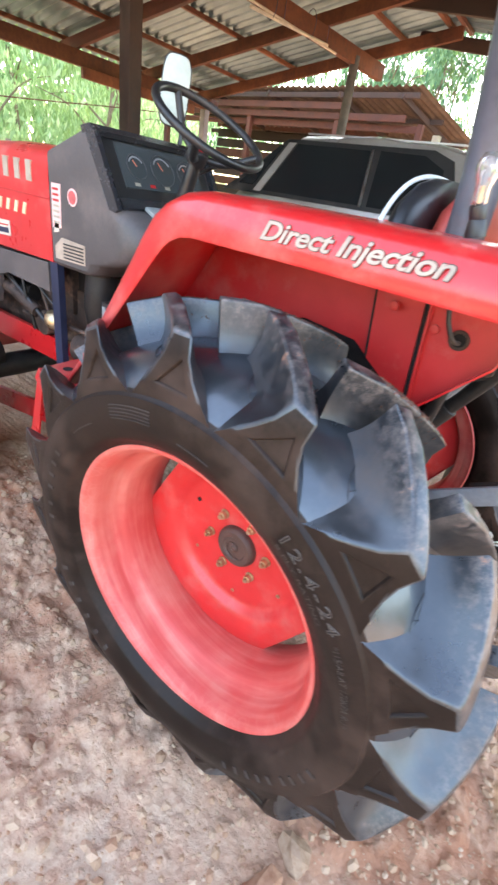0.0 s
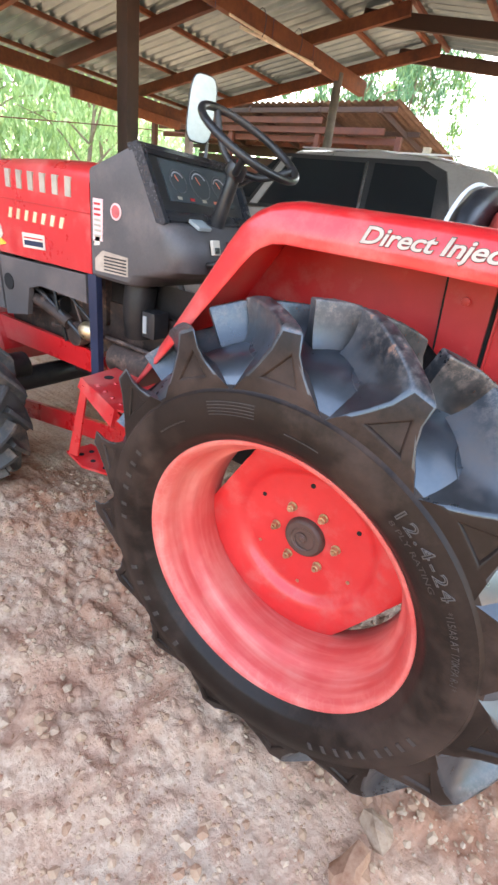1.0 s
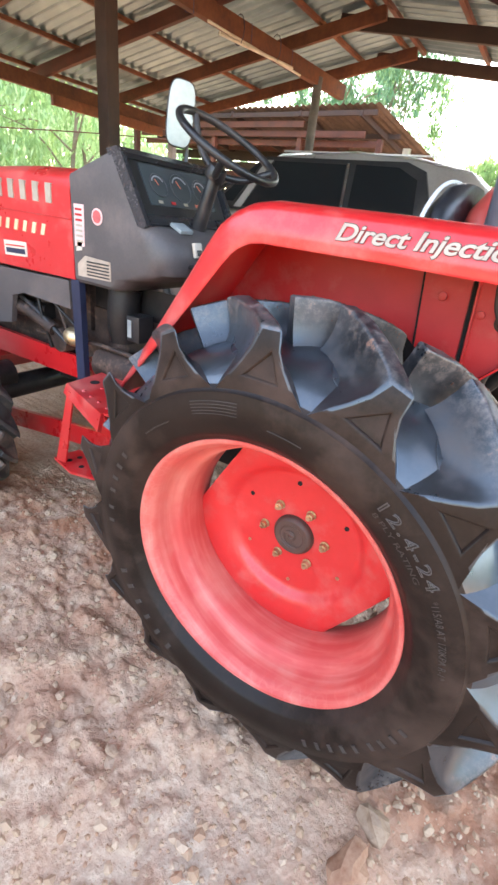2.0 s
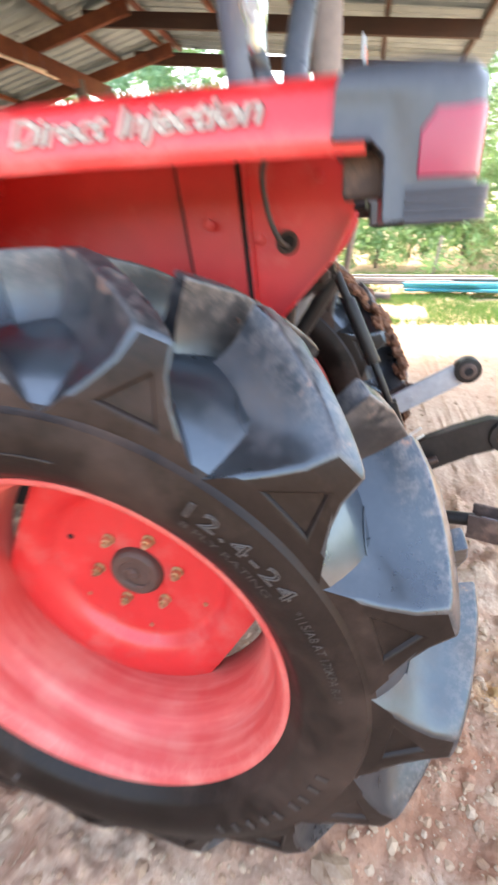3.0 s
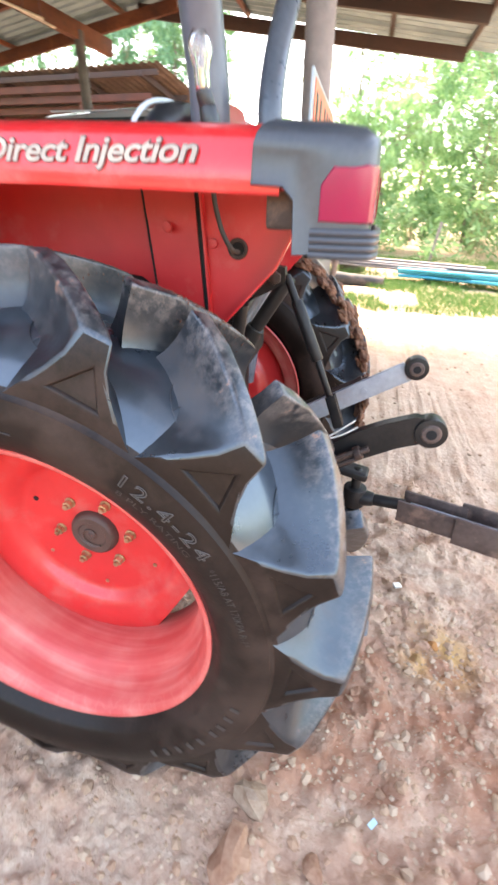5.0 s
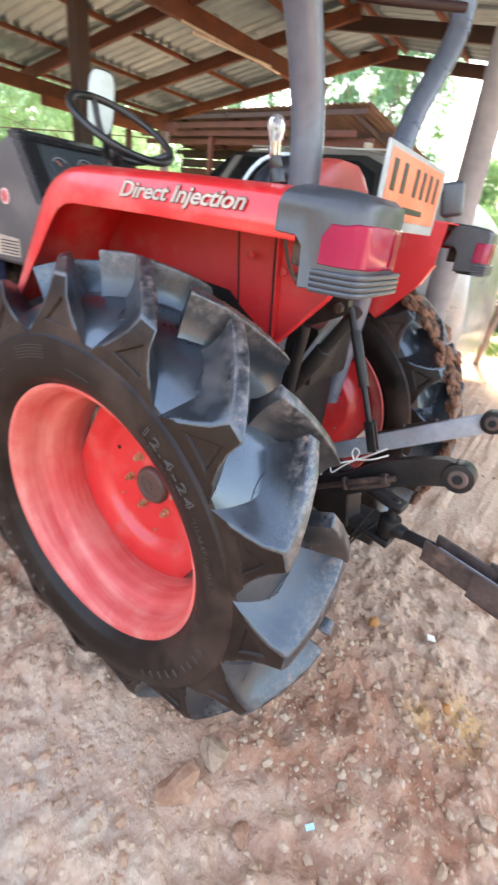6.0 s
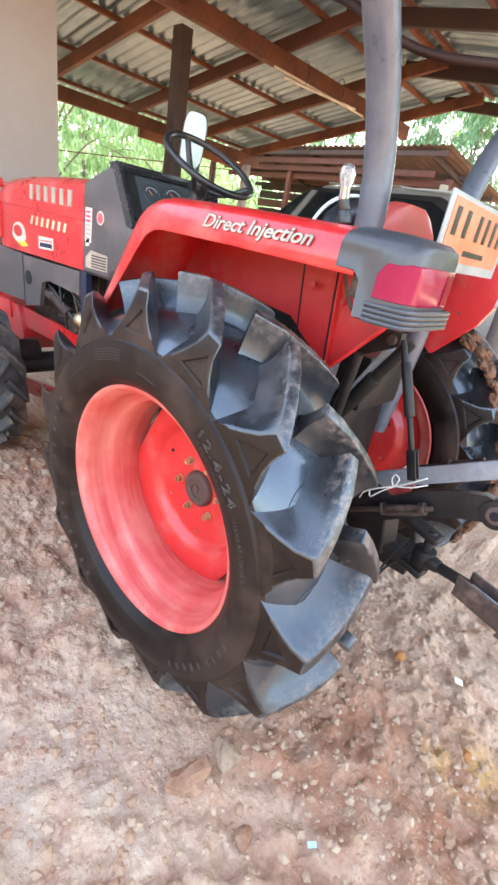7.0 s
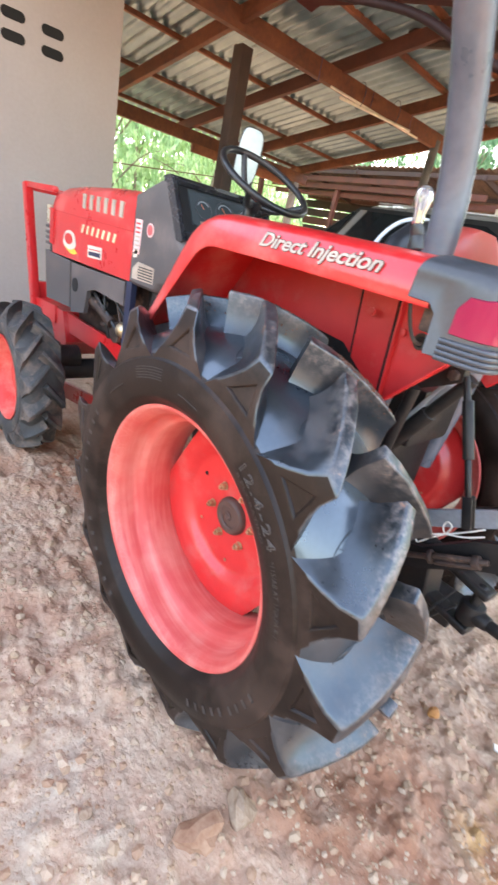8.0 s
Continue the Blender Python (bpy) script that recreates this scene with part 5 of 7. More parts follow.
span(bm, (0.3874, 0.345, 1.258), (0.3885, 0.49, 1.270))
part("plate_bar", bm, BLACK, pl)
bm = B()
rod(bm, (0.386, 0.295, 1.165), (0.384, 0.33, 1.24), 0.0035, seg=8)
rod(bm, (0.372, 0.295, 1.165), (0.400, 0.290, 1.165), 0.0085, seg=12)
part("plate_bracket", bm, BLACK_STEEL, pl)
# dark work lamp behind the plate
bm = B()
box(bm, (0.366, 0.84, 1.325), (0.060, 0.070, 0.090), (0, -12, 10))
part("work_lamp", bm, LAMP_PLASTIC, tractor, "small dark square work lamp", bevel=0.012, seg=3)

# seat: black cushion with white piping, red shell behind
bm = B()
prism(bm, [(-0.30, 0.93), (0.12, 0.90), (0.15, 0.98), (0.02, 1.01), (-0.28, 1.03), (-0.33, 0.99)], CY - 0.22, CY + 0.22)
seat = part("seat", bm, SEAT_BLACK, tractor, "black vinyl seat with white piping and red back", bevel=0.025, seg=3)


def back_ring(z, wide, x, thick):
    return [(x + thick * math.cos(a) * 0.5, CY + wide * (abs(math.sin(a)) ** 0.6) * (1 if math.sin(a) >= 0 else -1)) for a in np.linspace(0, 2 * math.pi, 25)[:-1]]


for name, mat, x0, th, sc, zt in (("back_cushion", SEAT_BLACK, 0.060, 0.085, 1.24, 0.006), ("back_shell", SEAT_RED, 0.138, 0.095, 0.95, 0.006)):
    bm = B()
    rings = []
    for z, w in ((0.97, 0.17), (1.05, 0.205), (1.15, 0.218), (1.24, 0.212), (1.295, 0.19), (1.335, 0.145), (1.352, 0.08)):
        rings.append([bm.verts.new((px + 0.10 * (z - 1.0), py, z + zt)) for px, py in back_ring(z, w * sc, x0, th * (1 if z < 1.3 else 0.6))])
    for a, b in zip(rings, rings[1:]):
        for k in range(24):
            bm.faces.new((a[k], a[(k + 1) % 24], b[(k + 1) % 24], b[k]))
    bm.faces.new(rings[-1])
    bm.faces.new(rings[0][::-1])
    part(name, bm, mat, seat, sharp=60)
bm = B()
pipe(bm, [(0.060 + 0.10 * (z - 1.0) - 0.022, CY + y * 1.25, z + 0.007) for y, z in ((-0.20, 0.99), (-0.222, 1.10), (-0.222, 1.20), (-0.205, 1.275), (-0.16, 1.325), (-0.09, 1.35), (0, 1.356), (0.09, 1.35), (0.16, 1.325), (0.205, 1.275), (0.222, 1.2), (0.222, 1.1), (0.20, 0.99))], 0.0045, seg=8)
part("piping", bm, WHITE_PIPING, seat, "white piping")

# bonnet
HW = 0.233


def hull(bm, profile, y_half, top_round=0.07):
    """A bonnet shape: outline of (x, z top) with rounded shoulders down to z low."""
    rows = []
    for x, zt, zl, w in profile:
        rows.append([bm.verts.new(p) for p in (
            (x, CY - w, zl), (x, CY - w, zt - top_round), (x, CY - w + 0.010, zt - top_round * 0.5), (x, CY - w + 0.04, zt - top_round * 0.14), (x, CY - w * 0.55, zt), (x, CY, zt + 0.006),
            (x, CY + w * 0.55, zt), (x, CY + w - 0.04, zt - top_round * 0.14), (x, CY + w - 0.010, zt - top_round * 0.5), (x, CY + w, zt - top_round), (x, CY + w, zl))])
    n = len(rows[0])
    for a, b in zip(rows, rows[1:]):
        for k in range(n - 1):
            bm.faces.new((a[k], a[k + 1], b[k + 1], b[k]))
    bm.faces.new(rows[0][::-1])
    bm.faces.new(rows[-1])


bm = B()
hull(bm, [(-1.085, 1.322, 0.972, HW), (-1.35, 1.322, 0.968, HW), (-1.65, 1.308, 0.962, HW), (-1.85, 1.288, 0.958, HW), (-1.95, 1.262, 0.956, HW - 0.003), (-2.01, 1.225, 0.98, HW - 0.02), (-2.03, 1.18, 1.02, HW - 0.04)], HW)
bonnet = part("bonnet", bm, RED, tractor, "glossy red bonnet with silver letters and stickers", sharp=35)
# strip of the darker red paints the shade line of the crease
bm = B()
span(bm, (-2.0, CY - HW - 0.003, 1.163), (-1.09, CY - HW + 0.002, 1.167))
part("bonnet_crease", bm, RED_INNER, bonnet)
# brand marks as plain shapes
for i in range(6):
    x = -1.585 + i * 0.073
    bm = B()
    prism(bm, [(x + 0.008, 1.206), (x + 0.038, 1.205), (x + 0.040, 1.266), (x + 0.010, 1.267)], CY - HW - 0.004, CY - HW + 0.004)
    part("badge_shape", bm, SILVER, bonnet, "silver badge shape", bevel=0.001)
for i in range(7):
    x = -1.59 + i * 0.054
    bm = B()
    prism(bm, [(x + 0.006, 1.100), (x + 0.026, 1.099), (x + 0.040, 1.136), (x + 0.020, 1.137)], CY - HW - 0.0025, CY - HW + 0.003)
    part("model_mark", bm, GOLD, bonnet, "pale gold model mark")
SX = CY - HW
bm = B()
prism(bm, [(-1.72 + 0.075 * math.cos(a) * (1.0 if math.sin(a) > -0.2 else 1.12), 1.045 + 0.048 * math.sin(a)) for a in np.linspace(0, 2 * math.pi, 25)[:-1]], SX - 0.0018, SX + 0.004)
part("round_sticker", bm, WHITE, bonnet, "round white sticker with yellow band")
bm = B()
prism(bm, [(-1.76 + 0.12 * t - 0.02, 1.015 - 0.012 * math.sin(t * 3.1)) for t in np.linspace(0, 1, 8)] + [(-1.64 - 0.12 * t + 0.02, 0.998 - 0.012 * math.sin(t * 3.1)) for t in np.linspace(0, 1, 8)], SX - 0.0030, SX + 0.004)
part("sticker_band", bm, YELLOW, bonnet)
bm = B()
prism(bm, [(-1.73 + 0.05 * math.cos(a), 1.052 + 0.026 * math.sin(a)) for a in np.linspace(0, 2 * math.pi, 17)[:-1]], SX - 0.0028, SX + 0.004)
part("sticker_disc", bm, RED, bonnet)
bm = B()
prism(bm, [(-1.50, 1.002), (-1.355, 1.010), (-1.355, 1.062), (-1.50, 1.056)], SX - 0.0018, SX + 0.004)
part("square_sticker", bm, WHITE, bonnet, "white and blue rectangular sticker")
for z0, z1, mt in ((1.012, 1.030, NAVY), (1.037, 1.042, RED)):
    bm = B()
    prism(bm, [(-1.488, z0), (-1.367, z0 + 0.006), (-1.367, z1 + 0.006), (-1.488, z1)], SX - 0.0028, SX + 0.004)
    part("sticker_bar", bm, mt, bonnet)
bm = B()
prism(bm, [(-1.985, 1.00), (-1.935, 0.995), (-1.935, 1.17), (-1.985, 1.175)], SX - 0.002, SX + 0.004)
part("side_vent", bm, RED_INNER, bonnet)
# grey nose with headlamp and toothed edge
bm = B()
hull(bm, [(-2.0, 1.16, 0.74, HW - 0.008), (-2.06, 1.20, 0.72, HW - 0.03), (-2.10, 1.10, 0.72, HW - 0.06)], HW)
nose = part("grille", bm, GREY_PLASTIC, tractor, "dark grey plastic grille with a pale headlamp", bevel=0.004)
bm = B()
span(bm, (-2.075, SX + 0.012, 1.09), (-2.015, SX + 0.05, 1.185))
part("headlamp", bm, plain("yellowed_lamp", (0.42, 0.36, 0.26), rough=0.3), nose, "yellowed headlamp", bevel=0.008)
for i in range(4):
    bm = B()
    span(bm, (-2.075, SX + 0.008, 0.985 + i * 0.028), (-2.008, SX + 0.05, 1.0 + i * 0.028))
    part("grille_bar", bm, GREY_PLASTIC, nose, bevel=0.002)
# grey lower side covers
bm = B()
prism(bm, [(-2.06, 0.955), (-1.715, 0.95), (-1.70, 0.72), (-2.03, 0.70)], SX + 0.004, SX + 0.03)
part("side_cover", bm, GREY_PLASTIC, tractor, "dark grey plastic lower side cover", bevel=0.006)
bm = B()
prism(bm, [(-1.70, 0.945), (-1.13, 0.962), (-1.13, 0.86), (-1.42, 0.868), (-1.50, 0.845), (-1.53, 0.73), (-1.69, 0.70)], SX + 0.006, SX + 0.028)
cov = part("side_cover", bm, GREY_PLASTIC, tractor, "dark grey plastic lower side cover with a round hole", bevel=0.006)
bm = B()
rod(bm, (-1.645, SX + 0.0075, 0.845), (-1.645, SX + 0.003, 0.845), 0.034, seg=24)
part("round_opening", bm, DARK_GAP, cov)

# dash cowl
def cowl_top(x):
    return float(np.interp(x, [-1.078, -1.02, -0.93, -0.87, -0.6], [1.303, 1.328, 1.362, 1.375, 1.375]))


def cowl_ring(xr, rc, z, t=None, z0=1.19, w=HW + 0.002, taper=0.0):
    pts = [(-1.078, -w + taper)]
    for k in range(7):
        a = math.pi / 2 * k / 6
        pts.append((xr - rc + rc * math.sin(a), -w + taper + rc - rc * math.cos(a)))
    pts += [(x, -y) for x, y in pts[::-1]]
    return [(x, CY + y, z if t is None else z0 + (cowl_top(x) - z0) * t) for x, y in pts]


bm = B()
levels = [cowl_ring(-0.86, 0.05, 0.966, taper=0.012), cowl_ring(-0.845, 0.06, 0.978), cowl_ring(-0.80, 0.09, 1.005), cowl_ring(-0.70, 0.10, 1.022), cowl_ring(-0.65, 0.10, 1.045), cowl_ring(-0.638, 0.10, 1.09), cowl_ring(-0.655, 0.10, 1.14),
          cowl_ring(-0.690, 0.09, 1.172), cowl_ring(-0.765, 0.03, 1.19), cowl_ring(-0.80, 0.02, 0, 0.35), cowl_ring(-0.855, 0.02, 0, 0.88), cowl_ring(-0.868, 0.02, 0, 0.97, taper=0.004), cowl_ring(-0.880, 0.02, 0, 1.0, taper=0.022)]
rings = [[bm.verts.new(p) for p in lv] for lv in levels]
for a, b in zip(rings, rings[1:]):
    for k in range(len(a)):
        bm.faces.new((a[k], a[(k + 1) % len(a)], b[(k + 1) % len(a)], b[k]))
bm.faces.new(rings[0][::-1])
bm.faces.new(rings[-1])
cowl = part("dash_cowl", bm, GREY_PLASTIC, tractor, "dusty dark grey plastic dashboard cowl with stickers", sharp=42)
# hood frame round the sunken instrument face
bm = B()
for s in (-1, 1):
    prism(bm, [(-0.772, 1.176), (-0.745, 1.172), (-0.732, 1.182), (-0.838, 1.366), (-0.862, 1.378), (-0.880, 1.362)], CY + s * (HW + 0.0030), CY + s * (HW - 0.014))
prism(bm, [(-0.905, 1.374), (-0.862, 1.3825), (-0.836, 1.368), (-0.845, 1.355), (-0.89, 1.350)], CY - HW + 0.0, CY + HW - 0.0)
prism(bm, [(-0.775, 1.186), (-0.735, 1.180), (-0.728, 1.188), (-0.755, 1.212), (-0.785, 1.215)], CY - HW + 0.02, CY + HW - 0.02)
part("instrument_hood", bm, DASH, cowl, "glossy black instrument hood", bevel=0.006)


def on_dash(u, y, out):
    """A place on the sunken dash face: u from its foot (0) to its top (1)."""
    return Vector((-0.772 - 0.088 * u + 0.89 * out, CY + y, 1.20 + 0.155 * u + 0.46 * out))


def dash_plate(name, u0, u1, y0, y1, out, material, label=""):
    b_ = B()
    c = [[b_.verts.new(on_dash(u, y, o)) for u, y in ((u0, y0), (u0, y1), (u1, y1), (u1, y0))] for o in (out - 0.006, out)]
    b_.faces.new(c[0])
    b_.faces.new(c[1])
    for k in range(4):
        b_.faces.new((c[0][k], c[0][(k + 1) % 4], c[1][(k + 1) % 4], c[1][k]))
    return part(name, b_, material, cowl, label, bevel=0.0015)


dash_plate("dash_face", 0.0, 1.0, -0.205, 0.205, 0.008, BLACK, "black dashboard face")
dash_plate("gauge_glass", 0.22, 0.93, -0.165, 0.165, 0.012, GAUGE, "glass-covered gauge cluster")
for y, r in ((-0.105, 0.036), (0.0, 0.047), (0.105, 0.040)):
    b_ = B()
    pipe(b_, [on_dash(0.58 + r * math.sin(a) / 0.178, y + r * math.cos(a), 0.0135) for a in np.linspace(0, 2 * math.pi, 25)[:-1]], 0.0016, seg=6, n=0, closed=True)
    part("gauge_ring", b_, LAMP_PLASTIC, cowl, "thin grey gauge ring")
    b_ = B()
    pipe(b_, [on_dash(0.58 + r * 0.78 * math.sin(a) / 0.178, y + r * 0.78 * math.cos(a), 0.013) for a in np.linspace(0.5, 2.7, 9)], 0.0022, seg=6, n=0)
    part("gauge_scale", b_, GREY_STEEL, cowl)
    b_ = B()
    rod(b_, on_dash(0.58, y, 0.0135), on_dash(0.58 + r * 0.5 / 0.178, y - r * 0.3, 0.0135), 0.0014, seg=6)
    part("gauge_needle", b_, ORANGE, cowl)
for i in range(5):
    y = -0.12 + 0.06 * i
    dash_plate("warning_light", 0.26, 0.31, y - 0.010, y + 0.010, 0.0135, (SILVER, RED_INNER, SILVER, ORANGE, SILVER)[i])
for x, y, z, w, h, tilt, mt, lab in ((-0.700, -0.115, 1.182, 0.060, 0.050, -66, PLATE_FRAME, "pale grey printed plate"), (-0.640, -0.105, 1.125, 0.036, 0.044, -14, WHITE, "white switch plate"), (-0.640, -0.02, 1.125, 0.04, 0.04, -14, BLACK, "black switch panel")):
    b_ = B()
    box(b_, (x, CY + y, z), (0.012, w, h), (0, tilt, 0))
    part("switch_plate", b_, mt, cowl, lab, bevel=0.003)
b_ = B()
box(b_, (-0.632, CY - 0.105, 1.118), (0.008, 0.020, 0.018), (0, -14, 0))
part("rocker_switch", b_, BLACK, cowl, bevel=0.002)
for y, z in ((-0.135, 1.075), (-0.105, 1.072), (-0.07, 1.075)):
    b_ = B()
    rod(b_, (-0.645, CY + y, z), (-0.612, CY + y, z + 0.004), 0.008, seg=14)
    rod(b_, (-0.612, CY + y, z + 0.004), (-0.600, CY + y, z + 0.005), 0.012, seg=14)
    part("knob", b_, BLACK, cowl, bevel=0.002)
bm = B()
prism(bm, [(-1.068, 1.085), (-1.02, 1.088), (-1.015, 1.215), (-1.063, 1.215)], SX - 0.004, SX + 0.002)
stk = part("warning_sticker", bm, PINK, cowl, "pale pink printed sticker")
for i in range(7):
    bm = B()
    z = 1.10 + i * 0.016
    prism(bm, [(-1.058, z), (-1.026, z), (-1.026, z + 0.007), (-1.058, z + 0.007)], SX - 0.0052, SX)
    part("print_bar", bm, RED_INNER if i > 3 else SILVER, cowl)
bm = B()
rod(bm, (-0.952, SX + 0.002, 1.185), (-0.952, SX - 0.004, 1.185), 0.025, seg=24)
part("round_sticker", bm, PINK, cowl, "round pink warning sticker")
bm = B()
rod(bm, (-0.952, SX, 1.185), (-0.952, SX - 0.0052, 1.185), 0.019, seg=24)
part("sticker_disc", bm, plain("sticker_red", (0.55, 0.10, 0.10)), cowl)
bm = B()
prism(bm, [(-1.06, 0.990), (-0.895, 0.995), (-0.895, 1.055), (-1.02, 1.06), (-1.06, 1.03)], SX - 0.004, SX + 0.002)
part("worn_sticker", bm, plain("tan_sticker", (0.42, 0.33, 0.26)), cowl, "worn tan instruction sticker")
for i in range(5):
    bm = B()
    z = 0.998 + i * 0.0105
    prism(bm, [(-1.012, z), (-0.902, z + 0.002), (-0.902, z + 0.007), (-1.012, z + 0.005)], SX - 0.0052, SX)
    part("print_bar", bm, BLACK, cowl)
bm = B()
prism(bm, [(-1.065, 1.07), (-1.035, 1.075), (-1.03, 1.105), (-1.055, 1.10)], SX - 0.004, SX + 0.002)
part("torn_sticker", bm, WHITE, cowl, "torn white sticker scrap")

# steering
ST_C, ST_N = Vector((-0.622, CY, 1.422)), Vector((0.52, 0.0, 0.855)).normalized()
su = Vector((0, 1, 0))
sv = ST_N.cross(su)
bm = B()
pipe(bm, [ST_C + (su * math.cos(a) + sv * math.sin(a)) * 0.167 for a in np.linspace(0, 2 * math.pi, 49)[:-1]], 0.0115, seg=12, n=0, closed=True)
steer = part("steering_wheel", bm, BLACK, tractor, "black three-spoke steering wheel")
bm = B()
rod(bm, ST_C - ST_N * 0.105, ST_C - ST_N * 0.065, 0.034, 0.030, seg=24)
part("hub", bm, BLACK, steer, bevel=0.006)
for a in (90, 215, 325):
    q = su * math.cos(radians(a)) + sv * math.sin(radians(a))
    bm = B()
    pipe(bm, [ST_C - ST_N * 0.085 + q * 0.02, ST_C - ST_N * 0.065 + q * 0.09, ST_C - ST_N * 0.004 + q * 0.162], 0.011, seg=10)
    part("spoke", bm, BLACK, steer)
bm = B()
rod(bm, ST_C - ST_N * 0.09, (-0.735, CY, 1.165), 0.020, 0.026, seg=20)
part("steering_column", bm, BLACK, tractor, "black steering column", bevel=0.004)
bm = B()
pipe(bm, [(-0.69, CY + 0.02, 1.30), (-0.67, CY + 0.10, 1.335), (-0.655, CY + 0.15, 1.35)], 0.006, seg=8)
rod(bm, (-0.655, CY + 0.15, 1.35), (-0.648, CY + 0.18, 1.356), 0.014)
part("control_lever", bm, BLACK, tractor, "small lever with black knob")
bm = B()
rod(bm, ST_C - ST_N * 0.066, ST_C - ST_N * 0.058, 0.012)
part("horn_button", bm, RED, steer, "red horn button")

# wing mirror on the far side
bm = B()
prism(bm, [(0.049 * (abs(math.cos(a)) ** 0.5) * (1 if math.cos(a) >= 0 else -1), 0.106 * (abs(math.sin(a)) ** 0.55) * (1 if math.sin(a) >= 0 else -1)) for a in np.linspace(0, 2 * math.pi, 33)[:-1]], -0.012, 0.012)
rotm = Matrix.Translation((-1.068, 0.735, 1.556)) @ Euler((radians(0), radians(5), radians(52))).to_matrix().to_4x4()
bmesh.ops.transform(bm, matrix=rotm, verts=bm.verts[:])
mir = part("wing_mirror", bm, MIRROR_FACE, tractor, "pale rounded wing mirror with black rim", bevel=0.004)
bm = B()
pipe(bm, [rotm @ Vector((0.0495 * (abs(math.cos(a)) ** 0.5) * (1 if math.cos(a) >= 0 else -1), -0.004, 0.1065 * (abs(math.sin(a)) ** 0.55) * (1 if math.sin(a) >= 0 else -1))) for a in np.linspace(0, 2 * math.pi, 41)[:-1]], 0.0035, seg=8, n=0, closed=True)
part("mirror_rim", bm, BLACK, mir)
bm = B()
pipe(bm, [(-1.06, 0.765, 1.50), (-1.06, 0.77, 1.42), (-1.05, 0.74, 1.36), (-1.0, 0.67, 1.30)], 0.008, seg=8)
part("mirror_arm", bm, BLACK, mir)

# engine bay, frame and axle
bm = B()
span(bm, (-1.92, CY - 0.11, 0.52), (-0.55, CY + 0.11, 0.86))
box(bm, (-1.45, CY, 0.86), (0.62, 0.26, 0.20))
rod(bm, (-1.28, CY - 0.11, 0.70), (-1.28, CY - 0.185, 0.70), 0.05)
eng = part("engine_block", bm, ENGINE, tractor, "greasy dusty engine block and gearbox", bevel=0.012)
for a, b, r, m in (((-1.62, SX + 0.06, 0.80), (-1.30, SX + 0.05, 0.74), 0.026, ENGINE), ((-1.56, SX + 0.05, 0.86), (-1.22, SX + 0.05, 0.70), 0.010, BLACK), ((-1.45, SX + 0.07, 0.70), (-0.72, SX + 0.05, 0.735), 0.009, ENGINE),
                   ((-1.38, SX + 0.04, 0.88), (-1.33, SX + 0.05, 0.66), 0.007, BLACK_STEEL), ((-0.93, SX + 0.09, 0.78), (-0.928, SX + 0.09, 0.96), 0.058, BLACK_STEEL),
                   ((-1.04, SX + 0.08, 0.665), (-0.74, SX + 0.08, 0.675), 0.062, ENGINE), ((-1.19, SX + 0.05, 0.74), (-1.15, SX + 0.05, 0.74), 0.036, BRASS), ((-1.62, SX + 0.07, 0.78), (-1.36, SX + 0.08, 0.80), 0.034, BLACK_STEEL), ((-1.30, SX + 0.06, 0.90), (-1.22, SX + 0.06, 0.72), 0.006, ENGINE), ((-1.42, SX + 0.05, 0.90), (-1.18, SX + 0.06, 0.78), 0.005, BLACK)):
    bm = B()
    mid = (Vector(a) + Vector(b)) / 2 + Vector((0, -0.01, 0.02 if r < 0.03 else 0))
    pipe(bm, [a, mid, b], r, seg=14, n=5)
    part("engine_hose" if r < 0.03 else "engine_canister", bm, m, eng)
bm = B()
span(bm, (-1.115, SX + 0.005, 0.56), (-1.07, SX + 0.03, 0.985))
part("cowl_stay", bm, NAVY, tractor, "dark blue steel stay")
bm = B()
span(bm, (-0.86, SX + 0.03, 0.80), (-0.80, SX + 0.10, 0.89))
relay = part("relay_box", bm, BLACK, tractor, bevel=0.004)
bm = B()
span(bm, (-0.853, SX + 0.027, 0.815), (-0.835, SX + 0.031, 0.875))
part("relay_label", bm, PLATE_FRAME, relay, "pale label strip")
# added dark backing, puts the engine bay's shade behind the hoses
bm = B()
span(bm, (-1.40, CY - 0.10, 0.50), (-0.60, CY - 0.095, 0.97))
part("engine_shroud", bm, BLACK_STEEL, tractor, "black sheet added behind the hoses to darken the engine bay")
bm = B()
prism(bm, [(-2.0, 0.655), (-1.15, 0.655), (-1.02, 0.70), (-0.83, 0.70), (-0.83, 0.58), (-1.05, 0.565), (-2.0, 0.545)], 0.285, 0.305)
rail = part("side_rail", bm, RED, tractor, "red steel side rail with bolts", bevel=0.003)
for x, z in ((-1.10, 0.665), (-1.10, 0.605), (-0.98, 0.66), (-0.90, 0.675), (-0.90, 0.62), (-1.9, 0.62)):
    bm = B()
    rod(bm, (x, 0.286, z), (x, 0.270, z), 0.013, seg=6)
    part("bolt", bm, BRASS, rail, bevel=0.001)
bm = B()
prism(bm, [(-2.0, 0.655), (-1.02, 0.655), (-0.83, 0.66), (-0.83, 0.58), (-2.0, 0.545)], 2 * CY - 0.305, 2 * CY - 0.285)
part("side_rail", bm, RED, tractor, bevel=0.003)
bm = B()
prism(bm, [(-2.2, 0.66), (-1.86, 0.66), (-1.80, 0.50), (-1.9, 0.40), (-2.15, 0.42)], CY - 0.20, CY + 0.20)
part("front_bracket", bm, RED, tractor, "red cast front bracket", bevel=0.008)
bm = B()
rod(bm, (-1.64, 0.08, 0.40), (-1.64, 2 * CY - 0.08, 0.40), 0.055, seg=20)
rod(bm, (-1.64, 0.10, 0.47), (-1.64, 0.26, 0.47), 0.062, seg=20)
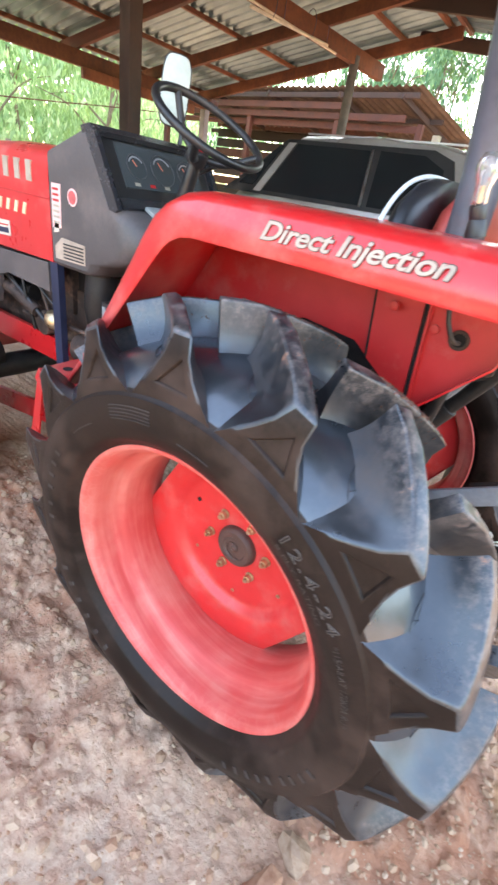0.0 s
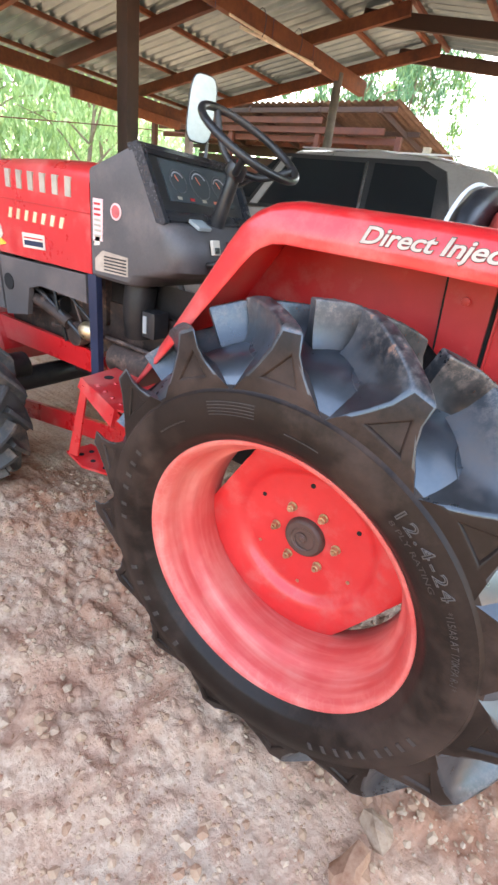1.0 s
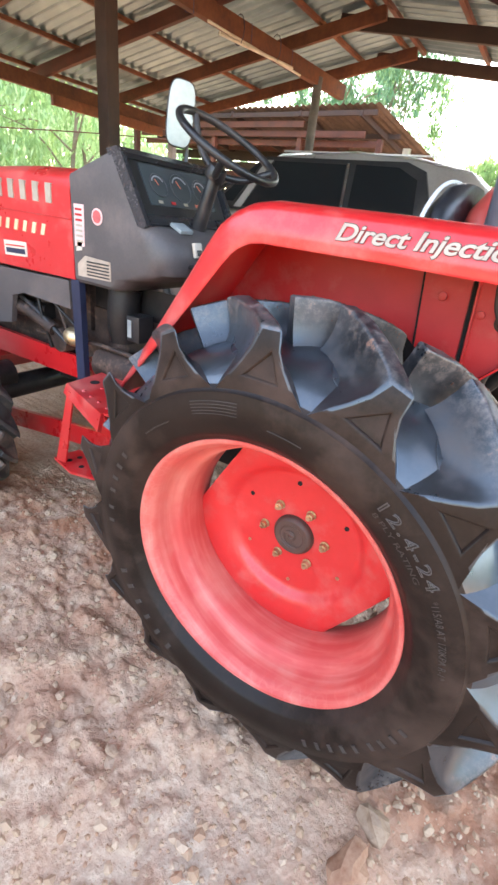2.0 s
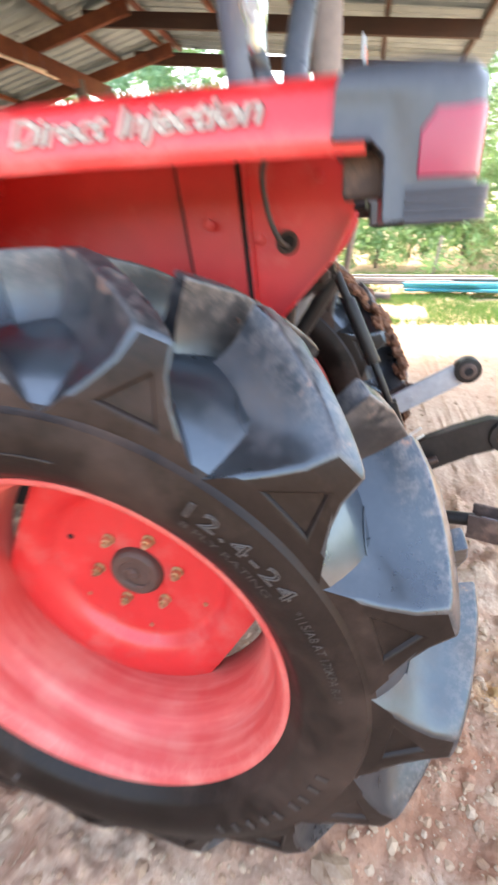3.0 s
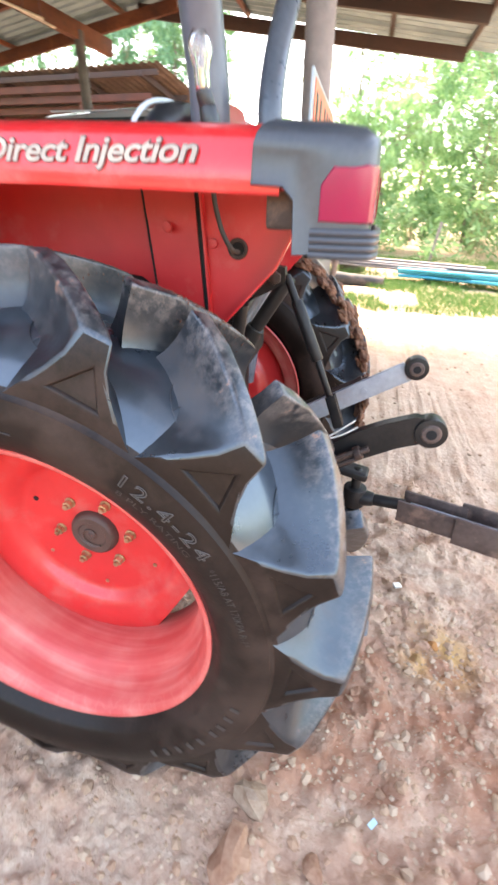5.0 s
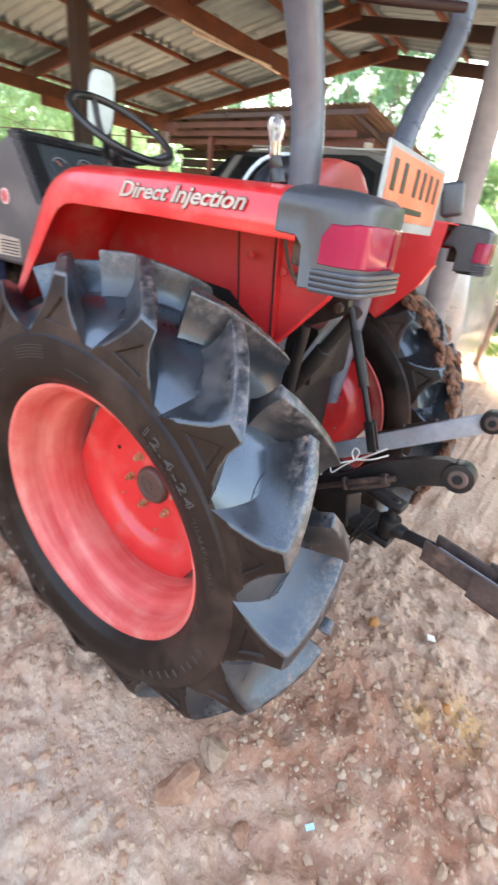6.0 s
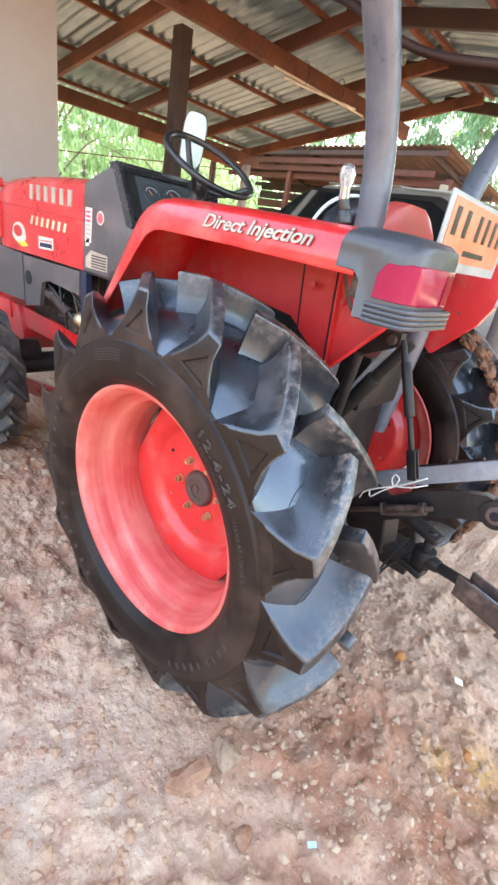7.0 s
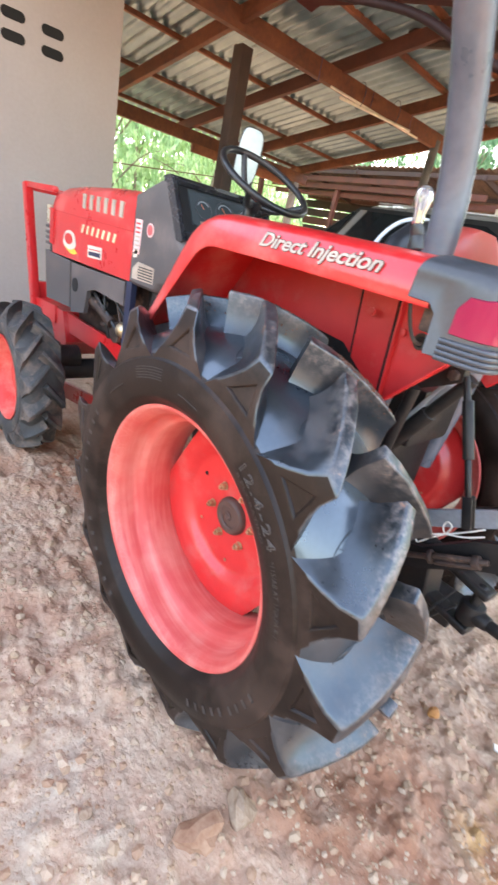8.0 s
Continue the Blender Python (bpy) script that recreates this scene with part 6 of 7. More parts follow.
rod(bm, (-1.64, 0.105, 0.30), (-1.64, 0.105, 0.55), 0.06, seg=20)
part("front_axle", bm, BLACK_STEEL, tractor, "black front axle beam", bevel=0.006)
bm = B()
prism(bm, [(-1.85, 0.165), (-1.29, 0.255), (-0.75, 0.33), (-0.75, 0.415), (-1.29, 0.342), (-1.85, 0.255)], 0.25, 0.27)
part("lower_frame", bm, RED, tractor, bevel=0.004)
# footstep
bm = B()
prism(bm, [(-0.968, 0.080), (-0.988, 0.28), (-0.74, 0.30), (-0.64, 0.04), (-0.665, 0.005), (-0.70, -0.005)], 0.643, 0.650, "z")
step = part("footstep", bm, RED, tractor, "red steel footstep with drilled treads", bevel=0.002)
bm = B()
pa, pb = Vector((-0.970, 0.078, 0.651)), Vector((-0.690, -0.010, 0.651))
q = [pa, pb, pb + Vector((-0.004, -0.012, -0.060)), pa + Vector((-0.006, -0.012, -0.035))]
vv = [bm.verts.new(p) for p in q] + [bm.verts.new(p + Vector((0.004, 0.012, 0))) for p in q]
for g in ((0, 1, 2, 3), (7, 6, 5, 4), (0, 4, 5, 1), (1, 5, 6, 2), (2, 6, 7, 3), (3, 7, 4, 0)):
    bm.faces.new([vv[k] for k in g])
part("step_flange", bm, RED, step, "folded red edge with worn paint", bevel=0.003)
for x, y, r_ in ((-0.915, 0.155, 0.017), (-0.86, 0.20, 0.012)):
    bm = B()
    rod(bm, (x, y, 0.6485), (x, y, 0.6515), r_, seg=16)
    part("tread_hole", bm, DARK_GAP, step)
for k in range(7):
    bm = B()
    x, y = -0.875 + 0.055 * (k % 4) + 0.02 * (k // 4), 0.075 - 0.014 * (k % 4) + 0.06 * (k // 4)
    rod(bm, (x, y, 0.650), (x, y, 0.6545), 0.008, 0.005, seg=10)
    part("grip_stud", bm, RED, step)
bm = B()
prism(bm, [(-0.940, 0.635), (-0.910, 0.632), (-0.985, 0.330), (-1.040, 0.322)], 0.056, 0.063)
part("step_side", bm, RED, step, bevel=0.002)
bm = B()
beam(bm, (-0.93, 0.14, 0.545), (-0.66, 0.045, 0.535), 0.010, 0.075)
part("step_brace", bm, RED, step, bevel=0.002)
bm = B()
prism(bm, [(-1.060, 0.062), (-1.045, 0.165), (-0.82, 0.155), (-0.80, 0.075), (-0.93, 0.035)], 0.312, 0.322, "z")
part("lower_tread", bm, RED, step, bevel=0.002)
for k in range(6):
    bm = B()
    x, y = -1.0 + 0.07 * (k % 3) + 0.01 * (k // 3), 0.085 + 0.04 * (k // 3)
    rod(bm, (x, y, 0.3205), (x, y, 0.3235), 0.010, seg=12)
    part("tread_hole", bm, DARK_GAP, step)
# front guard
for y in (CY - 0.21, CY + 0.21):
    bm = B()
    beam(bm, (-2.26, y, 0.55), (-2.42, y, 1.27), 0.045, 0.055)
    beam(bm, (-2.41, y, 1.262), (-1.98, y, 1.262), 0.03, 0.03)
    part("front_guard_post", bm, RED, tractor, "red steel grille guard", bevel=0.006)
bm = B()
beam(bm, (-2.41, CY - 0.21, 1.25), (-2.41, CY + 0.21, 1.25), 0.035, 0.035)
part("front_guard_bar", bm, RED, tractor, bevel=0.006)
bm = B()
beam(bm, (-2.30, CY - 0.21, 0.66), (-2.30, CY + 0.21, 0.66), 0.04, 0.16)
part("front_guard_bar", bm, RED, tractor, bevel=0.006)
bm = B()
beam(bm, (-2.28, CY - 0.2, 0.60), (-1.95, CY - 0.2, 0.62), 0.02, 0.10)
part("front_guard_bar", bm, RED, tractor, bevel=0.006)


# front wheels
def front_wheel(centre, mirror, steer_deg=0.0):
    S = 0.69
    v, f = lathe([(0.20, -0.08), (0.212, -0.088), (0.214, -0.095), (0.205, -0.095), (0.195, -0.08), (0.185, -0.05), (0.178, 0.0), (0.12, -0.012), (0.08, -0.03), (0.0005, -0.03)], (0, 0, 0), 64)
    R = Matrix.Rotation(radians(steer_deg), 4, "Z")

    def put(pts):
        out = []
        for p in pts:
            q = R @ Vector((p[0], p[1] * (-1 if mirror else 1), p[2]))
            out.append((centre[0] + q.x, centre[1] + q.y, centre[2] + q.z))
        return out
    w = mesh_part("front_wheel", put(v), flipped(f, mirror), RED_DUSTY, tractor, "dusty red front wheel", smooth=True, sharp=40)
    k = 0.66
    prof = [(r * k - 0.006 + (0.0 if r > 0.4 else 0.0), y * 0.68) for r, y in WALL] + [(r * k, y * 0.68) for r, y in CROWN] + [(r * k - 0.006, -y * 0.68) for r, y in WALL[::-1]]
    wv, wf = lathe(prof, (0, 0, 0), 96)
    V = LUG_V.copy()
    rr = np.hypot(V[:, 0], V[:, 2])
    rn = (0.66 * np.minimum(rr, 0.5) + np.maximum(rr - 0.5, 0) * 0.55)
    V[:, 0] *= rn / rr
    V[:, 2] *= rn / rr
    V[:, 1] *= 0.68
    mesh_part("tyre", put([tuple(p) for p in wv]), flipped(list(wf), mirror), RUBBER_OLD, w, "dusty lugged front tyre", smooth=True, sharp=42)
    lugs(V, LUG_F, 15, 7, centre, mirror, w, RUBBER_OLD, RUBBER_OLD, R)
    return w


front_wheel(Vector((-1.64, -0.02, 0.365)), False, 0)
front_wheel(Vector((-1.64, 2 * CY + 0.02, 0.365)), True, 0)

# rear axle, gearbox and three-point linkage
bm = B()
span(bm, (-0.6, CY - 0.16, 0.45), (0.20, CY + 0.16, 0.86))
rod(bm, (0, 0.03, 0.54), (0, 2 * CY - 0.03, 0.54), 0.085, seg=24)
rod(bm, (0, 0.02, 0.54), (0, 0.09, 0.54), 0.12, seg=24)
box(bm, (0.12, CY, 0.90), (0.26, 0.24, 0.16))
axle = part("rear_axle_housing", bm, BLACK_STEEL, tractor, "black oily rear axle and gearbox", bevel=0.012)
for s in (-1, 1):
    y0 = CY + s * 0.20
    if s < 0:
        bm = B()
        prism(bm, [(0.06, 0.90), (0.32, 1.028), (0.352, 1.048), (0.350, 1.075), (0.315, 1.078), (0.05, 0.97)], y0 - 0.014, y0 + 0.014)
        part("lift_arm", bm, BLACK_STEEL, tractor, "dark steel lift arm", bevel=0.005)
        bm = B()
        rod(bm, (0.332, y0 - 0.026, 1.056), (0.332, y0 + 0.026, 1.056), 0.013, seg=6)
        part("lift_pin", bm, ENGINE, tractor, bevel=0.002)
    if s < 0:
        bm = B()
        rod(bm, (0.352, y0, 1.06), (0.415, y0 + s * 0.012, 0.93), 0.008)
        rod(bm, (0.375, y0, 1.013), (0.430, y0 + s * 0.014, 0.897), 0.0125, 0.0125)
        rod(bm, (0.430, y0 + s * 0.015, 0.897), (0.468, y0 + s * 0.02, 0.81), 0.007)
        beam(bm, (0.464, y0 + s * 0.02 - 0.009, 0.825), (0.490, y0 + s * 0.02 - 0.009, 0.755), 0.005, 0.022)
        beam(bm, (0.464, y0 + s * 0.02 + 0.009, 0.825), (0.490, y0 + s * 0.02 + 0.009, 0.755), 0.005, 0.022)
        part("lift_rod", bm, BLACK_STEEL, tractor, "black threaded lift rod", bevel=0.002)
    bm = B()
    ya, yb = CY + s * 0.19, CY + s * 0.205
    if s < 0:
        prism(bm, [(0.10, 0.500), (0.30, 0.560), (0.424, 0.590), (0.543, 0.674), (0.620, 0.716), (0.66, 0.731), (0.692, 0.750), (0.692, 0.790), (0.648, 0.795), (0.588, 0.772), (0.516, 0.736), (0.416, 0.650), (0.10, 0.560)], yb - 0.012, yb + 0.012)
    else:
        beam(bm, (0.10, ya, 0.415), (0.668, yb, 0.759), 0.016, 0.060)
    xe, ze = (0.682, 0.763) if s < 0 else (0.689, 0.771)
    lower = part("lower_link", bm, BLACK_STEEL if s < 0 else GREY_STEEL, tractor, "flat steel lower link ending in a ball eye", bevel=0.005)
    bm = B()
    rod(bm, (xe, yb - 0.020, ze), (xe, yb + 0.020, ze), 0.034, seg=24)
    part("eye", bm, BLACK_STEEL, lower, bevel=0.004)
    bm = B()
    rod(bm, (xe, yb - 0.023, ze), (xe, yb + 0.023, ze), 0.022, seg=20)
    part("ball", bm, RUST_STEEL, lower, "worn steel ball", bevel=0.006, seg=3)
    bm = B()
    rod(bm, (xe, yb - 0.025, ze), (xe, yb + 0.025, ze), 0.011, seg=16)
    part("pin_hole", bm, DARK_GAP, lower)
    if s > 0:
        bm = B()
        rod(bm, (0.549, yb - 0.013, 0.684), (0.549, yb + 0.012, 0.684), 0.011, seg=6)
        part("bolt", bm, GREY_STEEL, lower)
    bm = B()
    rod(bm, (0.36, CY + s * 0.235, 0.600), (0.56, CY + s * 0.235, 0.716), 0.007)
    rod(bm, (0.445, CY + s * 0.235, 0.650), (0.452, CY + s * 0.235, 0.654), 0.017, seg=14)
    rod(bm, (0.455, CY + s * 0.240, 0.662), (0.53, CY + s * 0.240, 0.705), 0.006)
    rod(bm, (0.462, CY + s * 0.240, 0.648), (0.537, CY + s * 0.240, 0.690), 0.006)
    rod(bm, (0.532, CY + s * 0.235, 0.698), (0.545, CY + s * 0.235, 0.706), 0.016, seg=14)
    part("check_rod", bm, ENGINE, tractor, "rusty stabiliser turnbuckle", bevel=0.002)
# rod and pipe on the inner side of the near wheel
bm = B()
rod(bm, (0.275, 0.205, 1.01), (0.21, 0.26, 0.60), 0.014)
part("support_stay", bm, BLACK_STEEL, tractor, "dark steel stay")
bm = B()
rod(bm, (0.35, 0.315, 1.05), (0.17, 0.335, 0.76), 0.016)
rod(bm, (0.28, 0.322, 0.937), (0.17, 0.335, 0.76), 0.022)
part("lift_cylinder", bm, BLACK_STEEL, tractor, "black hydraulic cylinder", bevel=0.003)
# top link stowed along the back
bm = B()
beam(bm, (0.30, CY - 0.13, 1.02), (0.10, CY - 0.10, 0.66), 0.05, 0.012)
part("grey_plate_stay", bm, GREY_STEEL, tractor, bevel=0.003)
# drawbar, hitch fork and shaft
bm = B()
span(bm, (0.20, CY - 0.09, 0.40), (0.52, CY + 0.0, 0.47))
beam(bm, (0.30, CY - 0.05, 0.49), (0.44, CY - 0.085, 0.52), 0.070, 0.150)
rod(bm, (0.300, CY - 0.05, 0.60), (0.43, CY - 0.07, 0.575), 0.026)
# two prongs with an upright pin through them
beam(bm, (0.40, CY - 0.080, 0.596), (0.580, CY - 0.103, 0.570), 0.052, 0.022)
beam(bm, (0.40, CY - 0.080, 0.468), (0.572, CY - 0.103, 0.452), 0.052, 0.022)
rod(bm, (0.553, CY - 0.102, 0.440), (0.553, CY - 0.102, 0.588), 0.013, seg=14)
part("hitch_fork", bm, BLACK_STEEL, tractor, "black steel hitch fork", bevel=0.008, seg=3)
bm = B()
rod(bm, (0.553, CY - 0.102, 0.476), (0.553, CY - 0.102, 0.530), 0.030, seg=18)
rod(bm, (0.560, CY - 0.104, 0.501), (0.604, CY - 0.114, 0.506), 0.025, 0.018)
rod(bm, (0.600, CY - 0.113, 0.505), (0.680, CY - 0.131, 0.514), 0.0155)
part("drive_shaft", bm, BLACK_STEEL, tractor, "black universal joint shaft", bevel=0.004)
# open-topped channel, and the wider one that it slides in
TUBE_A, TUBE_B = Vector((0.670, CY - 0.129, 0.512)), Vector((1.02, CY - 0.272, 0.532))


def channel(t0, t1, w, h):
    a, b = TUBE_A.lerp(TUBE_B, t0), TUBE_A.lerp(TUBE_B, t1)
    side = (b - a).cross(Vector((0, 0, 1))).normalized()
    bm = B()
    beam(bm, a - Vector((0, 0, h / 2 - 0.004)), b - Vector((0, 0, h / 2 - 0.004)), w, 0.008)
    for k in (-1, 1):
        beam(bm, a + side * k * (w / 2 - 0.004), b + side * k * (w / 2 - 0.004), 0.008, h)
    return bm


shaft = part("shaft_tube", channel(0.0, 0.40, 0.062, 0.058), RUST_STEEL, tractor, "square dusty brown steel shaft tube on the hitch", bevel=0.0015)
part("outer_tube", channel(0.36, 1.0, 0.080, 0.072), RUST_STEEL, shaft, "wider rusty channel", bevel=0.002)
bm = B()
rod(bm, TUBE_A.lerp(TUBE_B, 0.06), TUBE_A.lerp(TUBE_B, 0.9), 0.014, seg=10)
part("inner_rod", bm, GREY_STEEL, shaft, "grey worn rod inside the tube")
# white cord tied in a bow round the link
for pts in ([(0.385, 0.245, 0.615), (0.395, 0.238, 0.650), (0.43, 0.236, 0.690), (0.470, 0.240, 0.722), (0.51, 0.238, 0.765), (0.545, 0.238, 0.805)],
            [(0.40, 0.240, 0.660), (0.44, 0.234, 0.700), (0.475, 0.236, 0.728), (0.515, 0.234, 0.752), (0.552, 0.236, 0.785)],
            [(0.470, 0.236, 0.726), (0.462, 0.232, 0.750), (0.468, 0.230, 0.772), (0.480, 0.232, 0.762), (0.474, 0.236, 0.730)],
            [(0.41, 0.238, 0.665), (0.42, 0.232, 0.652), (0.445, 0.234, 0.690), (0.48, 0.238, 0.735)]):
    bm = B()
    pipe(bm, [(0.455 + (x - 0.47) * 0.92, y - 0.012, 0.722 + (z - 0.725) * 0.72) for x, y, z in pts], 0.0019, seg=6)
    part("cord", bm, ROPE, tractor, "thin white cord tied round the link")
bm = B()
pipe(bm, [(0.50, CY - 0.10, 0.53), (0.47, CY - 0.12, 0.44), (0.455, CY - 0.13, 0.36), (0.475, CY - 0.12, 0.42), (0.52, CY - 0.11, 0.50)], 0.0035, seg=6)
part("wire_loop", bm, BLACK, tractor, "loose wire loop")

# canopy frame over the seat
bm = B()
sheet(bm, [(-0.95, 2.09), (-0.90, 2.105), (-0.5, 2.055), (-0.05, 1.97), (0.0, 1.955)], 0.02, CY - 0.20, CY + 0.36)
can = part("canopy", bm, RUST_PIPE, tractor, "dark red weathered canopy panel", bevel=0.008)
bm = B()
pipe(bm, [(-0.55, CY + 0.02, 1.93), (-0.24, CY + 0.04, 1.852), (-0.06, CY + 0.04, 1.765), (0.02, CY + 0.05, 1.725), (0.12, CY + 0.10, 1.705), (0.27, CY + 0.36, 1.755)], 0.011, seg=12)
part("canopy_pipe", bm, PIPE_DARK, can, "dark red bent pipe")

# ---- parked car ----
car = thing("parked_car", (-1.4, 3.7, 0), "dusty silver estate car with dark tinted windows parked in the shed", "car")
def car_section(x, zr, zb, half_r, half_b, z_low=0.32):
    yc = 3.68
    pts = []
    for s in (-1, 1):
        side = [(yc + s * half_b * 0.97, z_low), (yc + s * half_b, z_low + 0.2), (yc + s * half_b, zb - 0.12), (yc + s * (half_b - 0.02), zb), (yc + s * (half_r + (half_b - half_r) * 0.15), zr - 0.10),
                (yc + s * half_r, zr - 0.035), (yc + s * (half_r - 0.08), zr - 0.006)]
        pts.append(side)
    return pts[0] + [(yc, zr)] + pts[1][::-1]


bm = B()
rows = []
for x, zr, zb, hr, hb in ((-4.05, 0.82, 0.78, 0.60, 0.72), (-3.9, 1.02, 0.98, 0.66, 0.80), (-3.2, 1.16, 1.12, 0.70, 0.84), (-2.62, 1.24, 1.22, 0.72, 0.85), (-1.98, 1.755, 1.30, 0.66, 0.85), (-1.3, 1.79, 1.30, 0.67, 0.85), (-0.8, 1.765, 1.30, 0.66, 0.85), (-0.42, 1.70, 1.32, 0.65, 0.84), (-0.05, 1.42, 1.30, 0.66, 0.83), (0.10, 1.25, 1.2, 0.68, 0.81), (0.18, 0.7, 0.68, 0.66, 0.78)):
    rows.append([bm.verts.new((x, y, z)) for y, z in car_section(x, zr, zb, hr, hb)])
n = len(rows[0])
for a, b in zip(rows, rows[1:]):
    for k in range(n):
        bm.faces.new((a[k], a[(k + 1) % n], b[(k + 1) % n], b[k]))
bm.faces.new(rows[0])
bm.faces.new(rows[-1][::-1])
part("body", bm, CAR_PAINT, car, "dusty silver paint", bevel=0.0, sharp=45)


def car_pane(name, quad, mat, out, label=""):
    """A pane on the near side: corners of (x, z), laid on the leaning side."""
    def yy(z):
        t = (z - 1.30) / 0.40
        return 3.68 - (0.85 - 0.02 - t * 0.135) - out
    bm = B()
    fr = [bm.verts.new((x, yy(z), z)) for x, z in quad]
    bk = [bm.verts.new((x, yy(z) + 0.03, z)) for x, z in quad]
    bm.faces.new(fr)
    bm.faces.new(bk[::-1])
    for k in range(len(quad)):
        q = (k + 1) % len(quad)
        bm.faces.new((fr[k], fr[q], bk[q], bk[k]))
    part(name, bm, mat, car, label)


car_pane("door_window_frame", [(-2.62, 1.28), (-2.50, 1.36), (-2.08, 1.705), (-0.85, 1.715), (-0.70, 1.66), (-0.58, 1.40), (-0.62, 1.28)], BLACK, 0.006, "black window surround")
car_pane("side_window", [(-2.46, 1.34), (-2.30, 1.34), (-2.10, 1.655), (-2.14, 1.655)], CAR_GLASS, 0.012)
car_pane("side_window", [(-2.18, 1.31), (-1.275, 1.31), (-1.325, 1.675), (-1.97, 1.675)], CAR_GLASS, 0.012, "dark tinted glass")
car_pane("side_window", [(-1.20, 1.31), (-0.68, 1.31), (-0.74, 1.60), (-0.90, 1.675), (-1.24, 1.68)], CAR_GLASS, 0.012, "dark tinted glass")
car_pane("pillar", [(-2.275, 1.30), (-2.20, 1.30), (-1.99, 1.68), (-2.055, 1.68)], CAR_PAINT, 0.016, "silver pillar")
car_pane("chrome_strip", [(-1.262, 1.30), (-1.238, 1.30), (-1.292, 1.685), (-1.312, 1.685)], CHROME, 0.018, "bright chrome strip")
bm = B()
beam(bm, (-1.95, 3.06, 1.762), (-0.65, 3.06, 1.766), 0.012, 0.012)
part("roof_rail", bm, CAR_PAINT, car)
bm = B()
span(bm, (-0.98, 3.2, 1.77), (-0.93, 3.25, 1.83))
part("aerial_base", bm, WHITE, car)
for x in (-3.3, -0.55):
    for y in (2.88, 4.48):
        v, f = lathe([(0.0005, -0.05), (0.18, -0.05), (0.19, -0.08), (0.24, -0.10), (0.30, -0.095), (0.325, -0.07), (0.325, 0.07), (0.24, 0.10), (0.0005, 0.10)], (x, y, 0.325), 40)
        wv = mesh_part("wheel", v, f, RUBBER_OLD, car, smooth=True, sharp=40)


# ---- yard: trees, pile, grass, stones ----
def leaves(name, clumps, per, size, material, parent, seed, droop=0.3, aspect=3.2):
    """Many small pointed leaves, gathered in clumps of (x, y, z, radius)."""
    rng = np.random.RandomState(seed)
    c = np.repeat(np.array(clumps, float), per, axis=0)
    n = len(c)
    d = rng.normal(size=(n, 3))
    d /= np.linalg.norm(d, axis=1)[:, None]
    p = c[:, :3] + d * (c[:, 3] * rng.rand(n) ** 0.45)[:, None] * np.array([1, 1, 0.8])
    u = rng.normal(size=(n, 3))
    u[:, 2] -= droop * 3
    u /= np.linalg.norm(u, axis=1)[:, None]
    w = np.cross(u, rng.normal(size=(n, 3)))
    w /= np.linalg.norm(w, axis=1)[:, None]
    L = size * (0.5 + rng.rand(n))[:, None]
    v = np.stack([p - u * L / 2, p + w * L / aspect / 2, p + u * L / 2, p - w * L / aspect / 2], 1).reshape(-1, 3)
    f = np.arange(n * 4).reshape(-1, 4)
    return mesh_part(name, v.tolist(), f.tolist(), material, parent)


def tree(x, y, h, spread, seed, material=LEAF_PALE, label="leafy green tree with drooping branches", size=0.16, per=34, low=0.25, clumps=120, trunk=0.065, droop=0.9):
    r = random.Random(seed)
    t = thing("tree", (x, y, 0), label, "tree", "trees round the yard")
    top = (x + r.uniform(-.4, .4), y + r.uniform(-.4, .4), h * 0.92)
    bm = B()
    pipe(bm, [(x, y, -0.1), (x + r.uniform(-.1, .1), y, h * 0.3), (x + r.uniform(-.2, .2), y, h * 0.6), top], trunk, seg=10, taper=trunk * 0.25)
    part("trunk", bm, BARK, t)
    cl = []
    for k in range(7):
        a, z0 = r.uniform(0, 6.28), h * r.uniform(0.25, 0.75)
        e = (x + spread * 0.8 * math.cos(a), y + spread * 0.8 * math.sin(a), z0 + r.uniform(0.2, 1.2))
        bm = B()
        pipe(bm, [(x, y, z0), ((x + e[0]) / 2, (y + e[1]) / 2, (z0 + e[2]) / 2 + 0.3), e], trunk * 0.4, seg=6, taper=trunk * 0.1)
        part("limb", bm, BARK, t)
    for k in range(clumps):
        a, q = r.uniform(0, 6.28), r.random() ** 0.55
        z = h * (low + (1 - low) * r.random())
        s = spread * q * (1.05 - 0.55 * abs((z / h - 0.55)) * 1.2)
        cl.append((x + s * math.cos(a), y + s * math.sin(a), z, r.uniform(0.2, 0.55)))
    leaves("crown", cl, per, size, material, t, seed, droop)
    return t


# behind the eave
for i, (x, y, h, s, m) in enumerate(((-9.5, 2.2, 5.5, 1.8, LEAF_PALE), (-10.5, 4.6, 6.0, 2.0, LEAF), (-9.3, 6.6, 5.0, 1.8, LEAF_BLUE), (-11.5, 8.6, 6.5, 2.2, LEAF_PALE), (-13.5, 3.4, 7, 2.4, LEAF_PALE), (-13.8, 7.0, 7, 2.5, LEAF_PALE),
                                     (-14.5, 11.5, 7, 2.5, LEAF))):
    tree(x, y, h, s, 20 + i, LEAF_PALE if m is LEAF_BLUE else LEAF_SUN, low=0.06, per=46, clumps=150)
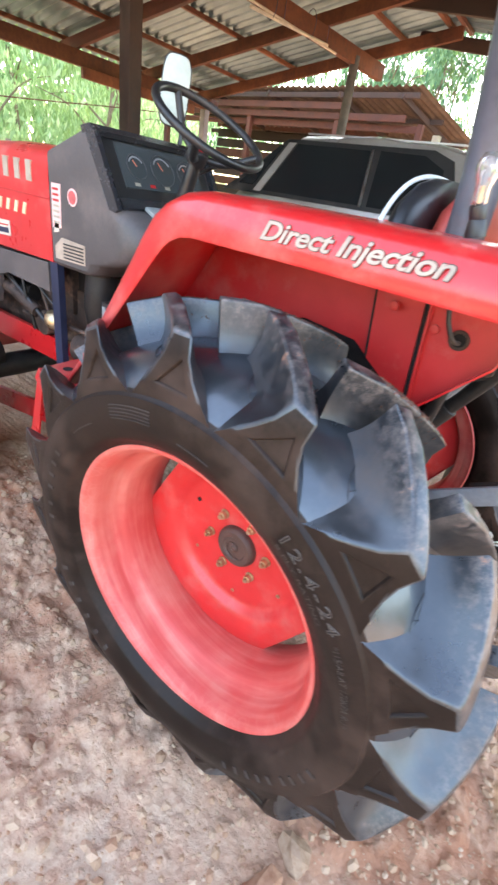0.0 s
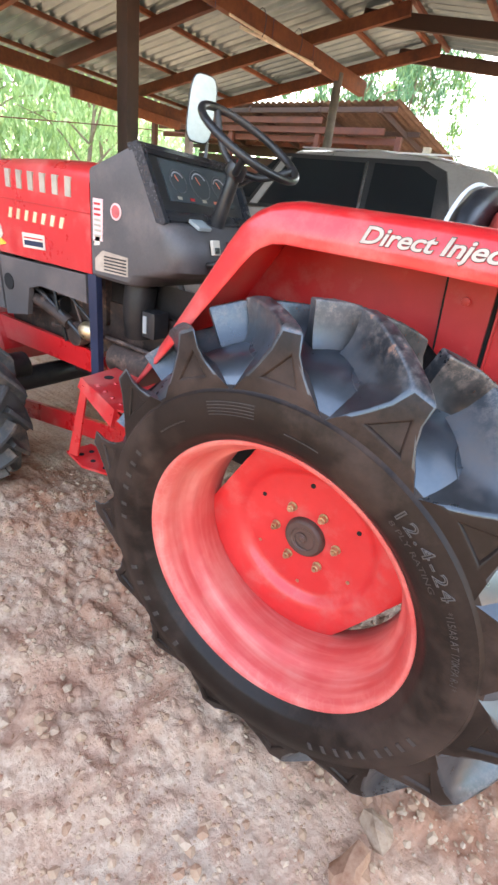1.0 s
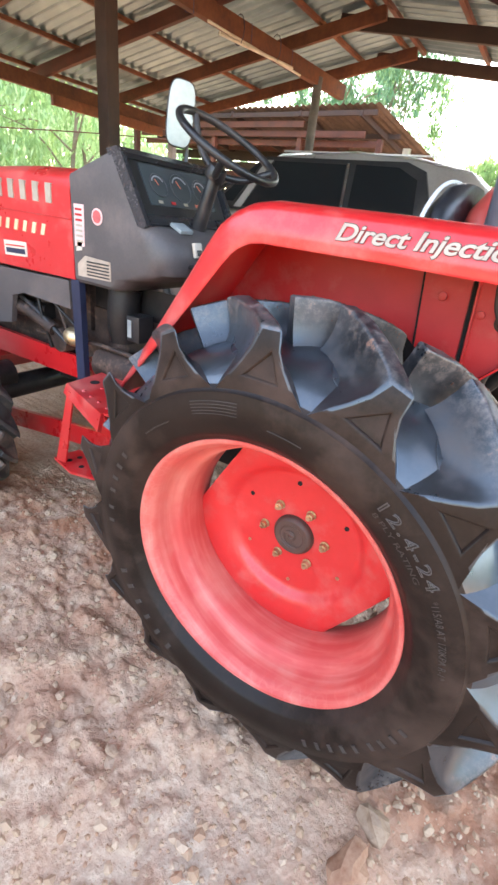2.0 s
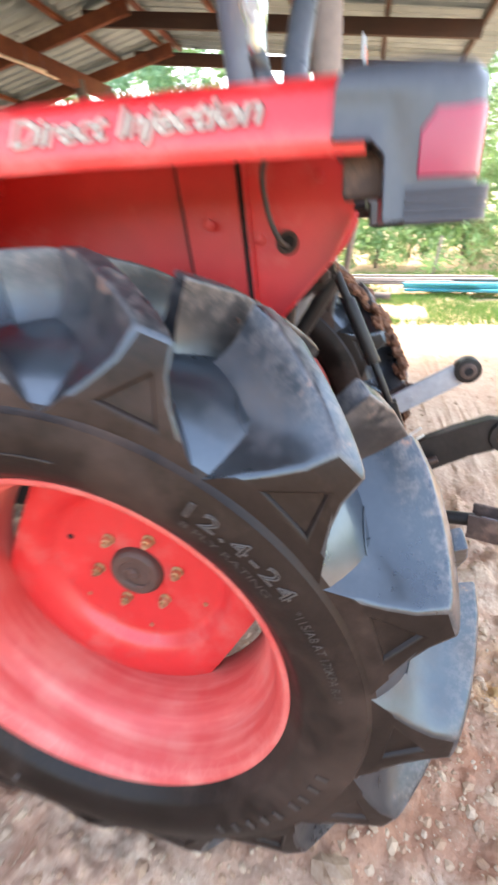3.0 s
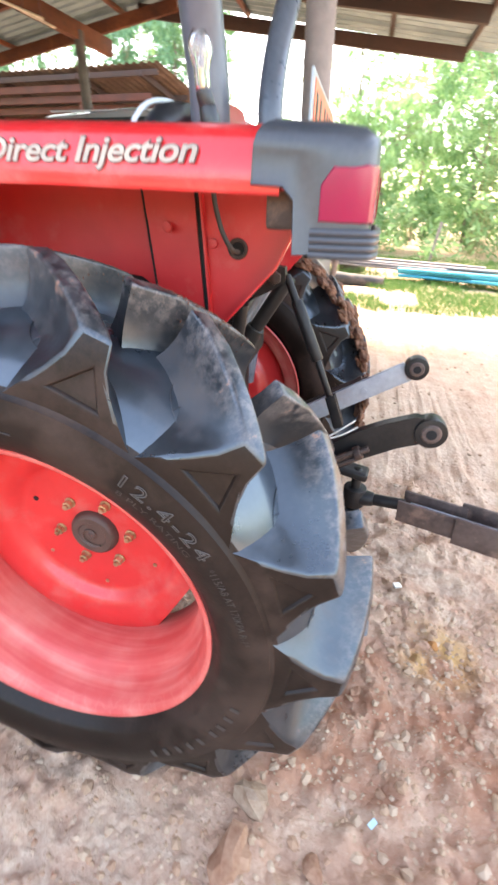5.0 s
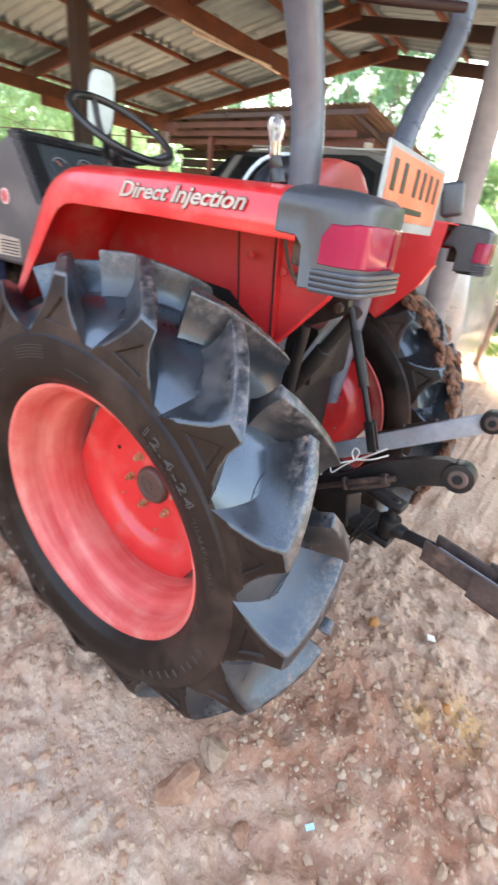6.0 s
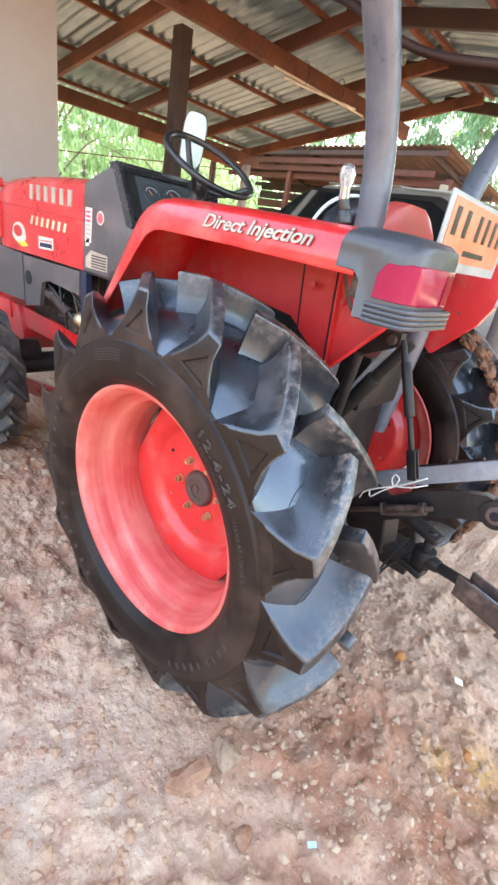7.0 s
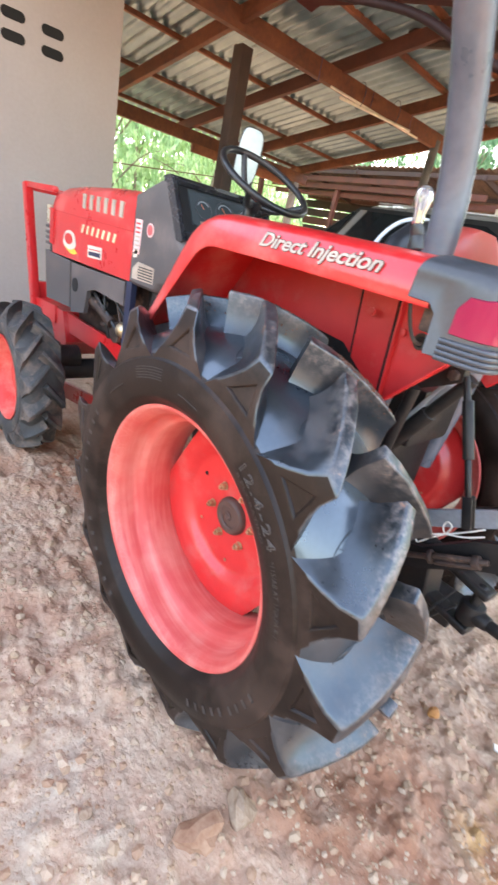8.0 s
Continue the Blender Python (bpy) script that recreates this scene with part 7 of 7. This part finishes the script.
# behind the second shed and the gap
for i, (x, y, h, s, m) in enumerate(((-8.2, 14.5, 8.0, 2.4, LEAF), (-5.6, 15.0, 8.5, 1.7, LEAF_BLUE), (-6.8, 18, 9, 2.5, LEAF_PALE), (-10.8, 13.5, 7.0, 2.2, LEAF_BLUE), (-6.2, 13.2, 7.0, 1.5, LEAF_BLUE), (-5.5, 16.2, 7.5, 1.6, LEAF), (-2.75, 17.5, 3.6, 0.75, LEAF_PALE), (-0.2, 17, 8.0, 1.8, LEAF_PALE), (2.2, 19, 9, 2.6, LEAF_PALE),
                                     (0.8, 14.5, 3.6, 1.6, LEAF_PALE), (3.4, 15.2, 5.5, 2.0, LEAF), (6.8, 16, 8, 2.6, LEAF), (9.5, 13.5, 8, 2.6, LEAF_PALE), (-1.6, 13.2, 2.0, 1.0, LEAF_PALE))):
    tree(x, y, h, s, 50 + i, m, low=0.04 if h < 4 or x > -3 else 0.25, per=46, clumps=150)

# bamboo clump
bam = thing("bamboo_clump", (5.2, 12.2, 0), "dense clump of tall bamboo with dry yellow stalks", "bamboo")
r = random.Random(7)
cl = []
for k in range(58):
    a, q = r.uniform(0, 6.28), 0.55 * r.random() ** 0.5
    bx, by = 5.2 + q * math.cos(a), 12.2 + q * math.sin(a)
    lean, h = r.uniform(0.3, 3.0), r.uniform(3.6, 7.0)
    e = (bx + lean * math.cos(a) - 0.25 * r.random(), by + lean * math.sin(a), h)
    bm = B()
    pipe(bm, [(bx, by, -0.05), (bx * 0.8 + e[0] * 0.2, by * 0.8 + e[1] * 0.2, h * 0.45), e], r.uniform(0.009, 0.020), seg=6, n=4, taper=0.006)
    part("stalk", bm, BAMBOO, bam)
    for j in range(5):
        z = r.uniform(0.34, 1.0)
        cl.append((bx + (e[0] - bx) * z * z + r.uniform(-.5, .5), by + (e[1] - by) * z * z + r.uniform(-.5, .5), h * z, r.uniform(0.25, 0.5)))
leaves("foliage", cl, 90, 0.12, LEAF_DEEP, bam, 77, 0.4, aspect=6)
bam2 = thing("bamboo_clump", (3.5, 13.2, 0), "thinner clump of young bamboo in pale leaf", "bamboo")
cl = []
for k in range(11):
    a, q = r.uniform(0, 6.28), 0.4 * r.random() ** 0.5
    bx, by = 3.5 + q * math.cos(a), 13.2 + q * math.sin(a)
    lean, h = r.uniform(0.2, 1.2), r.uniform(3.5, 6.0)
    e = (bx + lean * math.cos(a), by + lean * math.sin(a), h)
    bm = B()
    pipe(bm, [(bx, by, -0.05), (bx * 0.8 + e[0] * 0.2, by * 0.8 + e[1] * 0.2, h * 0.45), e], r.uniform(0.007, 0.015), seg=6, n=4, taper=0.005)
    part("stalk", bm, BAMBOO, bam2)
    for j in range(5):
        z = r.uniform(0.3, 1.0)
        cl.append((bx + (e[0] - bx) * z * z + r.uniform(-.5, .5), by + (e[1] - by) * z * z + r.uniform(-.5, .5), h * z, r.uniform(0.25, 0.5)))
leaves("foliage", cl, 90, 0.11, LEAF_PALE, bam2, 78, 0.4, aspect=5)

# undergrowth and distance
rng = np.random.RandomState(5)
cl = [(x, 12.3 + 0.35 * abs(x - 2) + rng.uniform(-1.2, 2.5), rng.uniform(0.1, 1.5), rng.uniform(0.3, 0.6)) for x in np.arange(-6, 12, 0.12)]
ob = leaves("undergrowth", cl, 44, 0.20, LEAF_PALE, None, 11, 0.1)
tagged(ob, "tangled pale green undergrowth at the yard's edge", "bushes", kind="stuff")
cl = [(-8.2 + rng.uniform(-.7, .7), y, rng.uniform(0.05, 1.1), rng.uniform(0.25, 0.5)) for y in np.arange(1.0, 12.0, 0.10)]
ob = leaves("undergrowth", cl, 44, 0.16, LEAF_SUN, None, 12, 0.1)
tagged(ob, "bright green bushes behind the shed's low eave", "bushes", kind="stuff")
cl = [(x, 24 + rng.uniform(-3, 4), rng.uniform(0.5, 6.5), rng.uniform(0.6, 1.2)) for x in np.r_[np.arange(-40, -8.2, 0.22), np.arange(0.5, 40, 0.22)]]
cl += [(x, 22 + rng.uniform(-3, 4), rng.uniform(0.5, 12.0), rng.uniform(0.7, 1.3)) for x in np.arange(1.5, 26, 0.035)]
ob = leaves("far_woods", cl, 26, 0.45, LEAF_PALE, None, 13, 0.2)
tagged(ob, "distant pale green woods", "woods", kind="stuff")

# unseen woods behind the camera, added to darken what the tyre reflects
cl = [(x, -11.5 + rng.uniform(-1.5, 1.5), rng.uniform(0.2, 2.0), rng.uniform(0.5, 0.9)) for x in np.arange(-18, 20, 0.08)]
cl += [(14.5 + rng.uniform(-1.5, 1.5), y, rng.uniform(0.2, 1.6), rng.uniform(0.5, 0.8)) for y in np.arange(-10, 6, 0.1)]
ob = leaves("far_woods", cl, 34, 0.42, LEAF, None, 14, 0.2)
tagged(ob, "unseen green woods added to block low sky on the open side", "woods", kind="stuff")

cl = [(-15.5 + rng.uniform(-1.5, 1.5), y, rng.uniform(0.3, 7.0), rng.uniform(0.6, 1.2)) for y in np.arange(-3, 16, 0.035)]
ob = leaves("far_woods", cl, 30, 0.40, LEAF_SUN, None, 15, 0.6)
tagged(ob, "green woods beyond the shed's low side", "woods", kind="stuff")


def blades(name, x0, x1, y0, y1, n, hgt, seed, label):
    g = np.random.RandomState(seed)
    x, y = g.uniform(x0, x1, n), g.uniform(y0, y1, n)
    keep = value_noise(x + 50, y + 50, 0.7, seed) > 0.36
    x, y = x[keep], y[keep]
    z = ground_z(x, y)
    h = hgt * (0.4 + g.rand(len(x)))
    a = g.uniform(0, 6.28, len(x))
    v = np.stack([np.stack([x - 0.006 * np.cos(a), y - 0.006 * np.sin(a), z], -1), np.stack([x + 0.006 * np.cos(a), y + 0.006 * np.sin(a), z], -1),
                  np.stack([x + g.normal(0, 0.4, len(x)) * h, y + g.normal(0, 0.4, len(x)) * h, z + h], -1)], 1).reshape(-1, 3)
    ob = mesh_part(name, v.tolist(), np.arange(len(v)).reshape(-1, 3).tolist(), GRASS)
    tagged(ob, label, "grass", kind="stuff")


blades("grass", -1.5, 4.5, 5.4, 8.2, 26000, 0.09, 3, "patchy short green grass at the yard's edge")
blades("grass", -3.0, 6.5, 8.0, 12.5, 16000, 0.16, 4, "rough green grass before the bushes")

# timber pile and blue pipes lying on it
pile = thing("timber_pile", (0.8, 8.4, 0), "low pile of weathered grey boards at the yard's edge", "timber pile")
r = random.Random(3)
for k in range(7):
    bm = B()
    o, z = r.uniform(-.25, .25), 0.20 + 0.035 * (k % 4)
    beam(bm, (-2.2 + r.uniform(-.4, .4), 9.75 + o, z), (2.4 + r.uniform(-.5, .5), 7.85 + o, z + r.uniform(-.01, .02)), 0.16, 0.03)
    part("board", bm, WOOD_GREY, pile, bevel=0.003)
for q in (-1.6, 0.4, 1.9):
    bm = B()
    beam(bm, (q - 0.25, 9.3 - 0.41 * q - 0.45, 0.09), (q + 0.15, 9.3 - 0.41 * q + 0.35, 0.09), 0.12, 0.2)
    part("bearer", bm, WOOD_DARK, pile, bevel=0.004)
bundle = thing("pipe_bundle", (3.4, 7.3, 0), "bundle of bright blue plastic water pipes lying on the ground", "pipes")
for k in range(16):
    bm = B()
    o, z = 0.055 * (k % 6) + r.uniform(-.02, .02), 0.06 + 0.055 * (k // 6) + 0.05
    rod(bm, (1.5 + r.uniform(-.4, .3), 7.95 + o, z), (6.2 + r.uniform(-.3, .4), 6.5 + o + r.uniform(-.1, .1), z), 0.027, seg=12)
    part("pipe", bm, BLUE_PIPE if k % 5 else BLACK, bundle)
net = thing("black_net_roll", (0.2, 7.6, 0), "rolled black shade net lying in the grass", "net")
bm = B()
pipe(bm, [(-0.6, 7.75, 0.06), (-0.1, 7.6, 0.09), (0.4, 7.5, 0.07), (0.9, 7.45, 0.05)], 0.10, seg=12)
part("roll", bm, RUBBER_OLD, net)
thin = thing("leaning_stick", (0.1, 5.6, 0), "thin pale stick leaning by the yard", "stick")
bm = B()
rod(bm, (0.12, 5.0, -0.02), (0.40, 3.4, 1.62), 0.035, 0.028)
part("stick", bm, WOOD_GREY, thin)
stake = thing("white_stake", (2.4, 11.0, 0), "thin pale wooden stake in the grass", "stake")
bm = B()
rod(bm, (2.0, 11.0, -0.02), (2.12, 11.0, 0.9), 0.03)
part("stick", bm, WOOD_GREY, stake)
wire = thing("line_wire", (-7, 4, 1.9), "sagging brown line strung behind the shed", "wire")
bm = B()
pipe(bm, [(-7.0, 0.8, -0.02), (-7.0, 0.82, 1.70), (-7.0, 3.0, 1.90), (-7.0, 5.2, 2.18), (-7.0, 7.5, 2.45)], 0.009, seg=6)
part("cord", bm, RUST_PIPE, wire)
fence = thing("wire_fence", (-7.6, 4, 0), "pale wire fence behind the shed", "fence")
for z in (0.5, 0.9, 1.3):
    bm = B()
    rod(bm, (-7.6, 0.5, z), (-7.6, 9.0, z + 0.05), 0.008, seg=6)
    part("fence_wire", bm, WHITE, fence)
for y in (1.5, 3.5, 5.5, 7.5):
    bm = B()
    rod(bm, (-7.6, y, -0.05), (-7.6, y, 1.45), 0.04, seg=8)
    part("fence_post", bm, WOOD_GREY, fence)

# dried mud caked on the far tyre
mudr = random.Random(9)
for k in range(120):
    a = radians(-25 + 0.8 * k)
    rr = 0.572 + mudr.uniform(-0.020, 0.004)
    q = Vector((rr * math.cos(a), 2 * CY + 0.08 + mudr.uniform(-0.11, 0.02), 0.54 + rr * math.sin(a)))
    bm = B()
    bmesh.ops.create_icosphere(bm, subdivisions=3, radius=mudr.uniform(0.012, 0.026), matrix=Matrix.Translation(q))
    out = Vector((math.cos(a), 0, math.sin(a)))
    for w in bm.verts:
        d = (w.co - q) * (1 + 0.5 * noise.noise(w.co * 60) + 0.45 * noise.noise(w.co * 170))
        w.co = q + d * 1.15 - out * d.dot(out) * 0.55
    part("mud_clod", bm, MUD, far_wheel, "dried red-brown mud", sharp=180)


# a thin broken crust of dried red mud on the upper lugs of the near tyre
mudn = random.Random(19)
bm = B()
for lug_a, count in ((LUG_0 + 24 * 0.4, 260), (LUG_0 + 24 * 1.4, 130), (LUG_0 + 24 * 2.4, 160)):
    for k in range(count):
        s_ = mudn.uniform(0.0, 0.75)
        y = 0.122 - 0.134 * s_
        a = radians(lug_a + 2.45 + 17.0 * s_ + mudn.uniform(-2.1, 2.1))
        r_ = 0.551 + 0.036 * min(1, s_ * 1.25) ** 0.8
        face = mudn.choice((0, 0, -1, 1))
        if face:
            # on a side of the lug rather than its top
            drop = mudn.random() ** 1.6 * 0.6
            a = radians(lug_a + 2.45 + 17.0 * s_ + face * (2.1 + 2.9 * drop ** 4))
            r_ -= drop * (r_ - carcass_r(y))
        q = HUB + Vector((r_ * math.cos(a), y, r_ * math.sin(a)))
        out = Vector((-math.sin(a), 0, math.cos(a))) if face else Vector((math.cos(a), 0, math.sin(a)))
        w_ = mudn.uniform(0.0008, 0.0024) * (1.0 if mudn.random() < 0.8 else 1.5)
        made = bmesh.ops.create_icosphere(bm, subdivisions=1, radius=w_, matrix=Matrix.Translation(q))["verts"]
        for w in made:
            d = (w.co - q) * (1 + 0.8 * noise.noise(w.co * 160))
            w.co = q + d - out * d.dot(out) * 0.72
part("caked_mud", bm, MUD_RED, near_wheel, "thin crust of dried red mud", sharp=180)["kind"] = "stuff"


# stones
def stone_mesh(seed, size, squash=0.6, rough=0.5):
    bm = B()
    bmesh.ops.create_icosphere(bm, subdivisions=2, radius=size)
    off = Vector((seed * 3.1, seed * 1.7, 0))
    for w in bm.verts:
        k = 1 + rough * noise.noise(w.co / size * 0.9 + off) + 0.25 * rough * noise.noise(w.co / size * 2.6 + off)
        w.co = Vector((w.co.x * k, w.co.y * k * 0.8, w.co.z * k * squash))
    me = bpy.data.meshes.new("stone")
    bm.to_mesh(me)
    bm.free()
    me.polygons.foreach_set("use_smooth", [True] * len(me.polygons))
    me.set_sharp_from_angle(angle=radians(14))
    return me


OCHRE = node_mat("ochre_clod", [(0.2, (0.26, 0.085, 0.02)), (0.8, (0.50, 0.22, 0.07))], scale=24, fine=120, rough=0.95, bump=0.5)
for i, (x, y, s, mt, lab) in enumerate(((0.407, -0.166, 0.042, STONE, "pale angular stone lying on the earth"), (0.392, -0.280, 0.047, STONE_RED, "red-brown clod of stone half sunk in earth"), (-0.203, -0.418, 0.019, STONE, "small flat pale stone on earth"),
                                        (-0.577, -0.388, 0.017, STONE, "small flat pale stone on earth"), (0.556, -0.248, 0.026, STONE_RED, "pinkish stone half sunk in earth"), (0.52, -0.42, 0.017, STONE, "small pale stone on bare earth"), (0.577, 0.498, 0.024, OCHRE, "rusty orange clod on crumbled earth"),
                                        (0.20, -0.46, 0.016, STONE, "small pale stone on bare earth"), (0.70, -0.02, 0.014, STONE, "small pale stone on bare earth"), (-0.02, -0.52, 0.015, STONE, "small pale stone on bare earth"), (1.01, 0.115, 0.024, STONE, "pale stone on bare earth"),
                                        (0.86, 0.37, 0.020, OCHRE, "ochre clod on crumbled earth"), (0.46, -0.02, 0.018, STONE_RED, "reddish stone on bare earth"), (0.63, 0.16, 0.017, STONE_RED, "reddish stone on bare earth"))):
    me = stone_mesh(i + 1, s, 0.85 if i == 0 else 0.5, 0.75 if i < 2 else 0.5)
    me.materials.append(mt)
    ob = new("stone", me)
    ob.location, ob.rotation_euler = (x, y, float(ground_z(x, y)) + s * 0.22), (0, 0, i * 1.3 - 0.7 * (i == 0))
    tagged(ob, lab, "stone", "stones on the ground")


def gravel(name, x0, x1, y0, y1, n, lo, hi, seed, label):
    g = np.random.RandomState(seed)
    base = []
    for k in range(6):
        bm = B()
        bmesh.ops.create_icosphere(bm, subdivisions=1, radius=1.0)
        base.append((np.array([w.co * (1 + 0.45 * noise.noise(w.co * 1.1 + Vector((k * 5, 0, 0)))) for w in bm.verts]), np.array([[q.index for q in f.verts] for f in bm.faces])))
        bm.free()
    x, y = g.uniform(x0, x1, n), g.uniform(y0, y1, n)
    keep = value_noise(x + 20, y + 20, 0.35, seed) > 0.28
    x, y = x[keep], y[keep]
    z = ground_z(x, y)
    V, F, c = [], [], 0
    for i in range(len(x)):
        bv, bf = base[i % 6]
        s = lo + (hi - lo) * g.rand() ** 3.2
        a = g.uniform(0, 6.28)
        w = bv * np.array([1.0, 0.8, 0.65]) * s
        w = np.stack([w[:, 0] * math.cos(a) - w[:, 1] * math.sin(a), w[:, 0] * math.sin(a) + w[:, 1] * math.cos(a), w[:, 2]], 1) + [x[i], y[i], z[i] - s * 0.10]
        V.append(w)
        F.append(bf + c)
        c += len(bv)
    ob = mesh_part(name, np.concatenate(V).tolist(), np.concatenate(F).tolist(), PEBBLE, None, smooth=False)
    tagged(ob, label, "gravel", kind="stuff")


gravel("gravel", -1.5, 1.4, -0.95, 0.9, 16000, 0.0018, 0.0098, 21, "small pinkish pebbles scattered over the earth")
gravel("gravel", -3.0, 3.0, 0.5, 5.0, 2500, 0.004, 0.018, 22, "scattered pebbles further over the yard")
# earth clods and litter
gravel("clods", -1.3, 1.3, -0.9, 0.6, 3200, 0.004, 0.020, 24, "crumbled pinkish clods of dry earth")
gravel("clods", 0.5, 1.5, -0.2, 1.3, 1500, 0.003, 0.015, 23, "crumbled reddish clods of earth")
lit = thing("litter_scrap", (0.756, 0.552, 0), "crumpled clear and white plastic scrap on the earth", "litter")
bm = B()
box(bm, (0.756, 0.552, float(ground_z(0.756, 0.552)) + 0.008), (0.03, 0.022, 0.008), (8, 12, 30))
part("scrap", bm, WHITE, lit, bevel=0.003)
lit2 = thing("litter_scrap", (0.674, -0.144, 0), "tiny faded blue plastic scrap on the earth", "litter")
bm = B()
box(bm, (0.674, -0.144, float(ground_z(0.674, -0.144)) + 0.006), (0.022, 0.012, 0.003), (10, 5, 50))
part("scrap", bm, SCRAP_BLUE, lit2)
